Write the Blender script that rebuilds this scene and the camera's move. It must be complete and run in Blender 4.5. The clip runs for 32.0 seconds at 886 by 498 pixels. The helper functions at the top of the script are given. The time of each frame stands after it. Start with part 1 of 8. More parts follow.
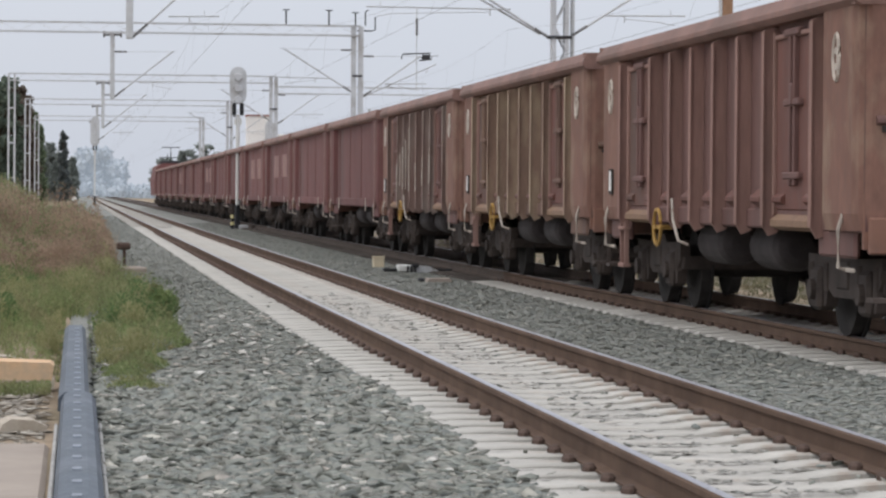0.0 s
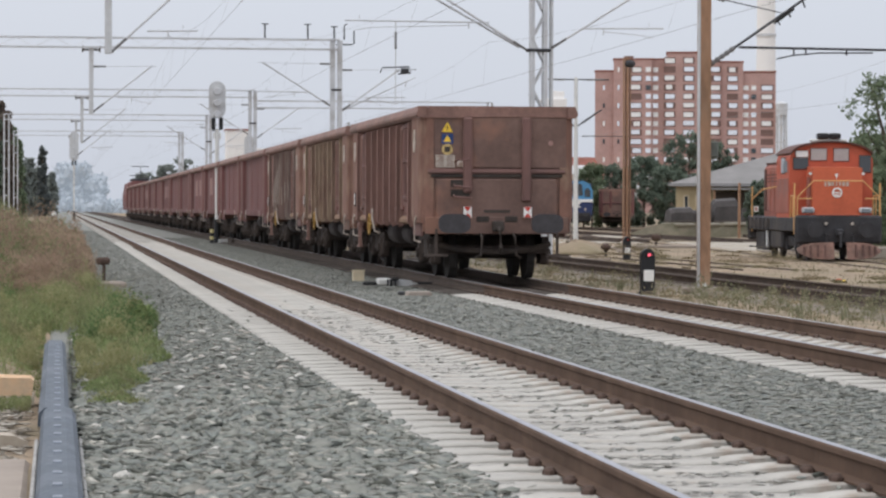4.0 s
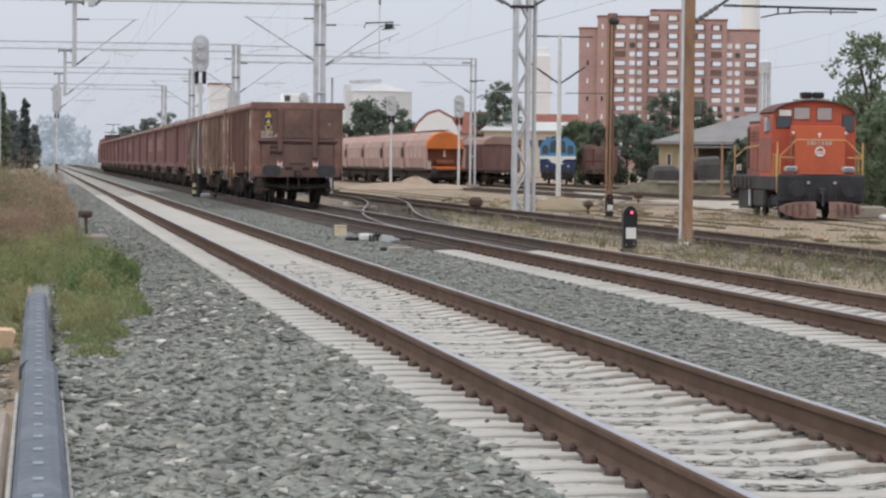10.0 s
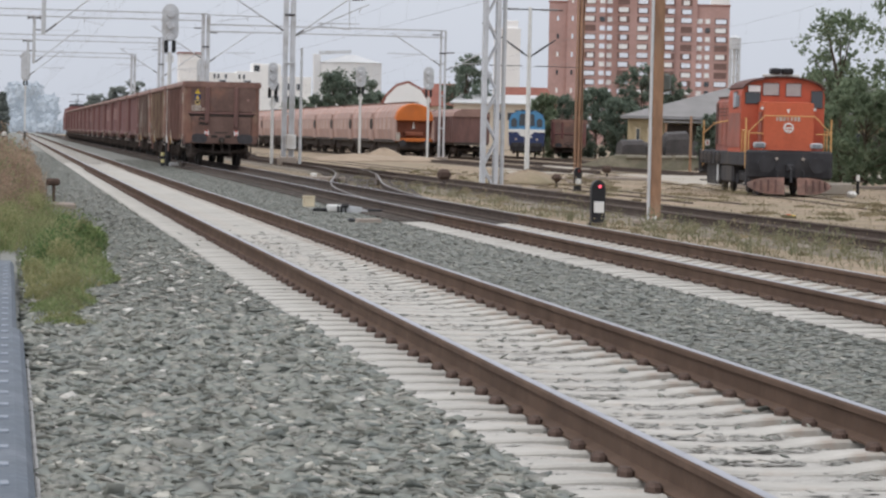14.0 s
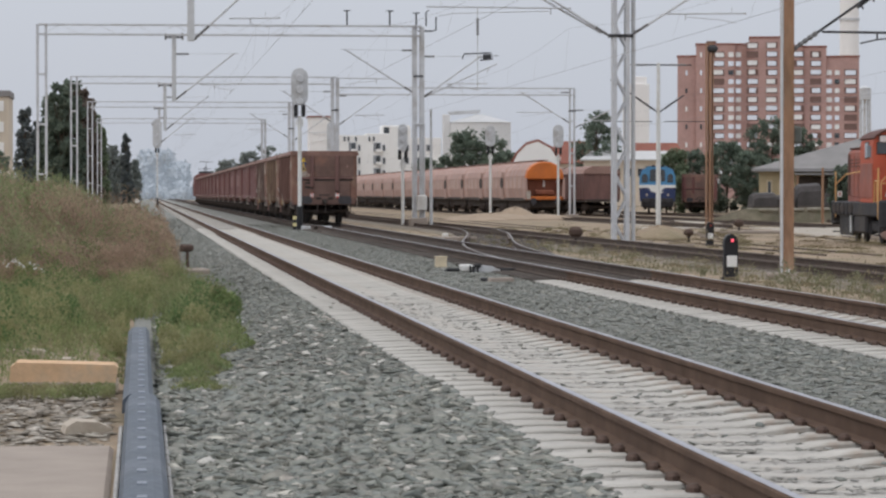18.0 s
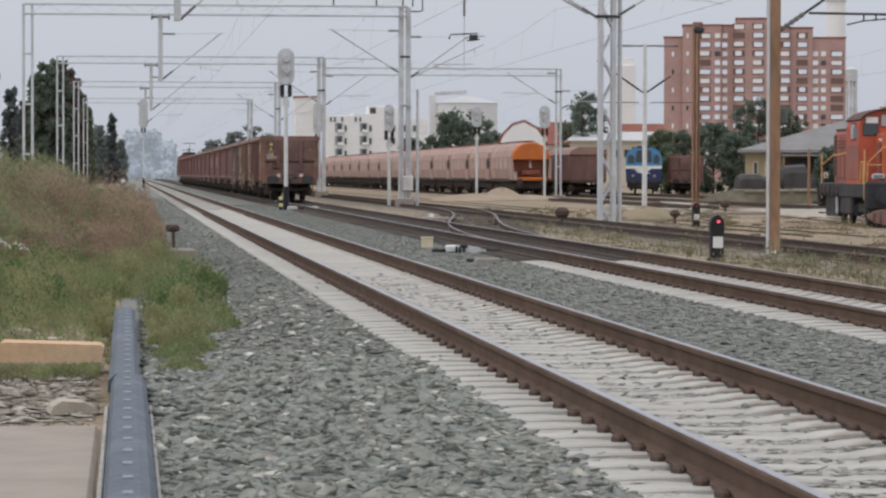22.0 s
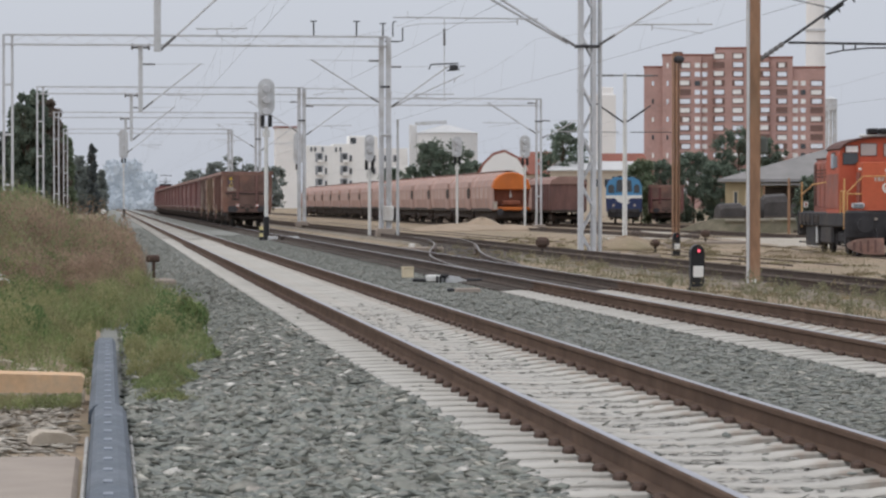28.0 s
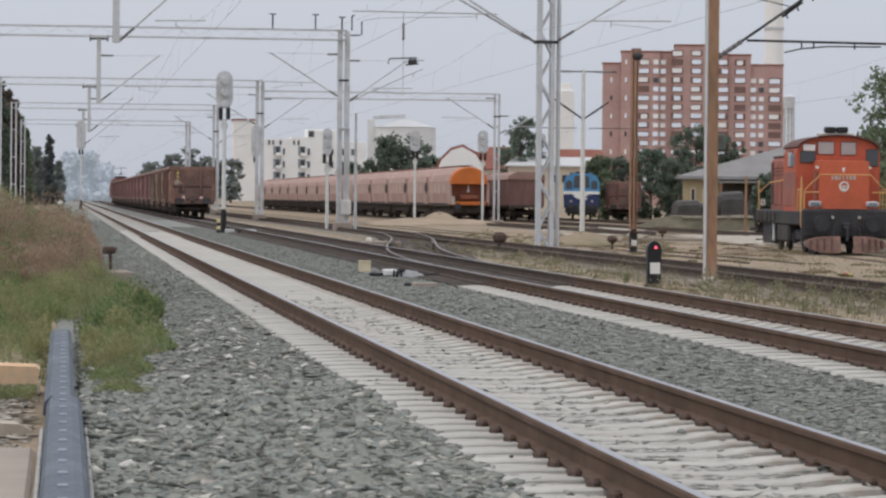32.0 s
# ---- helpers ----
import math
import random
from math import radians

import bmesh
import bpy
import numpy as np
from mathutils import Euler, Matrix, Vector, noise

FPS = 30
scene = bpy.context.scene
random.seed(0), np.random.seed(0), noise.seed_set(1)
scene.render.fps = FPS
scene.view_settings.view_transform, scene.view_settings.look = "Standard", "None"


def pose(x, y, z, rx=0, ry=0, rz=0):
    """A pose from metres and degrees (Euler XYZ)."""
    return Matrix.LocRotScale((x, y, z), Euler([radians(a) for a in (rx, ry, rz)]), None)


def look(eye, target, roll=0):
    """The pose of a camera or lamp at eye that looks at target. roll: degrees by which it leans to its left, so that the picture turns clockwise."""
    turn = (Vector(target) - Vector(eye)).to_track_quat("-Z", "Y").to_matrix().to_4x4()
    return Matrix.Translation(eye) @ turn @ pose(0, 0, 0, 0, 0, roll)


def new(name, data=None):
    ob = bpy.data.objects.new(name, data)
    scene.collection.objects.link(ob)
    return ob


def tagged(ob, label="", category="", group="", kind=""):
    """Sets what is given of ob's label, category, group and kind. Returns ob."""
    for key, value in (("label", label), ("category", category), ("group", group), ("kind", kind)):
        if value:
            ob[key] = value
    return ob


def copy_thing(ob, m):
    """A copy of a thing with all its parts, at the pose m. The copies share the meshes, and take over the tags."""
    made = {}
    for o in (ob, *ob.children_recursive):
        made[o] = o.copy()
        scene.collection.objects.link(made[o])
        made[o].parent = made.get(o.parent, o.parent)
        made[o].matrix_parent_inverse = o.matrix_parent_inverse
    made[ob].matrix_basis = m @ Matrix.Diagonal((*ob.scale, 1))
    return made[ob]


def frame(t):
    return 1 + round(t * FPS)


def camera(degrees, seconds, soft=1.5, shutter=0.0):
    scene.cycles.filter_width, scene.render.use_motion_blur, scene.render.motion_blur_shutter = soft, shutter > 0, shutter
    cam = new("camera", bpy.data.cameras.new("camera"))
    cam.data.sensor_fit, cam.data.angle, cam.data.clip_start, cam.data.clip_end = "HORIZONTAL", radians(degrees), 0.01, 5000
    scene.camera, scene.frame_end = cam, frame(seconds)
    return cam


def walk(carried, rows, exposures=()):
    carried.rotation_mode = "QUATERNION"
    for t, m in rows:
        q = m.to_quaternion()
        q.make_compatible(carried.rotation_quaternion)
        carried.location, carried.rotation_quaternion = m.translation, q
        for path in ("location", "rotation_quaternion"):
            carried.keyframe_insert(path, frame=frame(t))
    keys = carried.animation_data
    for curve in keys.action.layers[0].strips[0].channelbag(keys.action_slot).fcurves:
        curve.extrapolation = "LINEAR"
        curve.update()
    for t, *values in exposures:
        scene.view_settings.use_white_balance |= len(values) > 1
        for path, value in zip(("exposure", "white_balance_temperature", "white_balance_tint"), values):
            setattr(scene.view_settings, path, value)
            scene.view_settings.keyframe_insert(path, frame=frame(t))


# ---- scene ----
# ---- camera and its way ----
EYE = (0.0, 0.0, 1.53)


def held(heading, tilt, lean):
    """The camera, held by hand on one spot: heading to the right of the track, tilt and lean in degrees."""
    return pose(*EYE, 90 + tilt, 0, -heading) @ pose(0, 0, 0, 0, 0, lean)


cam = camera(16.86, 32.0, soft=2.4)
walk(cam, [
    (0, held(6.974, -1.059, 0.423)), (0.5, held(6.840, -0.515, 0.226)), (1, held(6.559, -0.305, 0.080)), (1.5, held(6.558, -0.335, 0.129)),
    (2, held(6.689, -0.518, 0.109)), (2.5, held(6.857, -0.636, 0.160)), (3, held(7.310, -0.695, 0.248)), (3.5, held(7.366, -0.740, 0.197)),
    (5.5, held(7.388, -1.130, -0.069)), (6, held(7.541, -1.253, -0.032)), (6.5, held(7.432, -1.306, -0.035)), (7, held(7.555, -1.277, -0.014)),
    (7.5, held(7.549, -1.287, 0.026)), (8, held(7.542, -1.487, 0.120)), (8.5, held(7.520, -1.569, 0.143)), (9, held(7.597, -1.665, 0.283)),
    (9.5, held(7.595, -1.662, 0.434)), (10, held(7.704, -1.642, 0.631)), (10.5, held(7.901, -1.642, 0.841)), (11, held(7.965, -1.652, 0.842)),
    (11.5, held(8.017, -1.651, 0.950)), (12, held(8.144, -1.770, 1.034)), (12.5, held(8.249, -1.934, 1.146)), (13, held(8.344, -2.135, 1.193)),
    (13.5, held(8.451, -2.213, 1.235)), (15.5, held(7.152, -1.896, 1.132)), (16, held(6.709, -1.821, 0.698)), (16.5, held(6.403, -1.484, 0.348)),
    (17, held(6.115, -1.190, 0.048)), (17.5, held(5.903, -1.074, 0.056)), (18, held(5.778, -1.067, -0.020)), (18.5, held(5.703, -1.061, -0.002)),
    (19, held(5.655, -1.157, 0.057)), (19.5, held(5.607, -1.213, 0.110)), (20, held(5.688, -1.323, 0.047)), (20.5, held(5.769, -1.410, 0.133)),
    (21, held(5.839, -1.470, 0.111)), (21.5, held(5.920, -1.455, 0.077)), (22, held(6.043, -1.439, 0.089)), (22.5, held(6.170, -1.452, 0.110)),
    (23, held(6.202, -1.503, 0.055)), (23.5, held(6.254, -1.486, 0.049)), (24, held(6.253, -1.453, 0.005)), (24.5, held(6.212, -1.538, -0.013)),
    (26.5, held(6.102, -1.752, 0.023)), (27, held(6.153, -1.562, -0.001)), (27.5, held(6.264, -1.209, -0.041)), (28, held(6.416, -0.867, -0.015)),
    (28.5, held(6.420, -0.627, 0.041)), (29, held(6.578, -0.472, 0.171)), (29.5, held(6.696, -0.459, 0.255)), (30, held(6.846, -0.530, 0.338)),
    (30.5, held(6.944, -0.620, 0.408)), (31, held(6.975, -0.760, 0.495)), (31.5, held(7.060, -0.861, 0.513)), (32, held(7.238, -0.969, 0.531)),
], exposures=[(0, 0.06), (2, 0.08), (7, 0.08), (13, 0.06), (16, 0.08), (17, -0.05), (19, -0.17), (23, -0.14), (28, -0.14), (32, -0.13)])

# ---- light: an overcast, hazy day ----
world = bpy.data.worlds.new("overcast_sky")
scene.world = world
world.use_nodes = True
wn, wl = world.node_tree.nodes, world.node_tree.links
wn.clear()
sky = wn.new("ShaderNodeTexSky")
sky.sky_type, sky.sun_disc = "NISHITA", False
sky.sun_elevation, sky.sun_rotation = radians(48), radians(-60)
sky.dust_density, sky.air_density = 3.0, 1.0
sky_level = wn.new("ShaderNodeMix")
sky_level.data_type, sky_level.blend_type = "RGBA", "MULTIPLY"
sky_level.inputs[0].default_value = 1.0
sky_level.inputs[7].default_value = (0.09, 0.09, 0.09, 1)
# an overcast sky grows evenly brighter from the horizon to the zenith
cloud = wn.new("ShaderNodeMix")
cloud.data_type = "RGBA"
cloud.inputs[0].default_value = 0.88
cloud_level = wn.new("ShaderNodeMix")
cloud_level.data_type = "RGBA"
cloud_level.inputs[6].default_value = (0.615, 0.655, 0.745, 1)
cloud_level.inputs[7].default_value = (1.55, 1.58, 1.66, 1)
way_up = wn.new("ShaderNodeTexCoord")
split = wn.new("ShaderNodeSeparateXYZ")
wl.new(way_up.outputs["Generated"], split.inputs[0])
wl.new(split.outputs[2], cloud_level.inputs[0])
bg = wn.new("ShaderNodeBackground")
bg.inputs[1].default_value = 1.0
wout = wn.new("ShaderNodeOutputWorld")
wl.new(sky.outputs[0], sky_level.inputs[6])
wl.new(sky_level.outputs[2], cloud.inputs[6])
wl.new(cloud_level.outputs[2], cloud.inputs[7])
wl.new(cloud.outputs[2], bg.inputs[0])
wl.new(bg.outputs[0], wout.inputs[0])
sun_data = bpy.data.lights.new("sun", "SUN")
sun_data.energy, sun_data.angle, sun_data.color = 0.6, radians(30), (1.0, 0.95, 0.88)
sun = new("sun", sun_data)
sun.matrix_world = look((-60, -35, 90), (0, 0, 0))


# ---- materials ----
def mat(name, color, rough=0.8, metal=0.0, var=0.25, scale=4.0, fine=40.0, bump=0.2, dirt=None, dirt_amount=0.4, dirt_scale=0.6,
        streak=0.0, each=0.0, spec=0.3, depth=0.02):
    """A worn surface: base colour with two scales of variation, stains of a second colour, fine relief."""
    m = bpy.data.materials.new(name)
    m.use_nodes = True
    n, l = m.node_tree.nodes, m.node_tree.links
    p = n["Principled BSDF"]
    p.inputs["Roughness"].default_value, p.inputs["Metallic"].default_value = rough, metal
    p.inputs["Specular IOR Level"].default_value = spec
    co = n.new("ShaderNodeTexCoord")
    place = n.new("ShaderNodeMapping")
    l.new(co.outputs["Object"], place.inputs[0])
    if streak:
        place.inputs["Scale"].default_value = (1, 1, streak)

    def tex(s, detail, rough_):
        t = n.new("ShaderNodeTexNoise")
        t.inputs["Scale"].default_value, t.inputs["Detail"].default_value, t.inputs["Roughness"].default_value = s, detail, rough_
        l.new(place.outputs[0], t.inputs["Vector"])
        return t

    def mapped(sock, a, b, c, d):
        r = n.new("ShaderNodeMapRange")
        for i, v in enumerate((a, b, c, d)):
            r.inputs[i + 1].default_value = v
        l.new(sock, r.inputs[0])
        return r.outputs[0]

    def blend(kind, fac, a, b):
        x = n.new("ShaderNodeMix")
        x.data_type, x.blend_type = "RGBA", kind
        for sock, v in ((x.inputs[0], fac), (x.inputs[6], a), (x.inputs[7], b)):
            if isinstance(v, (int, float)):
                sock.default_value = v
            elif isinstance(v, tuple):
                sock.default_value = (*v[:3], 1)
            else:
                l.new(v, sock)
        return x.outputs[2]

    def gray(sock):
        c = n.new("ShaderNodeCombineColor")
        for i in range(3):
            l.new(sock, c.inputs[i])
        return c.outputs[0]

    coarse, small = tex(scale, 4, 0.6), tex(fine, 3, 0.7)
    col = blend("MULTIPLY", 1.0, tuple(color), gray(mapped(coarse.outputs[0], 0.3, 0.7, 1 - var, 1 + var)))
    col = blend("MULTIPLY", 1.0, col, gray(mapped(small.outputs[0], 0.3, 0.7, 1 - var * 0.6, 1 + var * 0.6)))
    if dirt:
        stain = tex(dirt_scale, 6, 0.65)
        col = blend("MIX", mapped(stain.outputs[0], 0.62 - 0.3 * dirt_amount, 0.78 - 0.2 * dirt_amount, 0.0, 0.85), col, tuple(dirt))
    if each:
        info = n.new("ShaderNodeObjectInfo")
        col = blend("MULTIPLY", 1.0, col, gray(mapped(info.outputs["Random"], 0, 1, 1 - each, 1 + each)))
    l.new(col, p.inputs["Base Color"])
    l.new(mapped(small.outputs[0], 0.3, 0.7, max(0.05, rough - 0.1), min(1, rough + 0.12)), p.inputs["Roughness"])
    if bump:
        b = n.new("ShaderNodeBump")
        b.inputs["Strength"].default_value, b.inputs["Distance"].default_value = bump, depth
        l.new(small.outputs[0], b.inputs["Height"])
        l.new(b.outputs[0], p.inputs["Normal"])
    return m


def island_mat(name, stops, rough=0.9, fine=30.0, spec=0.2, swing=0.25):
    """Stones and leaves: each loose piece takes its own tint from a ramp."""
    m = bpy.data.materials.new(name)
    m.use_nodes = True
    n, l = m.node_tree.nodes, m.node_tree.links
    p = n["Principled BSDF"]
    p.inputs["Roughness"].default_value = rough
    p.inputs["Specular IOR Level"].default_value = spec
    g = n.new("ShaderNodeNewGeometry")
    ramp = n.new("ShaderNodeValToRGB")
    while len(ramp.color_ramp.elements) < len(stops):
        ramp.color_ramp.elements.new(0.5)
    for e, (pos, c) in zip(ramp.color_ramp.elements, stops):
        e.position, e.color = pos, (*c, 1)
    l.new(g.outputs["Random Per Island"], ramp.inputs[0])
    co = n.new("ShaderNodeTexCoord")
    t = n.new("ShaderNodeTexNoise")
    t.inputs["Scale"].default_value = fine
    l.new(co.outputs["Object"], t.inputs["Vector"])
    r = n.new("ShaderNodeMapRange")
    for i, v in enumerate((0.3, 0.7, 1 - swing, 1 + swing)):
        r.inputs[i + 1].default_value = v
    l.new(t.outputs[0], r.inputs[0])
    x = n.new("ShaderNodeMix")
    x.data_type, x.blend_type = "RGBA", "MULTIPLY"
    x.inputs[0].default_value = 1.0
    l.new(ramp.outputs[0], x.inputs[6])
    c = n.new("ShaderNodeCombineColor")
    for i in range(3):
        l.new(r.outputs[0], c.inputs[i])
    l.new(c.outputs[0], x.inputs[7])
    l.new(x.outputs[2], p.inputs["Base Color"])
    return m


def leaf_mat(name, stops, dry=None, level=0.5, scale=1.0, through_light=0.35):
    """Leaves: a tint for each from a ramp, drying patches, and light that passes through the leaf."""
    m = island_mat(name, stops, 0.9, 3.0, 0.05, 0.12)
    n, l = m.node_tree.nodes, m.node_tree.links
    p = n["Principled BSDF"]
    col = p.inputs["Base Color"].links[0].from_socket
    if dry:
        co = n.new("ShaderNodeTexCoord")
        t = n.new("ShaderNodeTexNoise")
        t.inputs["Scale"].default_value, t.inputs["Detail"].default_value = scale, 3
        l.new(co.outputs["Object"], t.inputs["Vector"])
        r = n.new("ShaderNodeMapRange")
        for i, v in enumerate((level - 0.1, level + 0.1, 0.0, 0.9)):
            r.inputs[i + 1].default_value = v
        l.new(t.outputs[0], r.inputs[0])
        x = n.new("ShaderNodeMix")
        x.data_type = "RGBA"
        x.inputs[7].default_value = (*dry, 1)
        l.new(r.outputs[0], x.inputs[0])
        l.new(col, x.inputs[6])
        col = x.outputs[2]
        l.new(col, p.inputs["Base Color"])
    if dry:
        t2 = n.new("ShaderNodeTexNoise")
        t2.inputs["Scale"].default_value, t2.inputs["Detail"].default_value = scale * 3.1, 2
        l.new(co.outputs["Object"], t2.inputs["Vector"])
        r2 = n.new("ShaderNodeMapRange")
        for i, v in enumerate((0.38, 0.62, 0.72, 1.28)):
            r2.inputs[i + 1].default_value = v
        l.new(t2.outputs[0], r2.inputs[0])
        c2 = n.new("ShaderNodeCombineColor")
        for i in range(3):
            l.new(r2.outputs[0], c2.inputs[i])
        y = n.new("ShaderNodeMix")
        y.data_type, y.blend_type = "RGBA", "MULTIPLY"
        y.inputs[0].default_value = 1.0
        l.new(col, y.inputs[6])
        l.new(c2.outputs[0], y.inputs[7])
        col = y.outputs[2]
        l.new(col, p.inputs["Base Color"])
    tr = n.new("ShaderNodeBsdfTranslucent")
    l.new(col, tr.inputs[0])
    mix = n.new("ShaderNodeMixShader")
    mix.inputs[0].default_value = through_light
    l.new(p.outputs[0], mix.inputs[1])
    l.new(tr.outputs[0], mix.inputs[2])
    l.new(mix.outputs[0], n["Material Output"].inputs[0])
    return m


def glow(name, color, strength):
    m = bpy.data.materials.new(name)
    m.use_nodes = True
    p = m.node_tree.nodes["Principled BSDF"]
    p.inputs["Base Color"].default_value = (*color, 1)
    p.inputs["Emission Color"].default_value = (*color, 1)
    p.inputs["Emission Strength"].default_value = strength
    return m


def glass(name, tint, rough=0.08):
    m = bpy.data.materials.new(name)
    m.use_nodes = True
    p = m.node_tree.nodes["Principled BSDF"]
    p.inputs["Base Color"].default_value = (*tint, 1)
    p.inputs["Roughness"].default_value = rough
    p.inputs["Specular IOR Level"].default_value = 0.9
    return m


DIRT = mat("dry_earth", (0.29, 0.222, 0.155), 0.95, var=0.25, scale=0.5, fine=6, bump=0.5, dirt=(0.19, 0.165, 0.10), dirt_amount=0.5, dirt_scale=0.22, depth=0.05)
GRAVEL_BED = mat("gravel_bed", (0.222, 0.224, 0.204), 0.95, var=0.25, scale=9, fine=30, bump=0.5, depth=0.04)
STONE = island_mat("ballast_stone", [(0.0, (0.181, 0.194, 0.180)), (0.22, (0.208, 0.220, 0.199)), (0.40, (0.229, 0.223, 0.198)), (0.58, (0.224, 0.236, 0.208)), (0.78, (0.246, 0.248, 0.218)), (0.955, (0.272, 0.263, 0.229)), (1.0, (0.458, 0.439, 0.382))], fine=12.0)
DUSTY_STONE = island_mat("dusty_crib_stone", [(0.0, (0.22, 0.215, 0.205)), (0.5, (0.32, 0.31, 0.29)), (1.0, (0.45, 0.43, 0.40))])
CRIB_BED = mat("dusty_crib_bed", (0.42, 0.40, 0.37), 0.95, var=0.2, scale=7, fine=30, bump=0.6, depth=0.04)
SLEEPER = mat("sleeper_concrete", (0.435, 0.415, 0.38), 0.9, var=0.12, scale=3, fine=50, bump=0.2, dirt=(0.36, 0.30, 0.25), dirt_amount=0.25, dirt_scale=2.5, each=0.06)
TIMBER = mat("sleeper_timber", (0.09, 0.075, 0.065), 0.95, var=0.4, scale=5, fine=40, bump=0.5, each=0.3)
RAIL_RUST = mat("rail_rust", (0.120, 0.079, 0.058), 0.85, spec=0.12, var=0.22, scale=2.0, fine=25, bump=0.15, dirt=(0.095, 0.062, 0.048), dirt_amount=0.35, dirt_scale=1.2)
RAIL_HEAD = mat("rail_head_steel", (0.36, 0.36, 0.39), 0.38, metal=0.7, var=0.12, scale=3, fine=60, bump=0.03)
CLIP = mat("rail_clip_rust", (0.09, 0.06, 0.048), 0.9, var=0.3, scale=20, fine=90)
WAGON = mat("wagon_brown_paint", (0.172, 0.095, 0.084), 0.75, var=0.25, scale=1.0, fine=9, bump=0.15, dirt=(0.13, 0.077, 0.069), dirt_amount=0.55, dirt_scale=1.1, streak=0.25)
WAGON_RED = mat("wagon_red_paint", (0.170, 0.073, 0.068), 0.75, var=0.2, scale=0.9, fine=9, bump=0.12, dirt=(0.14, 0.080, 0.074), dirt_amount=0.5, dirt_scale=0.7, streak=0.3, each=0.12)
WAGON_RIM = mat("wagon_rim_paint", (0.23, 0.132, 0.108), 0.65, var=0.2, scale=1.5, fine=12, bump=0.1, dirt=(0.16, 0.11, 0.09), dirt_amount=0.4)
# grime of the running gear, also the painted shade of gaps and recesses
UNDER = mat("gear_grime_and_shade", (0.055, 0.045, 0.040), 0.85, var=0.35, scale=3, fine=20, bump=0.2, dirt=(0.09, 0.065, 0.05), dirt_amount=0.35)
STEEL_DARK = mat("dark_steel", (0.06, 0.06, 0.065), 0.6, metal=0.4, var=0.25, scale=4)
GALV = mat("galvanised_steel", (0.57, 0.58, 0.60), 0.6, metal=0.2, var=0.12, scale=1.5, fine=15, bump=0.05, dirt=(0.42, 0.40, 0.38), dirt_amount=0.3)
RUSTY_POLE = mat("rusty_pole", (0.325, 0.19, 0.118), 0.85, var=0.3, scale=1.2, fine=10, bump=0.2, dirt=(0.36, 0.28, 0.2), dirt_amount=0.45, dirt_scale=0.8, streak=0.3)
WHITE = mat("white_enamel", (0.78, 0.77, 0.74), 0.5, var=0.06, scale=3, fine=20, bump=0.03)
YELLOW = mat("yellow_enamel", (0.78, 0.52, 0.06), 0.55, var=0.1)
BLACK = mat("black_enamel", (0.02, 0.02, 0.022), 0.45, var=0.2)
CONCRETE = mat("path_concrete", (0.325, 0.275, 0.235), 0.9, var=0.12, scale=2, fine=30, bump=0.25, dirt=(0.33, 0.28, 0.24), dirt_amount=0.4, dirt_scale=1.3)
# brick paled towards pink: haze before the tower is in the colour
BRICK_RED = mat("tower_brick", (0.46, 0.295, 0.265), 0.9, var=0.1, scale=0.15, fine=1.2, bump=0.0, dirt=(0.36, 0.21, 0.175), dirt_amount=0.3, dirt_scale=0.06)
HOPPER = mat("hopper_beige", (0.43, 0.295, 0.255), 0.7, var=0.18, scale=0.6, fine=5, bump=0.1, dirt=(0.26, 0.15, 0.12), dirt_amount=0.5, dirt_scale=0.5, streak=0.25)
ORANGE = mat("orange_paint", (0.565, 0.132, 0.066), 0.55, var=0.12, scale=1.0, fine=8, bump=0.05, dirt=(0.36, 0.10, 0.05), dirt_amount=0.35, dirt_scale=1.0)

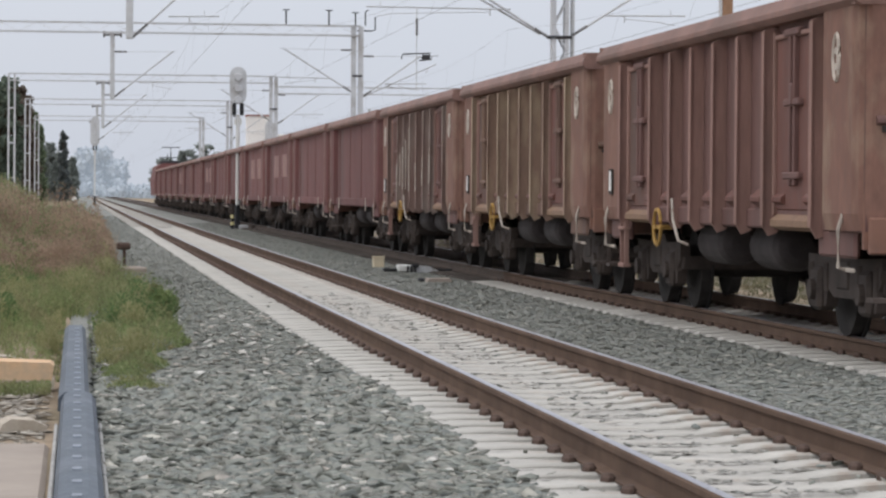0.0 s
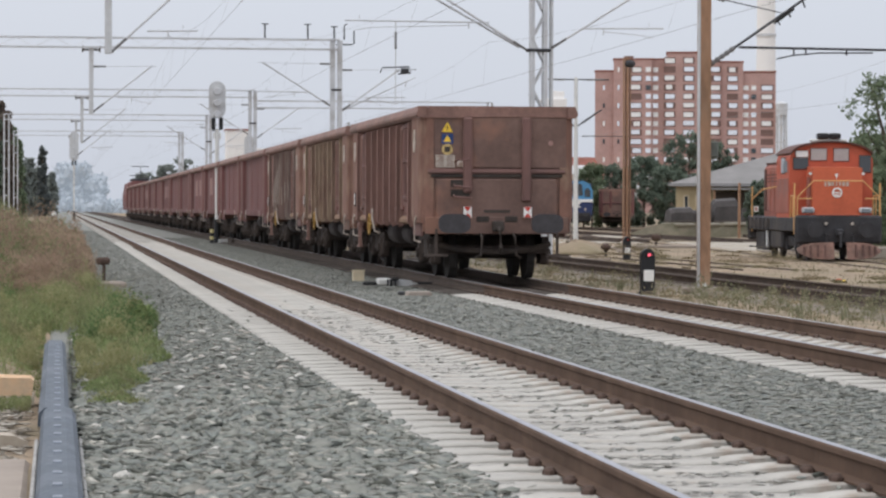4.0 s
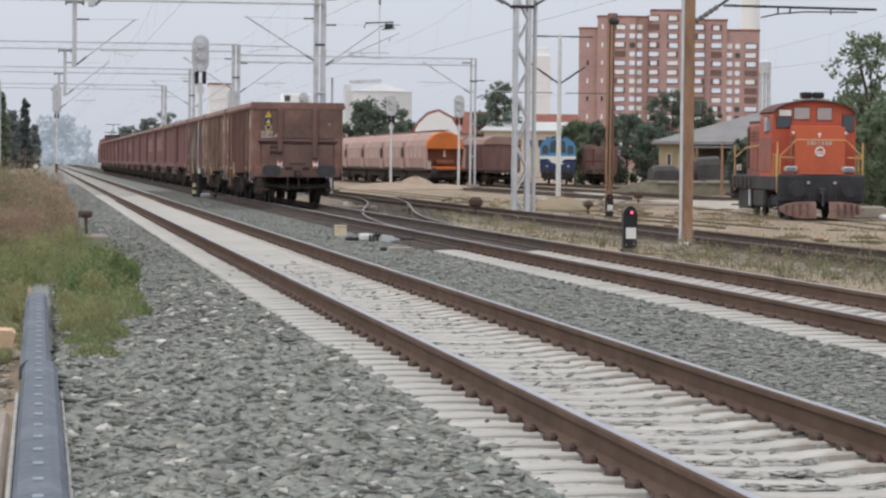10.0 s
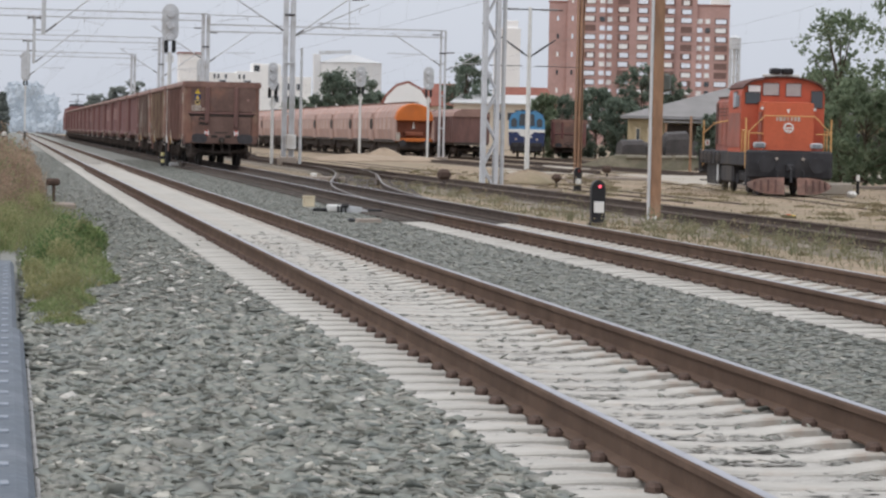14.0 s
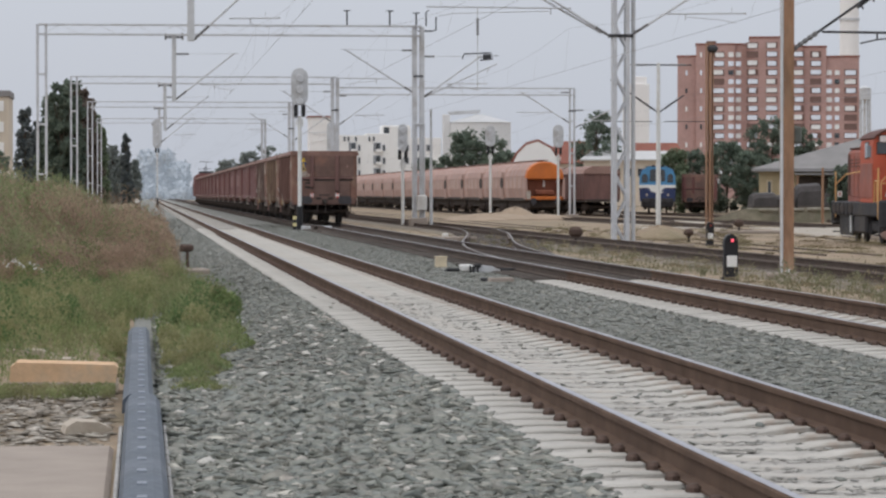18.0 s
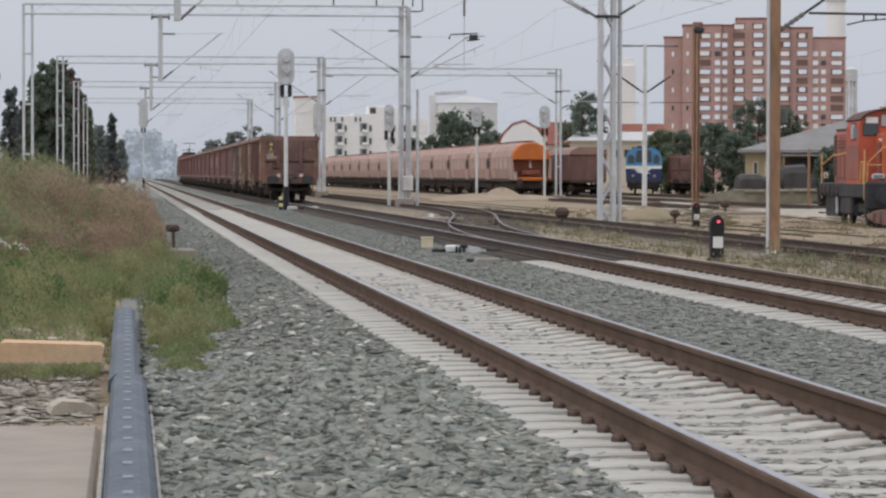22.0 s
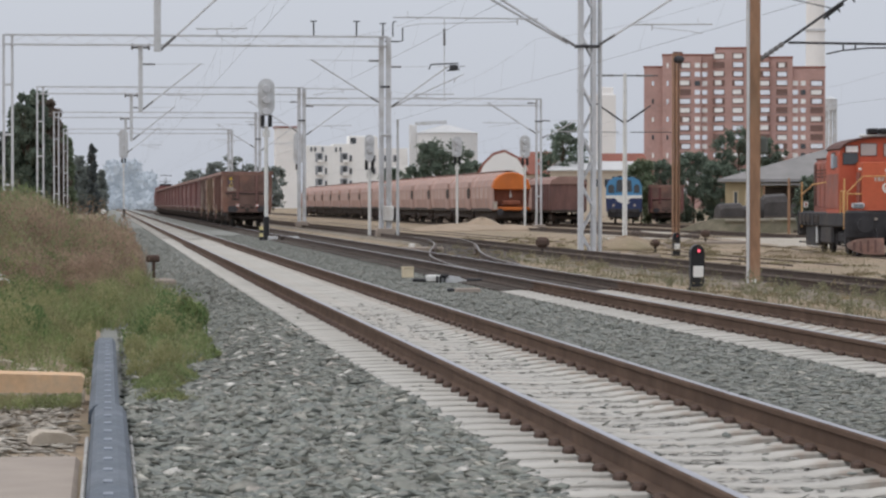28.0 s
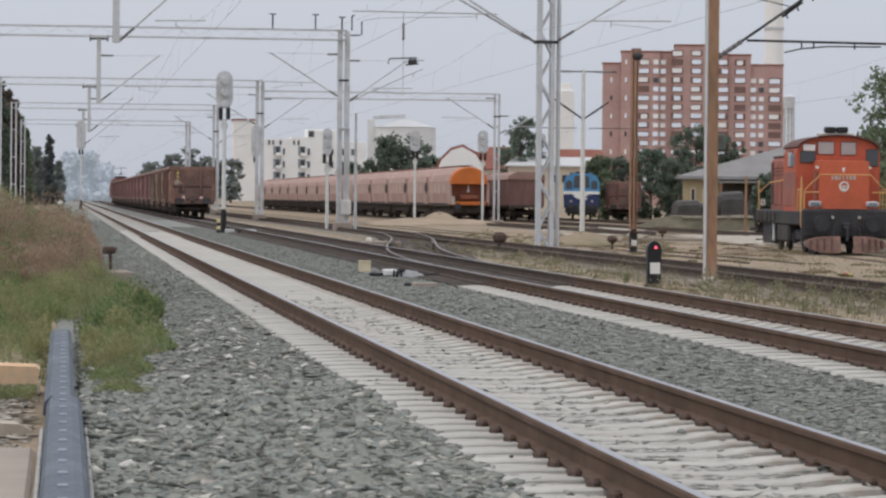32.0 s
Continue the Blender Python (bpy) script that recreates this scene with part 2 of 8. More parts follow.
# ---- mesh kit ----
class Mesh:
    """Collects closed solids, then becomes one mesh."""

    def __init__(self):
        self.v, self.f = [], []

    def add(self, verts, faces, m=None):
        k = len(self.v)
        self.v += [tuple(m @ Vector(p)) if m else tuple(p) for p in verts]
        self.f += [tuple(i + k for i in q) for q in faces]
        return self

    def box(self, x, y, z, sx, sy, sz, b=0.0, m=None):
        """A box by its centre and sizes, with chamfered edges."""
        h = (sx / 2, sy / 2, sz / 2)
        b = min(b, 0.45 * min(sx, sy, sz))
        if b <= 0:
            vs = [(x + i * h[0], y + j * h[1], z + k * h[2]) for i in (-1, 1) for j in (-1, 1) for k in (-1, 1)]
            return self.add(vs, [(0, 1, 3, 2), (4, 6, 7, 5), (0, 4, 5, 1), (2, 3, 7, 6), (0, 2, 6, 4), (1, 5, 7, 3)], m)
        vs, ix = [], {}
        for i in (-1, 1):
            for j in (-1, 1):
                for k in (-1, 1):
                    for a in range(3):
                        c = [i * h[0], j * h[1], k * h[2]]
                        for o in range(3):
                            if o != a:
                                c[o] -= b * (i, j, k)[o]
                        ix[i, j, k, a] = len(vs)
                        vs.append((x + c[0], y + c[1], z + c[2]))
        fs = []
        for a in range(3):
            u, w = [o for o in range(3) if o != a]
            for s in (-1, 1):
                q = []
                for du, dw in ((-1, -1), (1, -1), (1, 1), (-1, 1)):
                    key = [0, 0, 0]
                    key[a], key[u], key[w] = s, du, dw
                    q.append(ix[(*key, a)])
                fs.append(tuple(q if (s > 0) == (a != 1) else q[::-1]))
            for du in (-1, 1):
                for dw in (-1, 1):
                    k1, k2 = [0, 0, 0], [0, 0, 0]
                    k1[a], k2[a] = -1, 1
                    k1[u] = k2[u] = du
                    k1[w] = k2[w] = dw
                    q = [ix[(*k1, u)], ix[(*k2, u)], ix[(*k2, w)], ix[(*k1, w)]]
                    fs.append(tuple(q))
        for i in (-1, 1):
            for j in (-1, 1):
                for k in (-1, 1):
                    fs.append((ix[i, j, k, 0], ix[i, j, k, 1], ix[i, j, k, 2]))
        return self.add(vs, fs, m)

    def rod(self, a, b, r, r2=None, n=8, m=None):
        """A round or tapered bar from a to b."""
        a, b = Vector(a), Vector(b)
        r2 = r if r2 is None else r2
        q = (b - a).to_track_quat("Z", "Y")
        vs = []
        for c, s in ((a, r), (b, r2)):
            vs += [c + q @ Vector((s * math.cos(2 * math.pi * i / n), s * math.sin(2 * math.pi * i / n), 0)) for i in range(n)]
        fs = [(i, (i + 1) % n, n + (i + 1) % n, n + i) for i in range(n)]
        return self.add(vs, fs + [tuple(range(n))[::-1], tuple(range(n, 2 * n))], m)

    def bar(self, a, b, w, h, m=None):
        """A square-cut bar from a to b, w wide across and h high."""
        a, b = Vector(a), Vector(b)
        q = (b - a).to_track_quat("Y", "Z")
        d = (b - a).length
        return self.box(0, d / 2, 0, w, d, h, 0, (m or Matrix()) @ Matrix.Translation(a) @ q.to_matrix().to_4x4())

    def pipe(self, pts, r, n=6, m=None):
        """A bent bar along points."""
        pts = [Vector(p) for p in pts]
        vs, fs = [], []
        for i, p in enumerate(pts):
            d = (pts[min(i + 1, len(pts) - 1)] - pts[max(i - 1, 0)]).normalized()
            q = d.to_track_quat("Z", "Y")
            vs += [p + q @ Vector((r * math.cos(2 * math.pi * k / n), r * math.sin(2 * math.pi * k / n), 0)) for k in range(n)]
        for i in range(len(pts) - 1):
            for k in range(n):
                fs.append((i * n + k, i * n + (k + 1) % n, (i + 1) * n + (k + 1) % n, (i + 1) * n + k))
        e = (len(pts) - 1) * n
        return self.add(vs, fs + [tuple(range(n))[::-1], tuple(range(e, e + n))], m)

    def slab(self, outline, y0, y1, m=None):
        """An outline in x and z, drawn out along y."""
        n = len(outline)
        vs = [(x, y0, z) for x, z in outline] + [(x, y1, z) for x, z in outline]
        fs = [(i, (i + 1) % n, n + (i + 1) % n, n + i) for i in range(n)]
        return self.add(vs, fs + [tuple(range(n))[::-1], tuple(range(n, 2 * n))], m)

    def wheel(self, x0, x1, y, z, r, n=20):
        return self.rod((x0, y, z), (x1, y, z), r, n=n)

    def data(self, name, material, smooth=False):
        me = bpy.data.meshes.new(name)
        me.from_pydata(self.v, [], self.f)
        me.materials.append(material)
        bm = bmesh.new()
        bm.from_mesh(me)
        bmesh.ops.recalc_face_normals(bm, faces=bm.faces)
        bm.to_mesh(me)
        bm.free()
        if smooth:
            me.shade_smooth()
        return me


def part(name, mesh, material, parent=None, label="", smooth=False, m=None):
    ob = new(name, mesh.data(name, material, smooth) if isinstance(mesh, Mesh) else mesh)
    if parent:
        ob.parent = parent
    if m:
        ob.matrix_basis = m
    if label:
        ob["label"] = label
    return ob


def thing(name, m, label, category, group="", kind=""):
    ob = new(name)
    ob.matrix_basis = m
    return tagged(ob, label, category, group, kind)


def loft(rows, closed=True):
    """A skin over rows of points, ends shut."""
    g, n = Mesh(), len(rows[0])
    vs = [p for r in rows for p in r]
    fs = []
    for i in range(len(rows) - 1):
        for k in range(n if closed else n - 1):
            fs.append((i * n + k, i * n + (k + 1) % n, (i + 1) * n + (k + 1) % n, (i + 1) * n + k))
    fs += [tuple(range(n))[::-1], tuple(range((len(rows) - 1) * n, len(rows) * n))]
    return g.add(vs, fs)


TRACK_1, TRACK_2, TRACK_3, TRACK_4 = 3.66, 8.21, 14.4, 26.3
YARD = -0.25


def lie(x, y=0.0):
    """Height of the ground: level by the main tracks, lower in the yard."""
    s = min(1.0, max(0.0, (x - 9.8) / 4.5))
    return -0.03 + (YARD + 0.03) * s * s * (3 - 2 * s)


# ---- ground ----
def make_ground():
    xs = [-3000, -600, -150, -60, -30, -14, -7, -3, -1, 0, 1, 3, 6, 9.8, 10.4, 11, 11.6, 12.2, 12.8, 13.4, 14.3, 18, 24, 32, 45, 70, 120, 250, 700, 3000]
    ys = [-60, -5, 10, 14, 18, 22, 27, 33, 40, 50, 62, 75, 90, 110, 140, 180, 240, 330, 460, 700, 1200, 2500, 4500]
    g = Mesh()
    vs = [(x, y, lie(x) + (0.03 * noise.noise((x * 0.3, y * 0.3, 0)) if abs(x) < 60 else 0) - 0.03) for y in ys for x in xs]
    n = len(xs)
    fs = [(j * n + i, j * n + i + 1, (j + 1) * n + i + 1, (j + 1) * n + i) for j in range(len(ys) - 1) for i in range(n - 1)]
    g.add(vs, fs)
    ob = part("ground", g, DIRT, smooth=True)
    tagged(ob, "dry bare earth with thin faded grass round the tracks", "ground", kind="structure")


make_ground()


def make_bed():
    g = Mesh()
    g.slab([(-0.35, -0.28), (-0.05, -0.035), (2.32, -0.03), (2.40, -0.085), (4.92, -0.085), (5.0, -0.03), (6.86, -0.03), (6.95, -0.085), (9.47, -0.085), (9.55, -0.05), (10.9, -0.28)], -40, 900)
    for c, y1 in ((TRACK_1, 900), (TRACK_2, 58)):
        crib = Mesh().slab([(-1.27, -0.2), (1.27, -0.2), (1.27, -0.022), (0.98, -0.020), (0.62, -0.044), (-0.62, -0.044), (-0.98, -0.020), (-1.27, -0.022)], -40, y1, pose(c, 0, 0))
        tagged(part("crib_ballast", crib, CRIB_BED), "pale dusty ballast packed between the sleepers", "ballast", kind="structure")
    tagged(part("ballast_bed", g, GRAVEL_BED), "grey crushed stone ballast under the main tracks", "ballast", kind="structure")


make_bed()


# ---- tracks ----
RAIL_SHAPE = [(-0.075, 0.0), (0.075, 0.0), (0.075, 0.012), (0.012, 0.032), (0.009, 0.12), (0.036, 0.132), (0.036, 0.160), (0.028, 0.170), (-0.028, 0.170), (-0.036, 0.160), (-0.036, 0.132), (-0.009, 0.12), (-0.012, 0.032), (-0.075, 0.012)]


def rail_mesh(points, z):
    """Rail profile along a line of (x, y); its foot lies at z."""
    rows = []
    for i, (x, y) in enumerate(points):
        x2, y2 = points[min(i + 1, len(points) - 1)]
        x1, y1 = points[max(i - 1, 0)]
        d = Vector((x2 - x1, y2 - y1)).normalized()
        rows.append([(x + u * d.y, y - u * d.x, z + w) for u, w in RAIL_SHAPE])
    return loft(rows)


def worn_strip(points, z, w=0.05):
    """The bright band that wheels polish on a rail's head, a little proud of it."""
    rows = []
    for i, (x, y) in enumerate(points):
        x2, y2 = points[min(i + 1, len(points) - 1)]
        x1, y1 = points[max(i - 1, 0)]
        d = Vector((x2 - x1, y2 - y1)).normalized()
        rows.append([(x + u * d.y, y - u * d.x, z + 0.17 + v) for u, v in ((-w / 2, -0.01), (w / 2, -0.01), (w / 2, 0.002), (-w / 2, 0.002))])
    return loft(rows)


def sleeper_data():
    """A concrete sleeper, 2.6 m, high at the rail seats and sunk in its middle."""
    prof = [(-1.30, -0.035), (-1.26, -0.006), (-1.0, 0.004), (-0.6, 0.006), (-0.46, -0.004), (-0.34, -0.024), (0.0, -0.034), (0.34, -0.024), (0.46, -0.004), (0.6, 0.006), (1.0, 0.004), (1.26, -0.006), (1.30, -0.035)]
    rows = []
    for x, z in prof:
        rows.append([(x, -0.15, -0.2), (x, 0.15, -0.2), (x, 0.125, z - 0.012), (x, 0.105, z), (x, -0.105, z), (x, -0.125, z - 0.012)])
    return loft(rows).data("sleeper", SLEEPER)


def timber_data():
    return Mesh().box(0, 0, -0.08, 2.6, 0.25, 0.16, 0.012).data("timber_sleeper", TIMBER)


def clip_data():
    """Rounded rusty clip that holds the rail's foot."""
    g = Mesh()
    rows = []
    for z, k in ((0.0, 1.0), (0.03, 0.95), (0.052, 0.6)):
        rows.append([(0.042 * k * math.cos(a), 0.066 * k * math.sin(a), z * 0.82) for a in [6.2832 * i / 9 for i in range(9)]])
    g.add([q for r in rows for q in r], [(r * 9 + i, r * 9 + (i + 1) % 9, r * 9 + 9 + (i + 1) % 9, r * 9 + 9 + i) for r in range(2) for i in range(9)] + [tuple(range(18, 27)), tuple(range(9))[::-1]])
    return g.data("rail_clip", CLIP)


def track(name, centre, y0, y1, z, concrete_to, near_to, label, worn=RAIL_HEAD, clip_to=0.0, start=14.44, dark_from=None):
    t = thing(name, pose(centre, 0, z), label, "railway track", kind="structure")
    for s in (-1, 1):
        line = [(s * 0.7535, y0), (s * 0.7535, y1)]
        part("rail", rail_mesh([line[0], (s * 0.7535, dark_from or y1)], 0.008), RAIL_RUST, t)
        if dark_from:
            part("rail", rail_mesh([(s * 0.7535, dark_from), line[1]], 0.008), RAIL_OLD, t, "dark greasy rail near the points")
        if worn:
            part("running_surface", worn_strip(line, 0.008), worn, t, "bright polished rail head")
    con, tim, rest, rest_t = sleeper_data(), timber_data(), Mesh(), Mesh()
    clip = clip_data()
    clips_far = Mesh()
    rng = random.Random(int(centre * 10))
    cv, cf = [tuple(v.co) for v in clip.vertices], [tuple(p.vertices) for p in clip.polygons]
    sv, sf = [tuple(v.co) for v in con.vertices], [tuple(p.vertices) for p in con.polygons]
    tv, tf = [tuple(v.co) for v in timber_data().vertices], [tuple(p.vertices) for p in timber_data().polygons]
    k = math.floor((y0 - start) / 0.6)
    y = start + k * 0.6
    while y < y1:
        y += 0.6
        m = pose(rng.uniform(-0.01, 0.01), y + rng.uniform(-0.012, 0.012), rng.uniform(-0.004, 0.004), 0, 0, rng.uniform(-0.4, 0.4))
        if y < concrete_to:
            if 9 < y < near_to:
                part("sleeper", con, None, t, m=m)
            elif y < 60:
                rest.add(sv, sf, m)
            else:
                rest.box(m.translation.x, m.translation.y, -0.10, 2.6, 0.24, 0.20)
        elif y < near_to:
            part("timber_sleeper", tim, None, t, m=m)
        else:
            rest_t.add(tv, tf, m)
        if y < clip_to:
            for x, turn in ((-0.86, 180), (-0.645, 0), (0.645, 180), (0.86, 0)):
                if 11 < y < 40 and x in (-0.86, 0.645):
                    part("rail_clip", clip, None, t, m=m @ pose(x, 0, 0.006, 0, 0, turn))
                else:
                    clips_far.add(cv, cf, m @ pose(x, 0, 0.006, 0, 0, turn))
    if rest.v:
        tagged(part("far_sleepers", rest, SLEEPER, t), kind="stuff")
    if rest_t.v:
        tagged(part("far_timber_sleepers", rest_t, TIMBER, t), kind="stuff")
    if clips_far.v:
        tagged(part("rail_clips", clips_far, CLIP, t), kind="stuff")
    return t


# ---- open freight wagons ----
WHEEL = mat("grimy_wheel_steel", (0.032, 0.028, 0.026), 0.85, var=0.3, scale=5)
BOGIE_GRIME = mat("bogie_grime", (0.058, 0.045, 0.039), 0.85, var=0.35, scale=3, fine=20, bump=0.2, dirt=(0.07, 0.053, 0.045), dirt_amount=0.35)
RAIL_TOP = 0.178
WAGON_LONG = 14.04


def bogie(parent, y, detail=True):
    g = Mesh()
    frame_line = [(-1.35, 0.60), (-1.35, 0.80), (-0.52, 0.78), (-0.36, 0.88), (0.36, 0.88), (0.52, 0.78), (1.35, 0.80), (1.35, 0.60), (1.22, 0.48), (1.16, 0.30), (0.66, 0.30), (0.58, 0.48), (0.36, 0.40), (-0.36, 0.40), (-0.58, 0.48), (-0.66, 0.30), (-1.16, 0.30), (-1.22, 0.48)]
    for s in (-1, 1):
        g.slab(frame_line, -0.06, 0.06, pose(s * 1.02, 0, 0, 0, 0, 90))
        for e in (-0.9, 0.9):
            g.rod((s * 1.06, e, 0.46), (s * 1.19, e, 0.46), 0.12, 0.10, 10)
        for e in (-0.9, 0.9):
            g.box(s * 1.04, e, 0.47, 0.2, 0.34, 0.42, 0.04)
            g.rod((s * 1.04, e - 0.28, 0.45), (s * 1.04, e - 0.28, 0.72), 0.075, n=8)
            g.rod((s * 1.04, e + 0.28, 0.45), (s * 1.04, e + 0.28, 0.72), 0.075, n=8)
    g.box(0, 0, 0.62, 2.2, 0.5, 0.34, 0.05)
    g.box(0, -1.32, 0.55, 2.1, 0.12, 0.16, 0.02)
    g.box(0, 1.32, 0.55, 2.1, 0.12, 0.16, 0.02)
    b = part("bogie", g, BOGIE_GRIME, parent, "grimy dark two-axle bogie", m=pose(0, y, 0))
    for e in (-0.9, 0.9):
        w = Mesh()
        for s in (-1, 1):
            w.wheel(s * 0.69, s * 0.82, e, 0.46, 0.46, 22)
            w.wheel(s * 0.67, s * 0.70, e, 0.46, 0.49, 22)
        w.rod((-0.75, e, 0.46), (0.75, e, 0.46), 0.09, n=10)
        part("wheelset", w, WHEEL, b)


def ring(g, c, r, t, axis="x", n=16):
    pts = []
    for i in range(n + 1):
        a = 2 * math.pi * i / n
        pts.append((c[0], c[1] + r * math.cos(a), c[2] + r * math.sin(a)) if axis == "x" else (c[0] + r * math.cos(a), c[1], c[2] + r * math.sin(a)))
    g.pipe(pts, t, 5)


RIM_SHAPE = [(-0.05, 0), (0.07, 0.0), (0.13, 0.05), (0.13, 0.10), (0.07, 0.22), (-0.05, 0.22)]


def open_wagon(paint, ribs=True, plates=False, tail=False, rib_paint=None, faded=()):
    """A four-axle open wagon; y along the track, its rear end towards -y, z = 0 on the rail."""
    w = thing("open_wagon", pose(0, 0, 0), "rust-brown open freight wagon with ribbed steel sides", "freight wagon", "wagons of the freight train")
    half = 6.40
    rib_paint = rib_paint or (WAGON_RIB if ribs else paint)
    part("floor", Mesh().box(0, 0, 1.22, 2.7, 2 * half - 0.1, 0.10), paint, w)
    for s in (-1, 1):
        part("side_wall", Mesh().box(s * 1.335, 0, 2.14, 0.05, 2 * half - 0.12, 1.9), paint, w)
        part("end_wall", Mesh().box(0, s * (half - 0.03), 1.99, 2.8, 0.05, 2.2), WAGON_END, w)
    for s in (-1, 1):
        g = Mesh()
        g.slab([(s * u, w_) for u, w_ in RIM_SHAPE], -half - 0.1, half + 0.1, pose(s * 1.40, 0, 3.03))
        part("top_rim", g, WAGON_RIM, w, "faded reddish top rim")
        g = Mesh()
        g.box(s * 1.36, 0, 1.13, 0.08, 2 * half, 0.2, 0.02)
        for e in (-1, 1):
            g.box(s * 1.36, e * (half - 1.0), 0.93, 0.06, 1.3, 0.26, 0.03)
        part("solebar", g, paint, w)
        # smooth end panels with rounded corners
        for e in (-1, 1):
            c = []
            for z in (1.05, 1.2, 3.1):
                o = 0.03 if z < 1.1 else 0.0
                row = [(s * (1.36), e * (half - 1.25)), (s * (1.47 - o), e * (half - 1.2)), (s * (1.47 - o), e * (half - 0.16)), (s * (1.44 - o), e * (half - 0.03)), (s * (1.34 - o), e * (half + 0.02)), (s * 1.2, e * (half + 0.02)), (s * 1.2, e * (half - 1.25))]
                c.append([(x, y, z) for x, y in row])
            part("corner_panel", loft(c), WAGON_CORNER if ribs else paint, w)
        if ribs:
            ys = [-4.9, -2.95, -1.76, -0.58, 0.58, 1.76, 2.95, 4.9]
        else:
            ys = [-4.4, -1.5, 1.5, 4.4]
        for y in ys:
            g = Mesh()
            deep = 0.165 if ribs else 0.03
            g.slab([(0.0, 1.0), (s * 0.6 * deep, 0.96), (s * deep, 1.06), (s * deep, 2.98), (0.0, 3.04)], y - 0.03, y + 0.03, pose(s * 1.345, 0, 0))
            if ribs:
                g.box(s * (1.345 + deep), y, 2.02, 0.014, 0.11, 1.9)
            part("rib", g, rib_paint if ribs else paint, w)
        if ribs:
            for y in (-3.92, 3.92):
                g = Mesh()
                g.box(s * 1.385, y, 2.06, 0.05, 1.75, 1.7, 0.02)
                d = part("side_door", g, WAGON_DOOR, w, "darker steel side door")
                for e in (-0.80, 0.80):
                    part("door_jamb", Mesh().box(s * 1.41, y + e, 2.06, 0.07, 0.05, 1.8, 0.012), WAGON_RIB, d)
                part("door_top", Mesh().box(s * 1.42, y, 2.90, 0.05, 1.5, 0.05, 0.01), WAGON_RIB, d)
                part("door_sill", Mesh().slab([(s * 1.37, 1.02), (s * 1.47, 1.06), (s * 1.47, 1.12), (s * 1.37, 1.2)], y - 0.78, y + 0.78), WAGON_SILL, d, "tan worn door sill")
                g = Mesh()
                for e in (-0.09, 0.09):
                    g.box(s * 1.43, y + e, 2.2, 0.06, 0.06, 1.5, 0.01)
                for z in (1.55, 2.25, 2.92):
                    g.box(s * 1.43, y, z, 0.08, 0.62, 0.07, 0.015)
                g.box(s * 1.45, y - 0.02, 2.32, 0.06, 0.14, 0.22, 0.02)
                part("door_latch", g, paint, d)
            for y in (-4.55, -3.3, -2.35, -1.17, 0.0, 1.17, 2.35, 3.3, 4.55):
                g = Mesh()
                g.slab([(s * 1.34, 1.22), (s * 1.45, 1.30), (s * 1.45, 1.34), (s * 1.34, 1.44)], y - 0.2, y + 0.2)
                part("hinge_lug", g, WAGON_DOOR, w)
        else:
            for y in faded:
                part("faded_panel", Mesh().box(s * 1.366, y, 2.25, 0.012, 2.3, 0.75, 0.004), FADED, w, "faded pale rectangle")
            for e in (-1, 1):
                part("corner_post", Mesh().box(s * 1.475, e * (half - 0.42), 2.0, 0.04, 0.15, 2.0, 0.012), PALE_POST, w, "paler worn corner post")
                part("chalk_mark", Mesh().box(s * 1.46, e * 3.6, 1.08, 0.012, 0.12, 0.3, 0.003), PALE, w)
        # handwheel, steps, pipes
        if ribs:
            part("hand_lever", Mesh().pipe([(s * 1.53, 1.45, 1.32), (s * 1.53, 1.38, 1.08), (s * 1.5, 1.2, 0.84), (s * 1.4, 1.15, 0.8)], 0.017, 5), PALE, w, "pale thin release lever")
            g = Mesh()
            for e in (4.72, 5.02):
                g.bar((s * 1.44, e, 1.02), (s * 1.44, e, 0.46), 0.05, 0.05)
            for z in (0.48, 0.94):
                g.box(s * 1.44, 4.87, z, 0.1, 0.36, 0.05, 0.01)
            part("side_step", g, WAGON_RIB, w)
            part("label_holder", Mesh().box(s * 1.485, 5.6, 1.52, 0.02, 0.24, 0.32, 0.006), UNDER, w)
            part("paper_label", Mesh().box(s * 1.498, 5.6, 1.53, 0.008, 0.12, 0.25), WHITE, w, "white paper label")
        if ribs:
            g = Mesh()
            ring(g, (s * 1.47, 2.6, 0.98), 0.21, 0.022)
            g.rod((s * 1.3, 2.6, 0.98), (s * 1.5, 2.6, 0.98), 0.03)
            g.bar((s * 1.47, 2.39, 0.98), (s * 1.47, 2.81, 0.98), 0.03, 0.03)
            part("handwheel", g, YELLOW_WORN, w, "worn yellow brake handwheel")
        for y in (-half + 0.5, half - 0.5):
            g = Mesh()
            g.pipe([(s * 1.46, y, 1.2), (s * 1.5, y, 1.05), (s * 1.5, y - 0.02, 0.72), (s * 1.42, y - 0.02, 0.70), (s * 1.42, y - 0.25, 0.70)], 0.02, 5)
            part("step_iron", g, PALE, w, "pale step iron")
    for e in (-1, 1):
        part("end_rim", Mesh().slab([(-u, w_) for u, w_ in RIM_SHAPE], -1.50, 1.50, pose(0, e * (half - 0.02), 3.032, 0, 0, 90 * e)), WAGON_RIM, w)
    for e in (-1, 1):
        for x in (-0.56, 0.56):
            part("end_post", Mesh().box(x, e * (half + 0.05), 2.33 - 0.08 * (x > 0), 0.17, 0.14, 1.42 + 0.16 * (x > 0), 0.03), paint, w)
        part("end_beam", Mesh().slab([(0, 1.97), (0.065, 2.0), (0.065, 2.03), (0, 2.08)], -1.30, 1.30, pose(0, e * half, 0, 0, 0, 90 * e)), paint, w)
        for x, wd in ((0.0, 0.96), (0.98, 0.68)):
            part("end_sheet", Mesh().box(x, e * (half + 0.015), 2.575, wd, 0.03, 0.94), WAGON_END, w)
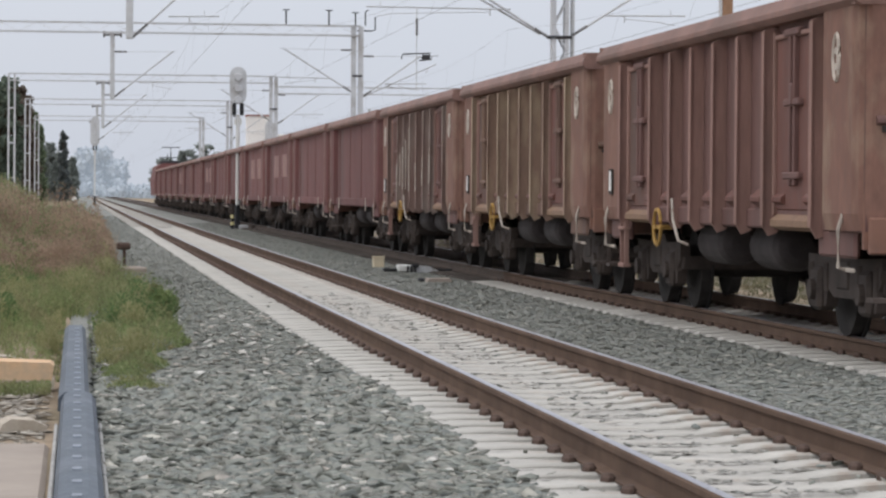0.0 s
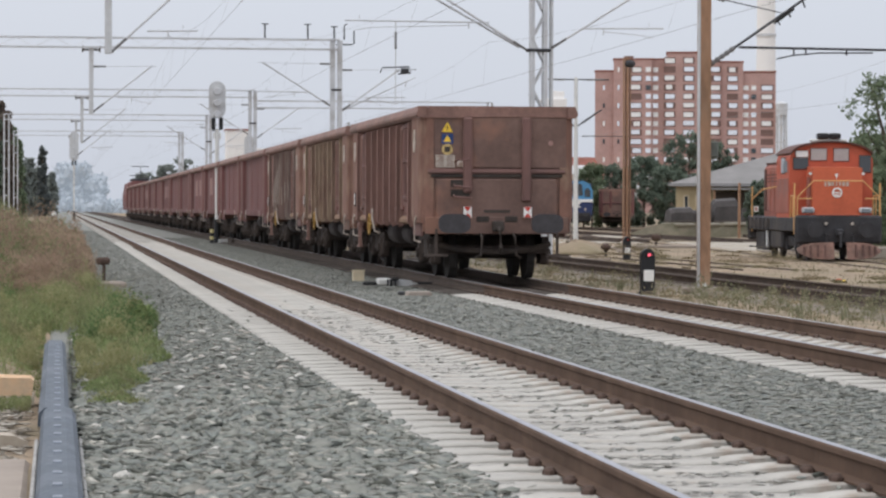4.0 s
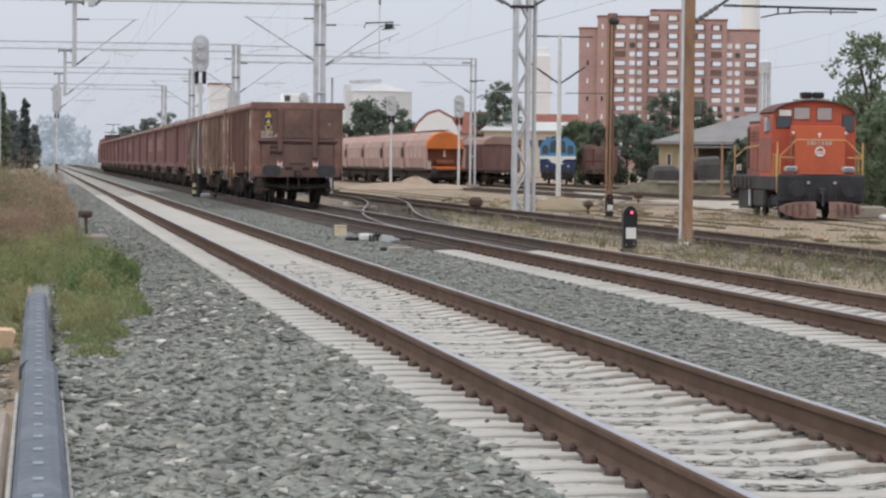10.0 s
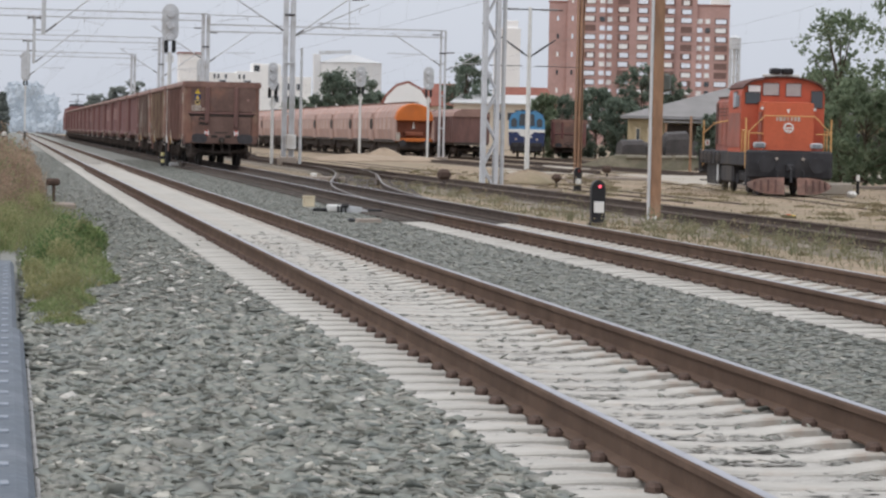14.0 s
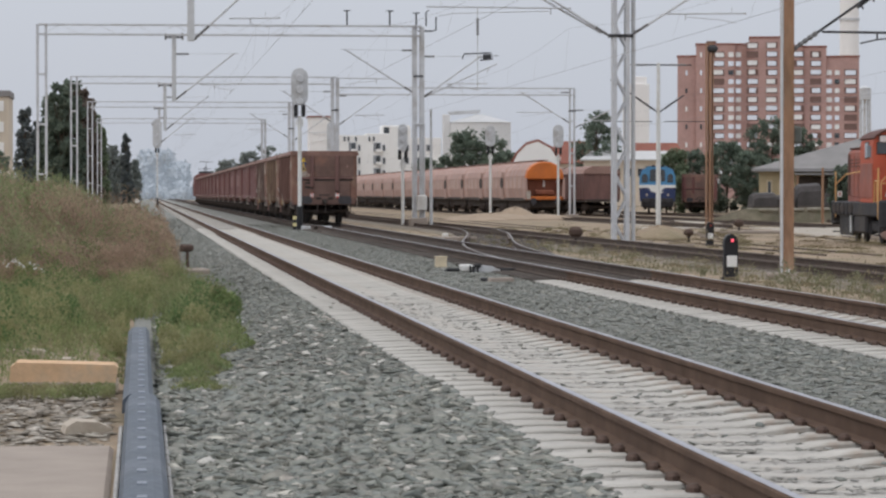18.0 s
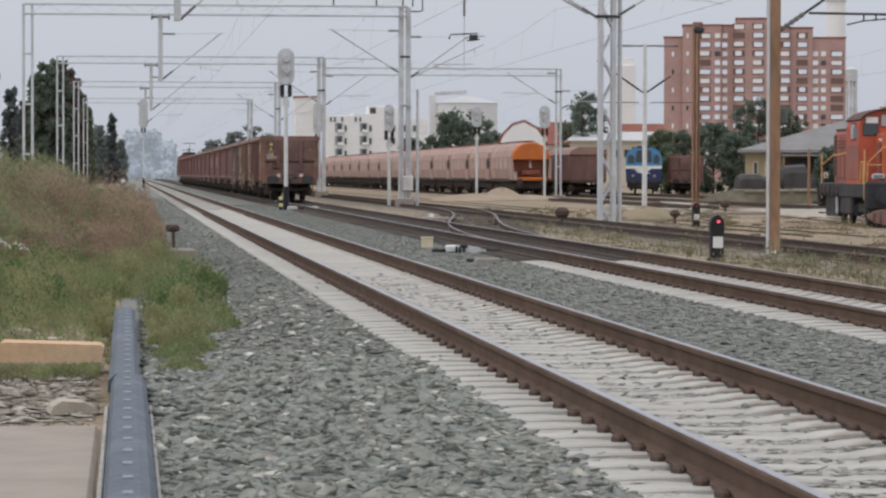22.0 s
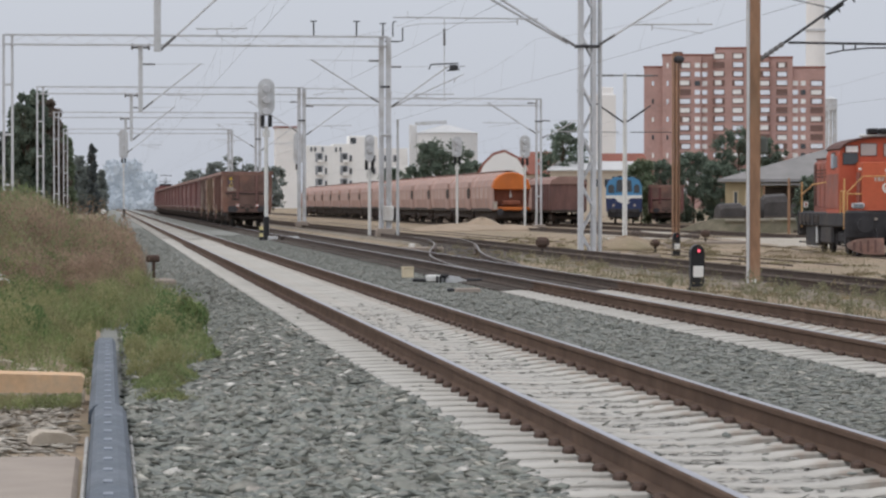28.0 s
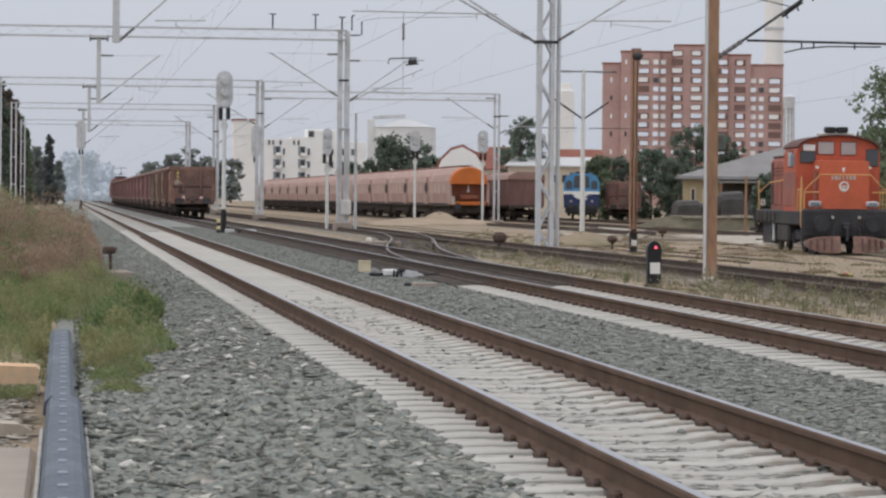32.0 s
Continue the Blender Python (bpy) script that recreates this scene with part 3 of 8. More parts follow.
        # shade of the gap and slots is painted as dark boxes on the end
        part("end_gap", Mesh().box(0, e * (half + 0.025), 1.945, 2.5, 0.03, 0.06, 0.004), UNDER, w, "dark strip for the shade in the gap below the end beam")
        part("lower_plate", Mesh().box(0, e * (half + 0.02), 1.45, 2.3, 0.05, 0.88, 0.02), WAGON_END, w)
        part("end_slot", Mesh().box(0, e * (half + 0.045), 1.28, 0.5, 0.02, 0.05), UNDER, w)
        g = Mesh()
        g.box(0, e * (half + 0.02), 1.01, 2.72, 0.08, 0.32, 0.012)
        part("headstock", g, WAGON_END, w)
        for x in (-0.27, 0.27):
            part("coupling_slot", Mesh().box(x, e * (half + 0.055), 1.13, 0.24, 0.03, 0.11, 0.01), UNDER, w)
        part("brake_beam", Mesh().pipe([(-1.1, e * (half - 0.5), 0.66), (-0.7, e * (half - 0.35), 0.56), (0, e * (half - 0.3), 0.50), (0.7, e * (half - 0.35), 0.56), (1.1, e * (half - 0.5), 0.66)], 0.055, 8), UNDER, w)
        for x in (-0.875, 0.875):
            g = Mesh()
            g.rod((x, e * (half + 0.1), 1.05), (x, e * (half + 0.42), 1.05), 0.12, n=12)
            g.rod((x, e * (half + 0.36), 1.05), (x, e * (half + 0.57), 1.05), 0.085, n=12)
            oval = [(x + 0.30 * math.copysign(abs(math.cos(a)) ** 0.5, math.cos(a)), 1.05 + 0.18 * math.copysign(abs(math.sin(a)) ** 0.7, math.sin(a))) for a in [6.2832 * i / 22 for i in range(22)]]
            g.slab(oval, e * (half + 0.56), e * (half + 0.615))
            part("buffer", g, BUFFER, w, "dark greasy buffer")
        g = Mesh()
        g.box(0, e * (half + 0.2), 1.0, 0.2, 0.3, 0.2, 0.03)
        g.pipe([(0, e * (half + 0.3), 1.0), (0, e * (half + 0.42), 0.92), (0.02, e * (half + 0.44), 0.6), (0.02, e * (half + 0.36), 0.52)], 0.035, 6)
        for x in (-0.32, 0.3):
            g.pipe([(x, e * (half + 0.14), 0.85), (x, e * (half + 0.34), 0.8), (x * 1.1, e * (half + 0.36), 0.45), (x * 1.4, e * (half + 0.2), 0.4)], 0.024, 6)
        part("coupling", g, UNDER, w)
        for x in (-1.15, 1.15):
            g = Mesh()
            g.bar((x, e * (half + 0.05), 0.95), (x, e * (half + 0.05), 0.45), 0.05, 0.03)
            g.box(x, e * (half + 0.07), 0.45, 0.42, 0.24, 0.04)
            part("shunter_step", g, STEP_GRIME, w)
    g = Mesh()
    g.box(-0.55, 0, 0.98, 0.14, 10.6, 0.30)
    g.box(0.55, 0, 0.98, 0.14, 10.6, 0.30)
    g.rod((-0.2, -1.5, 0.82), (-0.2, -0.3, 0.82), 0.22, n=12)
    g.rod((0.6, 0.5, 0.75), (0.6, 1.6, 0.75), 0.18, n=12)
    part("underframe", g, UNDER, w)
    for s in (-1, 1):
        for y in (-1.45, 1.2):
            rows = [[(s * (0.90 + 0.27 * k * math.cos(a)), y + d, 0.83 + 0.25 * k * math.sin(a)) for a in [6.2832 * i / 18 for i in range(18)]] for d, k in ((-0.68, 0.5), (-0.62, 0.85), (-0.52, 1.0), (0.52, 1.0), (0.62, 0.85), (0.68, 0.5))]
            part("air_tank", loft(rows), TANK, w, "grimy brown rounded tank")
    bogie(w, -4.5)
    bogie(w, 4.5)
    if plates:
        end_plates(w, half)
        # pale maker's marks on the sides, drawn as plain strokes
        for s in (-1, 1):
            for e in (-1, 1):
                g = Mesh()
                yc = e * (half - 0.7)
                g.pipe([(s * 1.474, yc + 0.11 * math.cos(a), 2.60 + 0.21 * math.sin(a)) for a in [6.2832 * i / 14 for i in range(15)]], 0.022, 4)
                g.box(s * 1.474, yc - 0.03, 2.60, 0.01, 0.05, 0.34)
                g.box(s * 1.474, yc + 0.04, 2.66, 0.01, 0.10, 0.06)
                g.box(s * 1.474, yc + 0.04, 2.52, 0.01, 0.08, 0.06)
                part("side_mark", g, PALE, w, "faded pale oval mark")
    if tail:
        for x in (-0.57, 0.57):
            tail_board(w, x, -half - 0.145)
    return w


def tail_board(w, x, y):
    g = Mesh().box(x, y, 1.262, 0.155, 0.016, 0.205, 0.004)
    b = part("tail_board", g, WHITE, w, "white tail board with red triangles")
    g = Mesh()
    for s in (-1, 1):
        g.slab([(-0.07, 0.098 * s), (0.07, 0.098 * s), (0.0, 0.012 * s)], -0.012, -0.009, pose(x, y, 1.262))
    part("red_triangle", g, TAIL_RED, b)


def end_plates(w, half):
    y, x = -half - 0.012, -0.94

    def tri(g, cz, r, d):
        g.slab([(x - r, cz - r * 0.8), (x + r, cz - r * 0.8), (x, cz + r)], y - d, y - d + 0.006)
        return g

    part("warning_triangle", tri(Mesh(), 2.85, 0.105, 0), YELLOW, w, "yellow overhead line warning triangle")
    part("warning_flash", Mesh().slab([(x - 0.012, 2.80), (x + 0.004, 2.80), (x + 0.012, 2.86), (x - 0.004, 2.90), (x - 0.01, 2.85)], y - 0.006, y - 0.002), BLACK, w)
    part("blue_plate", Mesh().box(x, y, 2.64, 0.22, 0.006, 0.19), BLUE_PLATE, w, "small blue plate with a yellow triangle")
    part("plate_triangle", tri(Mesh(), 2.64, 0.075, 0.005), YELLOW, w)
    g = Mesh()
    g.rod((x, y - 0.004, 2.44), (x, y + 0.002, 2.44), 0.105, n=20)
    part("ring_mark", g, YELLOW_PALE_MARK, w, "worn yellow round mark with a dark middle")
    part("mark_middle", Mesh().box(x, y - 0.006, 2.44, 0.11, 0.004, 0.10, 0.001), UNDER, w)
    part("rust_spot", Mesh().rod((1.02, y - 0.046, 2.56), (1.02, y - 0.04, 2.56), 0.05, n=12), FADED, w)
    part("data_panel", Mesh().box(x - 0.04, y, 2.22, 0.36, 0.006, 0.23), PALE, w, "pale lettered data panel")
    for c in (x - 0.13, x + 0.05):
        for i in range(5):
            part("data_line", Mesh().box(c, y - 0.005, 2.30 - i * 0.04, 0.13 - 0.015 * (i % 2), 0.004, 0.014), WAGON, w)
    part("small_panel", Mesh().box(x + 0.26, y, 2.18, 0.15, 0.006, 0.13), PALE, w)
    for z in (1.52, 1.72):
        part("end_step", Mesh().pipe([(-0.50, y - 0.10, z), (-0.52, y - 0.24, z), (-0.82, y - 0.24, z + 0.03), (-0.82, y - 0.02, z + 0.06)], 0.02, 5), WAGON, w)
    part("grab_handle", Mesh().pipe([(-0.56, y - 0.13, 2.26), (-0.6, y - 0.2, 2.24), (-0.76, y - 0.2, 2.24), (-0.8, y, 2.2)], 0.016, 5), WAGON, w)
    # shade behind the end steps, put on as dark boxes
    for z in (1.62, 1.80):
        part("step_recess", Mesh().box(-0.70, y - 0.034, z, 0.36, 0.02, 0.13), UNDER, w)


WAGON_END = mat("rusty_wagon_end", (0.165, 0.103, 0.086), 0.78, var=0.22, scale=1.1, fine=9, bump=0.12, dirt=(0.27, 0.14, 0.10), dirt_amount=0.36, dirt_scale=1.3)
WAGON_CORNER = mat("wagon_corner_rust", (0.212, 0.113, 0.086), 0.8, var=0.25, scale=1.2, fine=10, bump=0.15, dirt=(0.31, 0.215, 0.155), dirt_amount=0.38, dirt_scale=2.0, streak=0.45)
WAGON_MUSTARD = mat("stained_wagon_paint", (0.275, 0.185, 0.14), 0.8, var=0.25, scale=1.2, fine=10, bump=0.15, dirt=(0.45, 0.36, 0.25), dirt_amount=0.5, dirt_scale=2.2, streak=0.3)
WAGON_STAINED = mat("stained_wagon_side", (0.175, 0.108, 0.086), 0.8, var=0.25, scale=1.0, fine=9, bump=0.15, dirt=(0.27, 0.19, 0.115), dirt_amount=0.4, dirt_scale=1.2, streak=0.2)
WAGON_LIMED = mat("limed_wagon_paint", (0.235, 0.16, 0.135), 0.8, var=0.25, scale=1.2, fine=10, bump=0.15, dirt=(0.48, 0.43, 0.38), dirt_amount=0.5, dirt_scale=1.8, streak=0.15)
WAGON_DOOR = mat("wagon_door_red", (0.15, 0.068, 0.055), 0.7, var=0.22, scale=1.5, fine=9, bump=0.15, dirt=(0.12, 0.075, 0.06), dirt_amount=0.45, streak=0.3)
FADED = mat("faded_red_patch", (0.30, 0.18, 0.16), 0.75, var=0.2, scale=2)
TANK = mat("grimy_tank", (0.058, 0.048, 0.047), 0.85, var=0.3, scale=3, dirt=(0.04, 0.034, 0.033), dirt_amount=0.5)
# ribs and door frames are a paler brown than the side walls
WAGON_RIB = mat("pale_rib_brown", (0.275, 0.163, 0.136), 0.8, var=0.22, scale=1.2, fine=12, bump=0.12, dirt=(0.20, 0.125, 0.10), dirt_amount=0.4, dirt_scale=1.4, streak=0.2)
PALE_POST = mat("worn_corner_post", (0.27, 0.175, 0.155), 0.8, var=0.3, scale=1.6, dirt=(0.19, 0.10, 0.085), dirt_amount=0.55, dirt_scale=2.2, streak=0.3)
WAGON_SILL = mat("worn_door_sill", (0.27, 0.17, 0.11), 0.8, var=0.3, scale=2.0, dirt=(0.15, 0.09, 0.07), dirt_amount=0.5, dirt_scale=2.0)
STEP_GRIME = mat("step_grime", (0.08, 0.062, 0.054), 0.85, var=0.3, scale=4)
YELLOW_WORN = mat("worn_yellow_paint", (0.40, 0.24, 0.07), 0.7, var=0.3, scale=6)
PALE = mat("pale_worn_paint", (0.50, 0.44, 0.38), 0.75, var=0.2, scale=6, dirt=(0.25, 0.14, 0.1), dirt_amount=0.35, dirt_scale=5)
YELLOW_PALE_MARK = mat("faded_yellow_mark", (0.52, 0.38, 0.16), 0.7, var=0.3, scale=12)
BUFFER = mat("greasy_buffer", (0.06, 0.056, 0.06), 0.55, metal=0.2, var=0.2, scale=6)
TAIL_RED = mat("tail_red", (0.55, 0.05, 0.03), 0.5, var=0.1)
BLUE_PLATE = mat("blue_enamel", (0.03, 0.06, 0.18), 0.5, var=0.15)

# rear wall of the last wagon along the track, in seconds and metres
REAR = [(0, 25.45), (1, 32.95), (2, 40.55), (3, 48.1), (5.5, 66.95), (7, 77.45), (8, 83.85), (9, 90.0), (10, 95.85), (11, 101.2), (12, 106.35), (13, 111.4), (16, 125.2), (18, 133.9), (24, 159.8), (28, 176.2), (32, 193.0)]
TRAIN = []


def make_train():
    last = open_wagon(WAGON, True, True, True)
    tagged(last, "rust-brown open freight wagon with red and white tail boards")
    stained = open_wagon(WAGON_STAINED, True, True, False, WAGON_MUSTARD)
    tagged(stained, "brown open freight wagon with mustard stains on its ribs")
    limed = open_wagon(WAGON, True, True, False, WAGON_LIMED)
    tagged(limed, "brown open freight wagon with pale lime streaks down its side")
    smooth = open_wagon(WAGON_RED, False)
    panelled = open_wagon(WAGON_RED, False, faded=(-2.4, 1.6))
    tagged(panelled, "dull red open freight wagon with faded pale rectangles")
    tagged(smooth, "dull red open freight wagon with plain steel sides")
    TRAIN.append((last, 6.4))
    for i in range(1, 17):
        off = 6.4 + i * WAGON_LONG
        if i < 4:
            ob = (stained, limed, smooth)[i - 1]
        elif i in (5, 6, 9, 12):
            ob = panelled if i == 5 else copy_thing(panelled, pose(0, 0, 0))
        else:
            ob = copy_thing(smooth, pose(0, 0, 0))
        TRAIN.append((ob, off))
        if i == 2:
            rng = random.Random(8)
            for y in (-2.95, -1.76, -0.58, 0.58, 1.2, 1.76, 2.3, 2.95):
                h = rng.uniform(0.5, 1.3)
                part("pale_streak", Mesh().box(-1.521, y, 1.35 + h / 2 + rng.uniform(0, 0.2), 0.008, 0.09, h), PALE, ob, "pale lime streak")
            for y, z, wd, h in ((1.35, 1.95, 0.5, 0.85), (0.2, 1.6, 0.3, 0.5), (-0.9, 1.75, 0.35, 0.6), (2.45, 1.55, 0.3, 0.45)):
                part("lime_patch", Mesh().slab([(-wd / 2, z - h / 2), (wd * 0.3, z - h * 0.42), (wd / 2, z + h * 0.1), (wd * 0.1, z + h / 2), (-wd * 0.4, z + h * 0.3)], -0.004, 0.004, pose(-1.368, y, 0, 0, 0, 90)), PALE, ob, "pale lime patch")


def motions():
    for ob, off in TRAIN:
        walk(ob, [(t, pose(TRACK_2, y + off, RAIL_TOP)) for t, y in REAR])


make_train()


# ---- overhead line ----
INSUL = mat("insulator_grey", (0.17, 0.165, 0.165), 0.45, var=0.15)
WIRE = mat("wire_copper", (0.26, 0.26, 0.26), 0.6, metal=0.4, var=0.1)
PAINT_GREY = mat("grey_paint", (0.55, 0.56, 0.57), 0.6, var=0.12, scale=2, dirt=(0.36, 0.33, 0.3), dirt_amount=0.3)
YELLOW_PALE = mat("yellow_band_paint", (0.68, 0.60, 0.30), 0.6, var=0.15)
MAST_WHITE = mat("mast_white_paint", (0.66, 0.66, 0.64), 0.6, var=0.1, scale=2, dirt=(0.45, 0.40, 0.36), dirt_amount=0.3)


def insulator(g, a, b):
    """A ribbed insulator between two points."""
    a, b = Vector(a), Vector(b)
    d = (b - a).normalized()
    u = d.orthogonal().normalized()
    w = d.cross(u)
    rows = []
    for i in range(11):
        p = a.lerp(b, i / 10)
        r = 0.058 if i % 2 else 0.036
        rows.append([tuple(p + u * (r * math.cos(q)) + w * (r * math.sin(q))) for q in [6.2832 * k / 8 for k in range(8)]])
    ribbed = loft(rows)
    g.add(ribbed.v, ribbed.f)


def cantilever(parent, x, z, side, reach=3.4, rise=2.1, level=0.72, start=1.2, tie=True, twin=0.0, arm=None):
    """Bracket of an overhead line: strut up, level tube, steady arm, insulators; it reaches out along x from (x, z)."""
    s = side
    arm = arm or reach + 0.3
    g = Mesh()
    g.rod((x + s * 0.5, 0, z + 0.5 * rise / reach), (x + s * reach, 0, z + rise), 0.045, n=6)
    if twin:
        g.rod((x + s * 0.3, 0.1, z + 0.3 * rise / reach - 0.06), (x + s * reach, 0.1, z + rise - twin), 0.04, n=6)
    if tie:
        g.rod((x + s * 0.5, 0, z + rise - 0.05), (x + s * (reach + 0.2), 0, z + rise - 0.02), 0.012, n=5)
    g.rod((x + s * start, 0, z + level), (x + s * arm, 0, z + level + 0.03), 0.032, n=6)
    g.rod((x + s * (start + 0.7), 0, z + level), (x + s * (start + 0.7), 0, z + level - 0.22), 0.022, n=5)
    g.pipe([(x + s * (start + 0.7), 0, z + level - 0.1), (x + s * (arm - 0.9), 0, z + level - 0.2), (x + s * (arm - 0.35), 0, z + level - 0.3)], 0.014, 5)
    g.rod((x + s * (arm - 0.5), 0, z + level), (x + s * (arm - 0.5), 0, z + level + 0.22), 0.012, n=5)
    b = part("bracket", g, GALV, parent, "galvanised bracket tube of the overhead line")
    g = Mesh()
    insulator(g, (x, 0, z), (x + s * 0.52, 0, z + 0.52 * rise / reach))
    part("insulator", g, INSUL, b)
    if tie:
        g = Mesh()
        insulator(g, (x, 0, z + rise - 0.05), (x + s * 0.62, 0, z + rise - 0.05))
        part("insulator", g, INSUL, b)


def lattice(g, x, y, z0, z1, w, d, step=0.7, leg=0.09, lace=0.02):
    """Laced mast: two channel legs w apart, tied by thin zigzag bars."""
    for s in (-1, 1):
        g.box(x + s * w / 2, y, (z0 + z1) / 2, leg, d, z1 - z0, 0.01)
    n = max(2, int((z1 - z0) / step))
    for e in (-1, 1):
        for i in range(n):
            za, zb = z0 + (z1 - z0) * i / n, z0 + (z1 - z0) * (i + 1) / n
            s = 1 if i % 2 else -1
            g.bar((x - s * w / 2, y + e * d / 2, za), (x + s * w / 2, y + e * d / 2, zb), 0.012, lace)


def batten_post(g, x, z0, z1, w, d, leg=0.14):
    """Post of two slim legs with level battens."""
    for s in (-1, 1):
        g.box(x + s * w / 2, 0, (z0 + z1) / 2, leg, d, z1 - z0, 0.01)
    n = max(2, int((z1 - z0) / 2.1))
    for i in range(1, n):
        z = z0 + (z1 - z0) * i / n
        g.box(x, -d / 2, z, w, 0.02, 0.10)
        g.box(x, d / 2, z, w, 0.02, 0.10)


def portal(y, x0, x1, top, drops=(), z=0.0, first=False, arms=True, slim=False):
    p = thing("catenary_portal", pose(0, y, 0), "galvanised steel portal carrying the overhead line over the tracks", "catenary portal", "portals over the tracks")
    for x in (x1,) if slim else (x0, x1):
        g = Mesh()
        batten_post(g, x, z, top - (0 if x == x0 else 0.05), 0.32 if slim else 0.42 if x == x0 else 0.36, 0.26, 0.13 if slim or x == x0 else 0.25)
        part("post", g, GALV, p)
        part("footing", Mesh().box(x, 0, z + 0.05, 0.9, 0.9, 0.5, 0.04), CONCRETE, p, "concrete footing")
    g = Mesh()
    for dz in (-0.02, -0.5):
        for e in (-0.18, 0.18):
            g.box((x0 + x1) / 2, e, top + dz, x1 - x0 + 0.3, 0.08, 0.08)
    n = int((x1 - x0) / 0.9)
    for i in range(n):
        a, b = x0 + (x1 - x0) * i / n, x0 + (x1 - x0) * (i + 1) / n
        for e in (-0.18, 0.18):
            g.rod((a, e, top - (0.02 if i % 2 else 0.5)), (b, e, top - (0.5 if i % 2 else 0.02)), 0.005, n=4)
    part("beam", g, GALV, p)
    for x in drops:
        g = Mesh()
        g.box(x, 0, top - 2.15, 0.22, 0.2, 3.3, 0.02)
        part("drop_tube", g, PAINT_GREY, p, "grey tube hanging from the beam")
        g = Mesh()
        g.box(x, 0, top - 0.62, 0.9, 0.1, 0.1, 0.02)
        for s in (-1, 1):
            g.rod((x + s * 0.42, 0, top - 0.75), (x + s * 0.42, 0, top - 0.42), 0.05, n=8)
        part("crossarm", g, INSUL, p)
        if arms:
            cantilever(p, x + 0.1, top - 3.7, 1, 2.9, 2.3)
    for x in (x1,) if arms else ():
        cantilever(p, x - 0.2, 6.55, -1, 3.5, 2.2)
        if slim:
            cantilever(p, x + 0.2, 6.2, 1, 2.6, 1.3, 0.5)
        else:
            cantilever(p, x + 0.2, 6.3, 1, 3.0, 2.15)
        if first:
            g = Mesh()
            g.rod((x + 0.3, 0.12, 6.35), (x + 4.0, 0.12, 8.05), 0.036, n=6)
            g.rod((x + 1.5, 0.12, 6.9), (x + 2.9, 0.12, 6.75), 0.02, n=5)
            g.rod((x + 3.6, 0.12, 7.9), (x + 3.5, 0.12, 7.6), 0.025, n=5)
            part("second_strut", g, GALV, p)
        part("clamp", Mesh().box(x, 0, 7.4, 0.5, 0.34, 0.1, 0.02), STEEL_DARK, p)
    if first:
        for x, up in ((10.3, 0.75), (12.45, 0.75), (x1 - 0.1, 0.65)):
            g = Mesh()
            g.rod((x, 0, top), (x, 0, top + up), 0.04, n=6)
            g.box(x, 0, top + up, 0.34, 0.1, 0.05)
            part("bird_spike", g, STEEL_DARK, p)
        g = Mesh()
        g.pipe([(x1, 0, top - 0.25), (x1 + 0.7, 0, top - 0.25), (x1 + 0.9, 0, top - 0.2), (x1 + 0.9, 0, top + 0.45)], 0.04, 6)
        g.pipe([(x1 + 0.4, 0, top), (x1 + 0.4, 0, top + 0.7), (x1 + 0.55, 0, top + 0.78)], 0.035, 6)
        part("horn_arm", g, STEEL_DARK, p)
        part("relay_box", Mesh().box(x1 + 0.15, -0.3, 1.05, 0.5, 0.3, 0.75, 0.04), MAST_WHITE, p, "white cable box on the post")
        g = Mesh()
        for x in (-0.28, 0.28):
            g.rod((x1 + x, -0.25, 0.0), (x1 + x, -0.25, 5.0), 0.04, n=6)
        g.rod((x1 - 0.28, -0.25, 5.0), (x1 + 0.28, -0.25, 5.0), 0.04, n=6)
        part("cable_pipe", g, GALV, p)
    return p


portal(149.5, -4.85, 13.88, 9.92, (1.68,), first=True)
portal(210.5, -4.6, 13.65, 9.72, (1.72,))
portal(211.2, 13.9, 30.62, 9.02, z=-0.25, slim=True)
for far_y in (271, 332):
    portal(far_y, -4.5, 13.6, 9.8, (1.7,), arms=far_y < 300)


def portal_near():
    """The nearest portal: its beam hangs above the view, its lattice mast stands right of the second track."""
    p = thing("lattice_mast", pose(0, 101, 0), "tall galvanised lattice mast with brackets on both sides", "catenary mast")
    x = 16.31
    g = Mesh()
    lattice(g, x, 0, -0.3, 11.5, 0.44, 0.40, 0.8, 0.15, 0.06)
    part("post", g, GALV, p)
    part("side_pole", Mesh().rod((x + 0.46, 0.1, -0.3), (x + 0.46, 0.1, 11.5), 0.075, n=8), PAINT_GREY, p, "slim grey side pole")
    part("footing", Mesh().box(x + 0.1, 0, -0.2, 2.0, 1.0, 0.22, 0.04), CONCRETE, p)
    g = Mesh()
    for dz in (0, 0.5):
        g.box(x / 2 - 2.8, 0, 11.2 + dz, x + 6.2, 0.08, 0.08)
    part("beam", g, GALV, p)
    cantilever(p, x - 0.35, 6.88, -1, 4.8, 2.95, 0.95, 1.35, tie=False, twin=0.3, arm=6.3)
    cantilever(p, x + 0.45, 6.98, 1, 3.5, 2.2, 0.68, 1.1, tie=False, arm=3.9)
    part("clamp", Mesh().box(x, 0, 6.9, 0.8, 0.5, 0.1, 0.02), STEEL_DARK, p)
    g = Mesh().box(1.7, 0, 8.95, 0.24, 0.2, 4.6, 0.02)
    part("drop_tube", g, PAINT_GREY, p, "grey tube hanging from the beam")
    cantilever(p, 1.8, 6.7, 1, 2.6, 2.4)
    g = Mesh()
    lattice(g, -5.75, 0, 0, 11.5, 0.5, 0.4, 0.95, 0.2, 0.045)
    part("post", g, GALV, p)


portal_near()


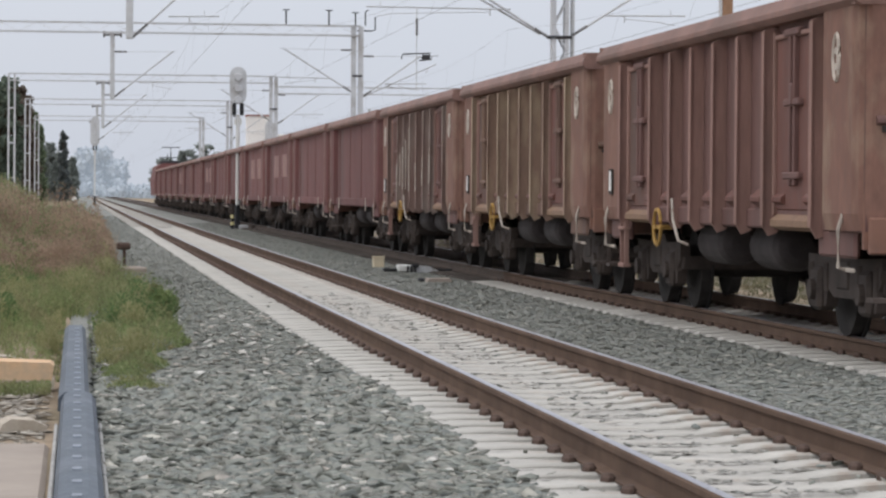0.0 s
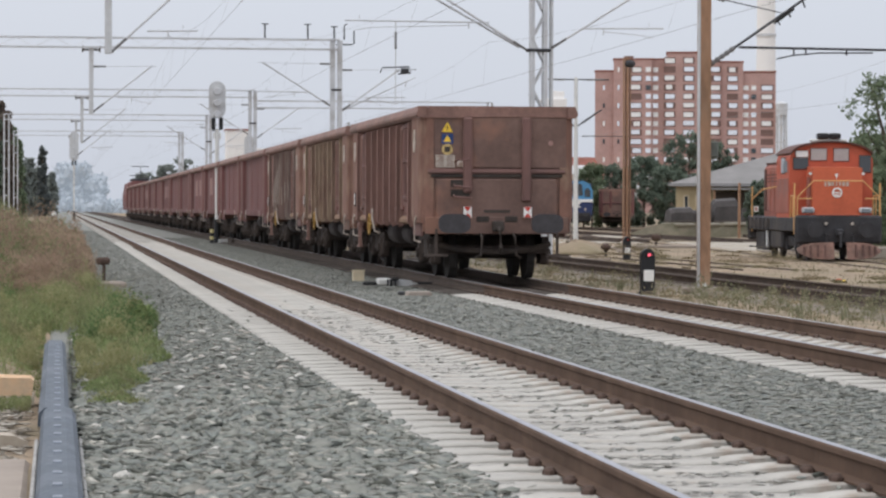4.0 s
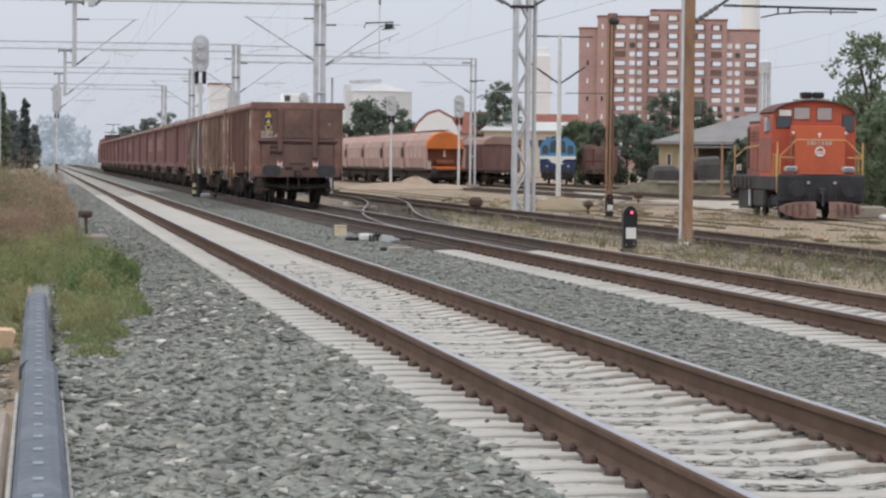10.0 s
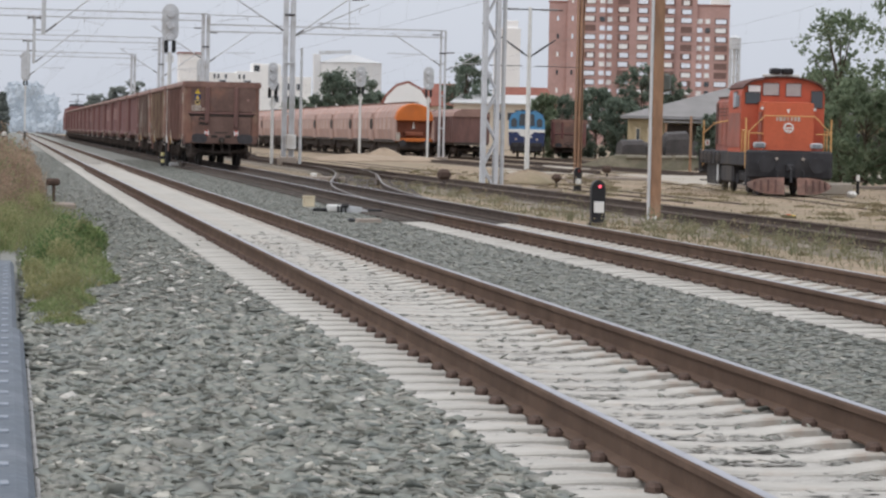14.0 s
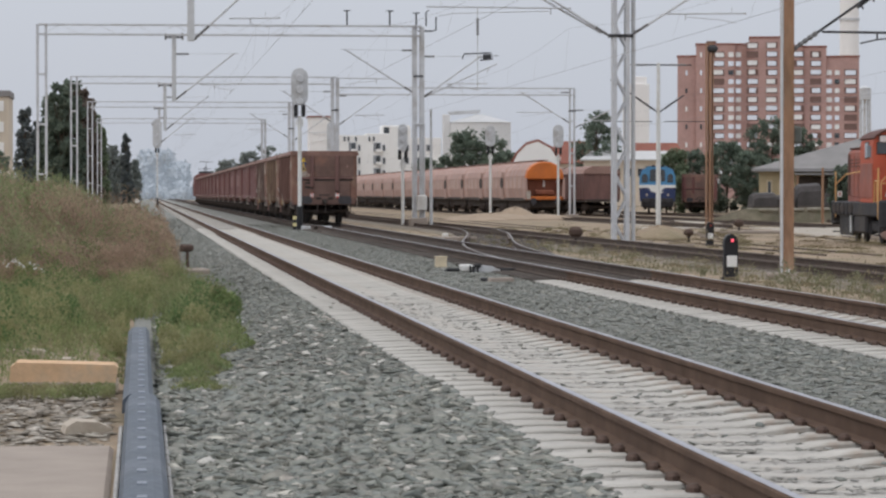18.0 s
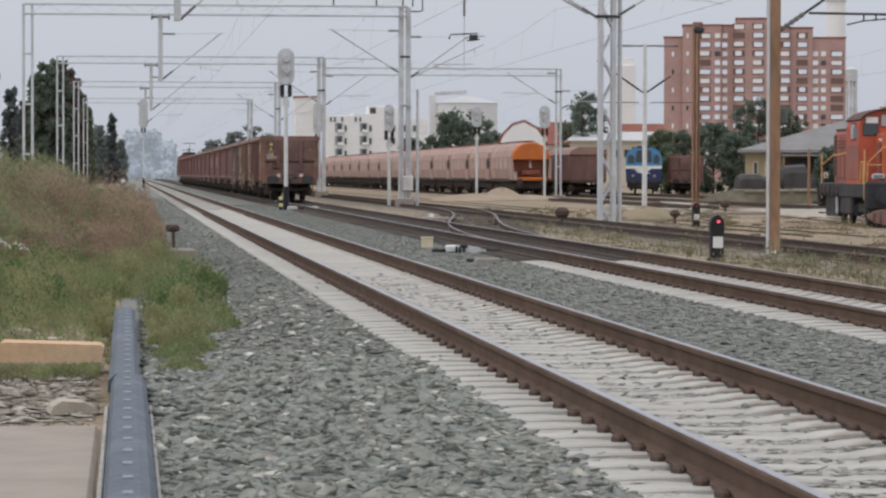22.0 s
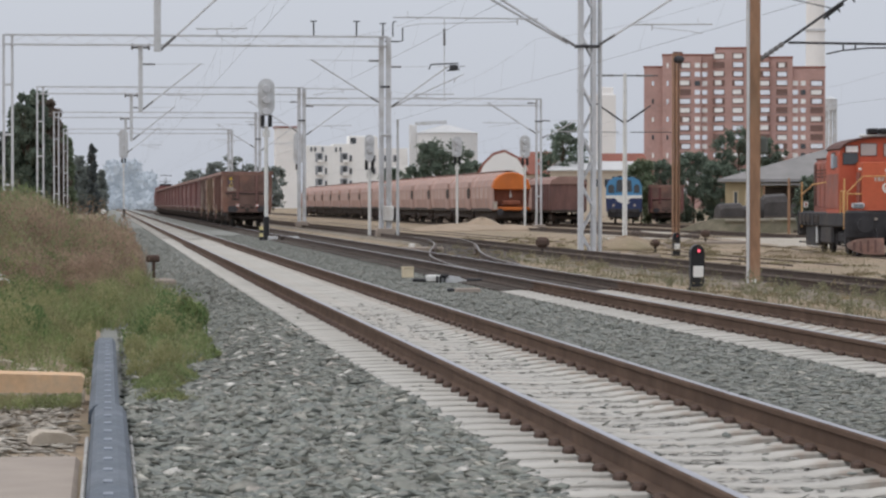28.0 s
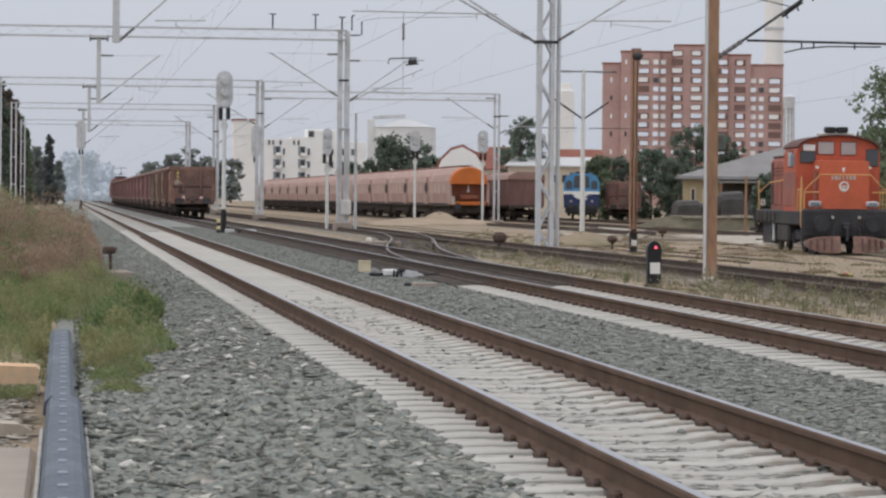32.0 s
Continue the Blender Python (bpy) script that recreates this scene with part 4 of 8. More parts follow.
def yard_pole(name, x, y, z, h, paint, label, w=0.22):
    p = thing(name, pose(x, y, z), label, "catenary mast")
    g = Mesh()
    g.box(0, 0, h / 2, w * 0.30, w * 0.9, h, 0.01)
    g.box(-w * 0.42, 0, h / 2, 0.022, w, h)
    g.box(w * 0.42, 0, h / 2, 0.022, w, h)
    part("post", g, paint, p)
    part("footing", Mesh().box(0, 0, 0.02, 0.7, 0.6, 0.12, 0.03), CONCRETE, p, "concrete footing")
    return p


BOX_GREEN = mat("grey_green_paint", (0.13, 0.14, 0.125), 0.7, var=0.2)
brown = yard_pole("catenary_mast", 12.95, 59.2, -0.15, 9.6, RUSTY_POLE, "rusty brown steel beam mast beside the yard track", 0.25)
part("pole_face", Mesh().box(0.015, -0.112, 4.8, 0.205, 0.03, 9.58), RUSTY_POLE, brown)
part("flange_plate", Mesh().box(-0.112, -0.03, 4.8, 0.024, 0.2, 9.5, 0.006), PAINT_GREY, brown, "pale galvanised strip")
g = Mesh()
g.rod((0.25, 0, 4.66), (2.15, 0, 5.98), 0.03, n=6)
g.rod((0.72, 0, 4.93), (3.9, 0, 4.9), 0.028, n=6)
g.pipe([(1.5, 0, 4.70), (1.85, 0, 4.78), (2.4, 0, 4.83), (3.5, 0, 4.84)], 0.016, 5)
for bx in (1.85, 2.1, 2.95):
    g.rod((bx, 0, 4.93), (bx, 0, 4.78), 0.018, n=6)
for bx in (1.5, 1.72, 2.02):
    g.rod((bx, 0, 4.66 + (bx - 0.25) * 0.695), (bx + 0.06, 0, 4.52 + (bx - 0.25) * 0.695), 0.018, n=6)
g.rod((1.45, 0.03, 5.42), (1.86, 0.03, 5.72), 0.03, n=6)
part("bracket", g, STEEL_DARK, brown, "dark bracket of the overhead line")
for a, b in (((0.12, 0, 4.57), (0.62, 0, 4.92)), ((0.12, 0, 6.06), (0.58, 0, 6.02)), ((0.12, 0, 5.97), (0.42, 0, 5.88))):
    g = Mesh()
    insulator(g, a, b)
    part("insulator", g, INSUL, brown)
part("guy", Mesh().rod((0.55, 0, 6.02), (2.05, 0, 5.95), 0.011, n=4), STEEL_DARK, brown)
part("guy", Mesh().rod((0.42, 0, 5.88), (1.6, 0, 5.63), 0.011, n=4), STEEL_DARK, brown)
part("switch_box", Mesh().box(0.21, 0.08, 2.86, 0.19, 0.2, 0.33, 0.03), BOX_GREEN, brown, "small grey-green box")
part("white_cap", Mesh().box(-0.05, -0.35, 0.12, 0.10, 0.1, 0.1, 0.03), WHITE, brown)

far_brown = yard_pole("catenary_mast", 22.85, 119, -0.25, 7.85, RUSTY_POLE, "rusty brown steel mast far in the yard", 0.3)
part("lamp_head", Mesh().box(0.1, -0.1, 7.6, 0.42, 0.34, 0.3, 0.1), STEEL_DARK, far_brown)

tee = thing("yard_pole", pose(24.6, 141, -0.25), "white pole with crossarms and angled brackets in the yard", "catenary mast")
part("post", Mesh().rod((0, 0, 0), (0, 0, 8.0), 0.125, 0.085, 10), MAST_WHITE, tee)
g = Mesh()
g.rod((-1.3, 0, 7.9), (1.6, 0, 7.9), 0.035, n=6)
part("crossarm", g, STEEL_DARK, tee)
for sx in (-1, 1):
    g = Mesh()
    insulator(g, (sx * 0.55, 0, 7.9), (sx * 1.35, 0, 7.9))
    part("insulator", g, INSUL, tee)
    g = Mesh()
    far = 2.3 if sx < 0 else 1.25
    g.rod((0, 0, 5.62), (sx * far, 0, 5.62 + far * 0.68), 0.04, n=6)
    insulator(g, (sx * 0.3, 0, 5.82), (sx * 0.95, 0, 6.27))
    g.rod((sx * 0.3, 0, 5.2), (sx * 2.6, 0, 5.2), 0.02, n=5)
    part("bracket", g, STEEL_DARK, tee)


board = thing("marker_board", pose(-0.17, 150, -0.03), "small white round marker on a thin post by the line", "marker")
part("post", Mesh().rod((0, 0, 0), (0, 0, 1.1), 0.025, n=6), STEEL_DARK, board)
part("disc", Mesh().rod((0, -0.03, 1.18), (0, 0.0, 1.18), 0.12, n=14), WHITE, board)

# ---- wires ----
WIRES = []


def wires():
    for cx, z in ((TRACK_1 + 0.1, 5.75), (TRACK_2, 5.75), (TRACK_3, 5.7), (29.2, 5.5)):
        w = thing("overhead_wire", pose(0, 0, 0), "thin overhead contact wire with droppers above a track", "overhead wire", "overhead wires")
        WIRES.append(w)
        g = Mesh()
        stay = [-10, 39, 101, 149.5, 210.5, 271, 332, 394, 456, 520, 640]
        pts = []
        for a, b in zip(stay, stay[1:]):
            for i in range(6):
                u = i / 6
                pts.append((cx + 0.25 * math.sin((a + u * (b - a)) / 40), a + u * (b - a), z + 1.45 - 2.9 * u * (1 - u)))
        g.pipe(pts, 0.0035, 4)
        part("messenger_wire", g, WIRE, w)
        part("contact_wire", Mesh().rod((cx, -10, z), (cx, 640, z), 0.005, n=4), WIRE, w)
        g = Mesh()
        for i in range(0, len(pts), 1):
            x, y, zz = pts[i]
            if y > 20:
                g.rod((x, y, zz), (cx, y, z), 0.0022, n=3)
        tagged(part("dropper_set", g, WIRE, w), kind="stuff")


wires()


# ---- signals ----
LAMP_RED = glow("signal_red_light", (1.0, 0.12, 0.18), 1.3)


def mast_signal(x, y, z, h, head=1.6, wide=0.72, label="tall railway signal on a white mast, seen from behind", foot=True):
    s = thing("railway_signal", pose(x, y, z), label, "railway signal", "mast signals")
    part("mast", Mesh().rod((0, 0, 0.9 if foot else 0.0), (0, 0, h - head - 0.45), 0.085, n=10), MAST_WHITE, s)
    if foot:
        part("mast_foot", Mesh().rod((0, 0, 0), (0, 0, 1.0), 0.13, 0.12, 10), BLACK, s, "black mast foot")
    g = Mesh()
    out = []
    r = wide / 2
    for i in range(9):
        a = math.pi * i / 8
        out.append((r * math.cos(a), h - r + r * math.sin(a)))
    for i in range(9):
        a = math.pi + math.pi * i / 8
        out.append((r * math.cos(a), h - head + r + r * math.sin(a)))
    g.slab(out, -0.03, 0.03)
    part("backplate", g, PAINT_GREY, s, "oval grey backplate")
    for i in range(3):
        g = Mesh()
        zc = h - r - 0.08 - i * (head - wide + 0.1) / 2
        g.rod((0, -0.03, zc), (0, -0.22, zc), 0.17, 0.15, 12)
        part("lamp_housing", g, GALV, s)
    for dx in (-1, 1):
        part("cable_box", Mesh().box(dx * 0.16, -0.05, h - head - 0.22, 0.17, 0.2, 0.52, 0.03), BLACK, s, "black box under the head")
        part("hanger", Mesh().box(dx * 0.13, -0.03, h - head - 0.75, 0.07, 0.06, 0.3, 0.02), MAST_WHITE, s)
    return s


mast_signal(6.80, 128.3, -0.02, 6.92)
mast_signal(1.85, 331, 0, 9.7, 3.2, 1.0, "tall railway signal on a slim mast far down the line")
mast_signal(24.85, 212, -0.25, 6.6, 1.5, 0.75, "grey backed railway signal beside the hopper wagons", False)
mast_signal(29.6, 211, -0.25, 6.65, 1.65, 0.75, "grey backed railway signal in front of the hopper wagons", False)
mast_signal(17.2, 270, -0.2, 8.2, 2.9, 0.85, "grey backed railway signal beyond the portal", False)
mast_signal(13.45, 153.5, -0.1, 5.2, 1.35, 0.5, "grey backed railway signal beside the portal post", False)
slim_pole = thing("yard_pole", pose(14.62, 150.5, -0.1), "slim grey pole beside the portal post", "pole")
part("shaft", Mesh().rod((0, 0, 0), (0, 0, 5.9), 0.085, 0.06, 8), PAINT_GREY, slim_pole)

stripe = thing("marker_post", pose(6.55, 127.6, -0.02), "short black and yellow striped marker post at the signal", "marker post")
for i in range(4):
    part("band", Mesh().rod((0, 0, i * 0.145), (0, 0, (i + 1) * 0.145), 0.08, n=10), YELLOW_PALE if i % 2 else BLACK, stripe)


def dwarf(x, y, z, lit, label, k=1.0):
    s = thing("shunting_signal", pose(x, y, z), label, "shunting signal", "low signals")
    h = 0.82 * k
    out = [(-0.125 * k, 0), (0.125 * k, 0), (0.135 * k, h * 0.8)]
    for i in range(1, 8):
        a = math.pi * i / 8
        out.append((0.135 * k * math.cos(a), h * 0.8 + 0.17 * k * math.sin(a)))
    out.append((-0.135 * k, h * 0.8))
    part("housing", Mesh().slab(out, -0.09, 0.09), BLACK, s, "black round-topped housing")
    part("blank_plate", Mesh().box(0.01, -0.10, h * 0.38, 0.195 * k, 0.012, 0.215 * k, 0.004), WHITE, s, "blank white plate")
    part("lamp", Mesh().rod((0.02, -0.09, h * 0.86), (0.02, -0.12, h * 0.86), 0.028 * k, n=12), LAMP_RED if lit else TAIL_RED, s, "red light")
    g = Mesh()
    g.pipe([(-0.06 + 0.02, -0.10, h * 0.83), (-0.03, -0.2, h * 0.9), (0.02, -0.21, h * 0.92), (0.07, -0.2, h * 0.9), (0.08, -0.10, h * 0.83)], 0.012, 5)
    part("hood", g, BLACK, s)
    part("foot", Mesh().box(0, 0, -0.05, 0.3 * k, 0.26, 0.14, 0.02), UNDER, s)


dwarf(11.14, 55.9, -0.07, True, "low black shunting signal showing red above a white plate")
dwarf(19.6, 102.0, -0.25, False, "low black shunting signal with a white plate in the yard", 0.95)

hung = part("section_insulator", Mesh().rod((13.55, 120, 5.69), (13.55, 120, 9.0), 0.02, n=5), PAINT_GREY, WIRES[2], "small frame with insulator rods hung in the wires")
g = Mesh()
g.pipe([(-0.62, 0, 6.95), (-0.55, 0, 7.15), (0.55, 0, 7.2), (0.62, 0, 6.95), (0.1, 0, 6.9)], 0.03, 5)
g.box(0.38, 0, 7.03, 0.34, 0.1, 0.22, 0.03)
part("frame", g, STEEL_DARK, hung, m=pose(13.55, 120, 0))
g = Mesh()
insulator(g, (0, 0, 7.9), (0, 0, 8.6))
g.rod((0, 0, 7.0), (0.85, 0, 7.1), 0.015, n=5)
part("hanging_insulator", g, INSUL, hung, m=pose(13.55, 120, 0))


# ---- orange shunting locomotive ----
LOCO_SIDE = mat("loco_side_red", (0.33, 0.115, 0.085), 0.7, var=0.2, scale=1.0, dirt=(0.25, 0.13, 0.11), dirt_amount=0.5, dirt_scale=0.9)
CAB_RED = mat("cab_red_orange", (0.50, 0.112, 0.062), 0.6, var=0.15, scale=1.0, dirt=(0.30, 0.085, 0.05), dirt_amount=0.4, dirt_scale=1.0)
LOCO_ROOF = mat("loco_roof_brown", (0.11, 0.05, 0.04), 0.7, var=0.2, scale=1.5)
LOCO_FRAME = mat("loco_frame_black", (0.040, 0.039, 0.043), 0.7, var=0.3, scale=2, dirt=(0.07, 0.06, 0.055), dirt_amount=0.4)
PLOUGH = mat("plough_faded_red", (0.26, 0.15, 0.12), 0.75, var=0.3, scale=3, dirt=(0.14, 0.10, 0.085), dirt_amount=0.5, dirt_scale=2)
GUARD_DARK = mat("guard_shadow_paint", (0.13, 0.075, 0.065), 0.8, var=0.3, scale=3)
RAILING = mat("railing_yellow", (0.62, 0.36, 0.15), 0.6, var=0.15, scale=4)
PANE = glass("window_pane", (0.20, 0.22, 0.24))
PANE_DARK = glass("window_pane_dark", (0.04, 0.045, 0.05))
# sky seen through the cab is painted into this pane grey
PANE_SKY = mat("cab_pane_sky", (0.40, 0.385, 0.375), 0.25, var=0.15, scale=0.8)
# painted sky brightness in the cab window, pale blinds in the tower
PANE_PALE = mat("sky_and_blind_pane", (0.80, 0.79, 0.78), 0.3, var=0.12, scale=0.3)


def diesel():
    """Shunting locomotive: y back along the track from its front buffer beam, z = 0 on the rail."""
    l = thing("diesel_locomotive", pose(26.24, 98.6, -0.24, 0, 0, -5.2), "orange diesel shunting locomotive with yellow handrails standing in the yard", "locomotive")
    # frame and steps
    g = Mesh()
    g.box(0, 5.9, 1.22, 2.9, 11.2, 0.5, 0.04)
    for y in (6.4, 7.4, 8.4, 9.4, 10.4, 11.4):
        g.box(-1.47, y, 1.2, 0.05, 0.08, 0.42)
    g.box(0, 0.15, 1.05, 2.95, 0.34, 0.98, 0.08)
    g.box(0, 11.5, 1.05, 2.95, 0.3, 0.9, 0.05)
    g.box(0, 5.5, 0.75, 2.6, 2.2, 0.6, 0.08)
    f = part("frame", g, LOCO_FRAME, l, "black buffer beam and frame")
    for x in (-0.875, 0.875):
        g = Mesh()
        g.rod((x, 0.0, 1.05), (x, -0.42, 1.05), 0.14, n=12)
        g.rod((x, -0.40, 1.05), (x, -0.50, 1.05), 0.27, n=18)
        part("buffer", g, LOCO_FRAME, l)
    g = Mesh()
    g.box(0, -0.1, 0.95, 0.25, 0.3, 0.25, 0.04)
    g.pipe([(0, -0.2, 0.95), (0, -0.35, 0.9), (0, -0.38, 0.45)], 0.05, 6)
    part("coupling", g, STEEL_DARK, l)
    for x in (-0.45, 0.45):
        part("brake_hose", Mesh().pipe([(x, 0, 0.9), (x, -0.2, 0.85), (x, -0.22, 0.5)], 0.03, 6), STEEL_DARK, l)
        part("beam_lamp", Mesh().rod((x, -0.02, 1.25), (x, -0.12, 1.25), 0.05, n=8), PALE, l)
    for s in (-1, 1):
        part("bogie_skirt", Mesh().slab([(-1.7, 0.42), (-1.5, 0.24), (1.5, 0.24), (1.7, 0.42), (1.7, 0.98), (-1.7, 0.98)], -0.05, 0.05, pose(s * 1.27, 8.7, 0, 0, 0, 90)), LOCO_FRAME, l)
        part("fuel_tank", Mesh().box(s * 1.16, 4.9, 0.68, 0.5, 2.6, 0.66, 0.08), LOCO_FRAME, l, "black tank under the frame")
        part("spring_box", Mesh().box(s * 1.36, 7.3, 0.70, 0.08, 0.22, 0.70, 0.03), PAINT_GREY if s < 0 else LOCO_FRAME, l, "greyish upright box on the bogie")
    # rail guard: bowed blades below the beam
    for s in (-1, 1):
        rows = []
        for i in range(7):
            a = i / 6
            x = s * (0.22 + 1.2 * a)
            y = -0.25 + 0.35 * a * a
            lo, hi = 0.05 + 0.24 * a ** 4, 0.62 - 0.20 * a ** 4
            rows.append([(x, y, hi), (x, y - 0.14, 0.37), (x, y - 0.2, lo), (x, y - 0.12, lo), (x, y - 0.06, 0.37), (x, y + 0.06, hi)])
        part("rail_guard", loft(rows), PLOUGH, l, "faded reddish rail guard")
        # shadow lines across the guard are put into these bars' darker colour
        for a in (0.25, 0.45, 0.65, 0.82):
            x = s * (0.22 + 1.2 * a)
            part("guard_flute", Mesh().bar((x, -0.40 + 0.35 * a * a, 0.54 - 0.15 * a ** 4), (x * 1.02, -0.47 + 0.35 * a * a, 0.14 + 0.18 * a ** 4), 0.07, 0.04), GUARD_DARK, l)
    # bogies
    for y in (2.6, 8.4):
        g = Mesh()
        g.box(0, y, 0.62, 2.3, 0.5, 0.3, 0.05)
        for s in (-1, 1):
            g.box(s * 1.12, y, 0.62, 0.14, 3.2, 0.38, 0.05)
            for e in (-1.05, 1.05):
                g.box(s * 1.16, y + e, 0.52, 0.2, 0.4, 0.42, 0.05)
        b = part("bogie", g, LOCO_FRAME, l)
        for e in (-1.05, 1.05):
            g = Mesh()
            for s in (-1, 1):
                g.wheel(s * 0.7, s * 0.84, y + e, 0.5, 0.5)
            g.rod((-0.7, y + e, 0.5), (0.7, y + e, 0.5), 0.09)
            part("wheelset", g, STEEL_DARK, b)
    # front hood with chamfered top edges
    rows = []
    for y in (0.5, 0.57, 1.75):
        i = 0.04 if y < 0.8 else 0
        rows.append([(-0.86 + i, y, 1.45), (0.92 - i, y, 1.45), (0.92 - i, y, 3.06), (0.90 - i, y, 3.2 - i), (-0.84 + i, y, 3.2 - i), (-0.86 + i, y, 3.06)])
    hood = part("hood", loft(rows), ORANGE, l, "orange front hood")
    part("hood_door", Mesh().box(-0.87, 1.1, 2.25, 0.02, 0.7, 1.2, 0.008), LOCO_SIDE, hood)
    # lettering as plain bars, emblem as plain strokes
    g = Mesh()
    for i, wdt in enumerate((0.06, 0.10, 0.09, 0.05, 0.06, 0.09, 0.09)):
        g.box(-0.38 + i * 0.125, 0.492, 2.60, wdt, 0.012, 0.14)
    part("lettering", g, PALE, hood, "white painted lettering")
    g = Mesh()
    ring(g, (0.02, 0.492, 2.30), 0.15, 0.03, "y", 16)
    g.box(0.02, 0.492, 2.30, 0.22, 0.012, 0.05)
    g.box(0.0, 0.492, 2.22, 0.14, 0.012, 0.05)
    part("emblem", g, WHITE, hood, "round white emblem")
    g = Mesh().slab([(-0.06, 2.93), (0.06, 2.95), (0.0, 2.76)], 0.488, 0.502)
    part("small_mark", g, WHITE, hood)
    for s in (-1, 1):
        g = Mesh()
        g.box(s * 0.98, 0.45, 1.70, 0.42, 0.25, 0.2, 0.05)
        h = part("headlight", g, PAINT_GREY, l, "square grey headlight")
        part("lens", Mesh().box(s * 0.98, 0.318, 1.70, 0.3, 0.014, 0.13, 0.004), PANE, h)
        part("marker_lamp", Mesh().rod((s * 0.9, 0.6, 2.95), (s * 0.9, 0.46, 2.95), 0.05, n=10), MAST_WHITE, l)
    # cab
    rows = []
    arch = [(1.45 * math.cos(a), 3.44 + 0.60 * math.sin(a) ** 0.8) for a in [math.pi * i / 14 for i in range(1, 14)]]
    for y in (1.65, 4.55):
        rows.append([(-1.44, y, 1.45), (1.44, y, 1.45), (1.44, y, 3.44)] + [(x * 0.985, y, z - 0.02) for x, z in arch] + [(-1.44, y, 3.44)])
    cab = part("cab", loft(rows), CAB_RED, l, "faded red-orange cab")
    rows = []
    for y, k in ((1.50, 1.0), (1.56, 1.012), (4.72, 1.012)):
        rows.append([(x * k * 1.01, y, z + 0.045 * k) for x, z in arch] + [(x * 0.99, y, z - 0.005) for x, z in arch[::-1]])
    part("cab_roof", loft(rows), LOCO_ROOF, l, "dark brown arched roof")
    for x0, x1, z0, z1, pane in ((-1.30, -0.80, 3.12, 3.50, PANE_DARK), (-1.22, -0.80, 3.53, 3.74, PANE_PALE), (-0.70, -0.16, 3.42, 3.82, PANE_SKY), (0.10, 0.60, 3.40, 3.82, PANE_SKY), (0.98, 1.36, 3.02, 3.58, PANE_DARK)):
        wdw = part("window_frame", Mesh().box((x0 + x1) / 2, 1.635, (z0 + z1) / 2, x1 - x0 + 0.05, 0.03, z1 - z0 + 0.05, 0.012), LOCO_ROOF, cab)
        part("window_pane", Mesh().box((x0 + x1) / 2, 1.617, (z0 + z1) / 2, x1 - x0, 0.014, z1 - z0, 0.006), pane, wdw)
    wdw = part("side_window_frame", Mesh().box(-1.445, 2.95, 3.25, 0.03, 0.9, 0.6, 0.01), LOCO_ROOF, cab)
    part("window_pane", Mesh().box(-1.462, 2.95, 3.25, 0.014, 0.8, 0.5, 0.004), PANE, wdw)
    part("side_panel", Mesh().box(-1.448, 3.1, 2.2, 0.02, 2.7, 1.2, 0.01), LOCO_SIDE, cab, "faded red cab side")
    part("mirror", Mesh().box(-1.56, 1.75, 3.2, 0.14, 0.03, 0.4, 0.01), PANE, cab)
    for x in (-0.30, 0.11):
        g = Mesh().box(x, 1.62, 4.25, 0.38, 0.45, 0.20, 0.04)
        part("roof_lamp", g, BLACK, l, "black roof lamp box")
    part("roof_base", Mesh().box(-0.08, 1.78, 4.10, 1.25, 0.5, 0.10, 0.03), MAST_WHITE, l)
    # rear hood
    rows = []
    for y in (4.55, 10.5):
        rows.append([(-1.0, y, 1.45), (1.0, y, 1.45), (1.0, y, 3.25), (0.88, y, 3.4), (-0.88, y, 3.4), (-1.0, y, 3.25)])
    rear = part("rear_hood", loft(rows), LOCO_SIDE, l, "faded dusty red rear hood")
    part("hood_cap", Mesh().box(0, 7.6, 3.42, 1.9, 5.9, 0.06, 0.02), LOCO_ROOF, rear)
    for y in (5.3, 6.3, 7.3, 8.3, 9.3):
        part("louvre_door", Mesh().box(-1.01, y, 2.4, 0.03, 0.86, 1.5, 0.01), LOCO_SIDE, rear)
        for z in (2.75, 2.87, 2.99):
            part("louvre", Mesh().box(-1.03, y, z, 0.02, 0.6, 0.05, 0.008), LOCO_ROOF, rear)
    part("vent_grille", Mesh().box(-1.02, 10.15, 2.45, 0.03, 0.5, 1.5, 0.01), LOCO_ROOF, rear, "dark vertical grille")
    # cut-outs in the frame's side
    for y in (6.9, 8.9, 10.5):
        part("frame_recess", Mesh().box(-1.455, y, 1.22, 0.04, 1.5, 0.28, 0.02), UNDER, f)
    part("sand_box", Mesh().box(-1.2, 7.9, 0.85, 0.4, 0.5, 0.5, 0.05), LOCO_FRAME, f)
    # handrails
    g = Mesh()
    g.pipe([(-1.40, 0.12, 0.95), (-1.40, 0.12, 2.15), (-0.85, 0.14, 2.70), (0.85, 0.14, 2.70), (1.40, 0.12, 2.15), (1.40, 0.12, 0.95)], 0.024, 6)
    part("front_handrail", g, RAILING, l, "yellow front handrail")
    for s in (-1, 1):
        g = Mesh()
        g.rod((s * 1.40, 0.12, 2.1), (s * 0.9, 0.12, 2.1), 0.024, n=6)
        part("grab_rail", g, RAILING, l)
        part("grab_rail", Mesh().rod((s * 1.46, 0.35, 0.9), (s * 1.46, 0.35, 2.62), 0.03, n=6), RAILING, l)
        part("grab_rail", Mesh().rod((s * 0.44, 0.12, 1.2), (s * 0.44, 0.12, 1.56), 0.02, n=6), RAILING, l)
        g = Mesh()
        g.pipe([(s * 1.42, 0.4, 2.2), (s * 1.42, 1.4, 2.2), (s * 1.42, 1.5, 1.4)], 0.028, 6)
        g.rod((s * 1.42, 0.9, 1.34), (s * 1.42, 0.9, 2.2), 0.024, n=6)
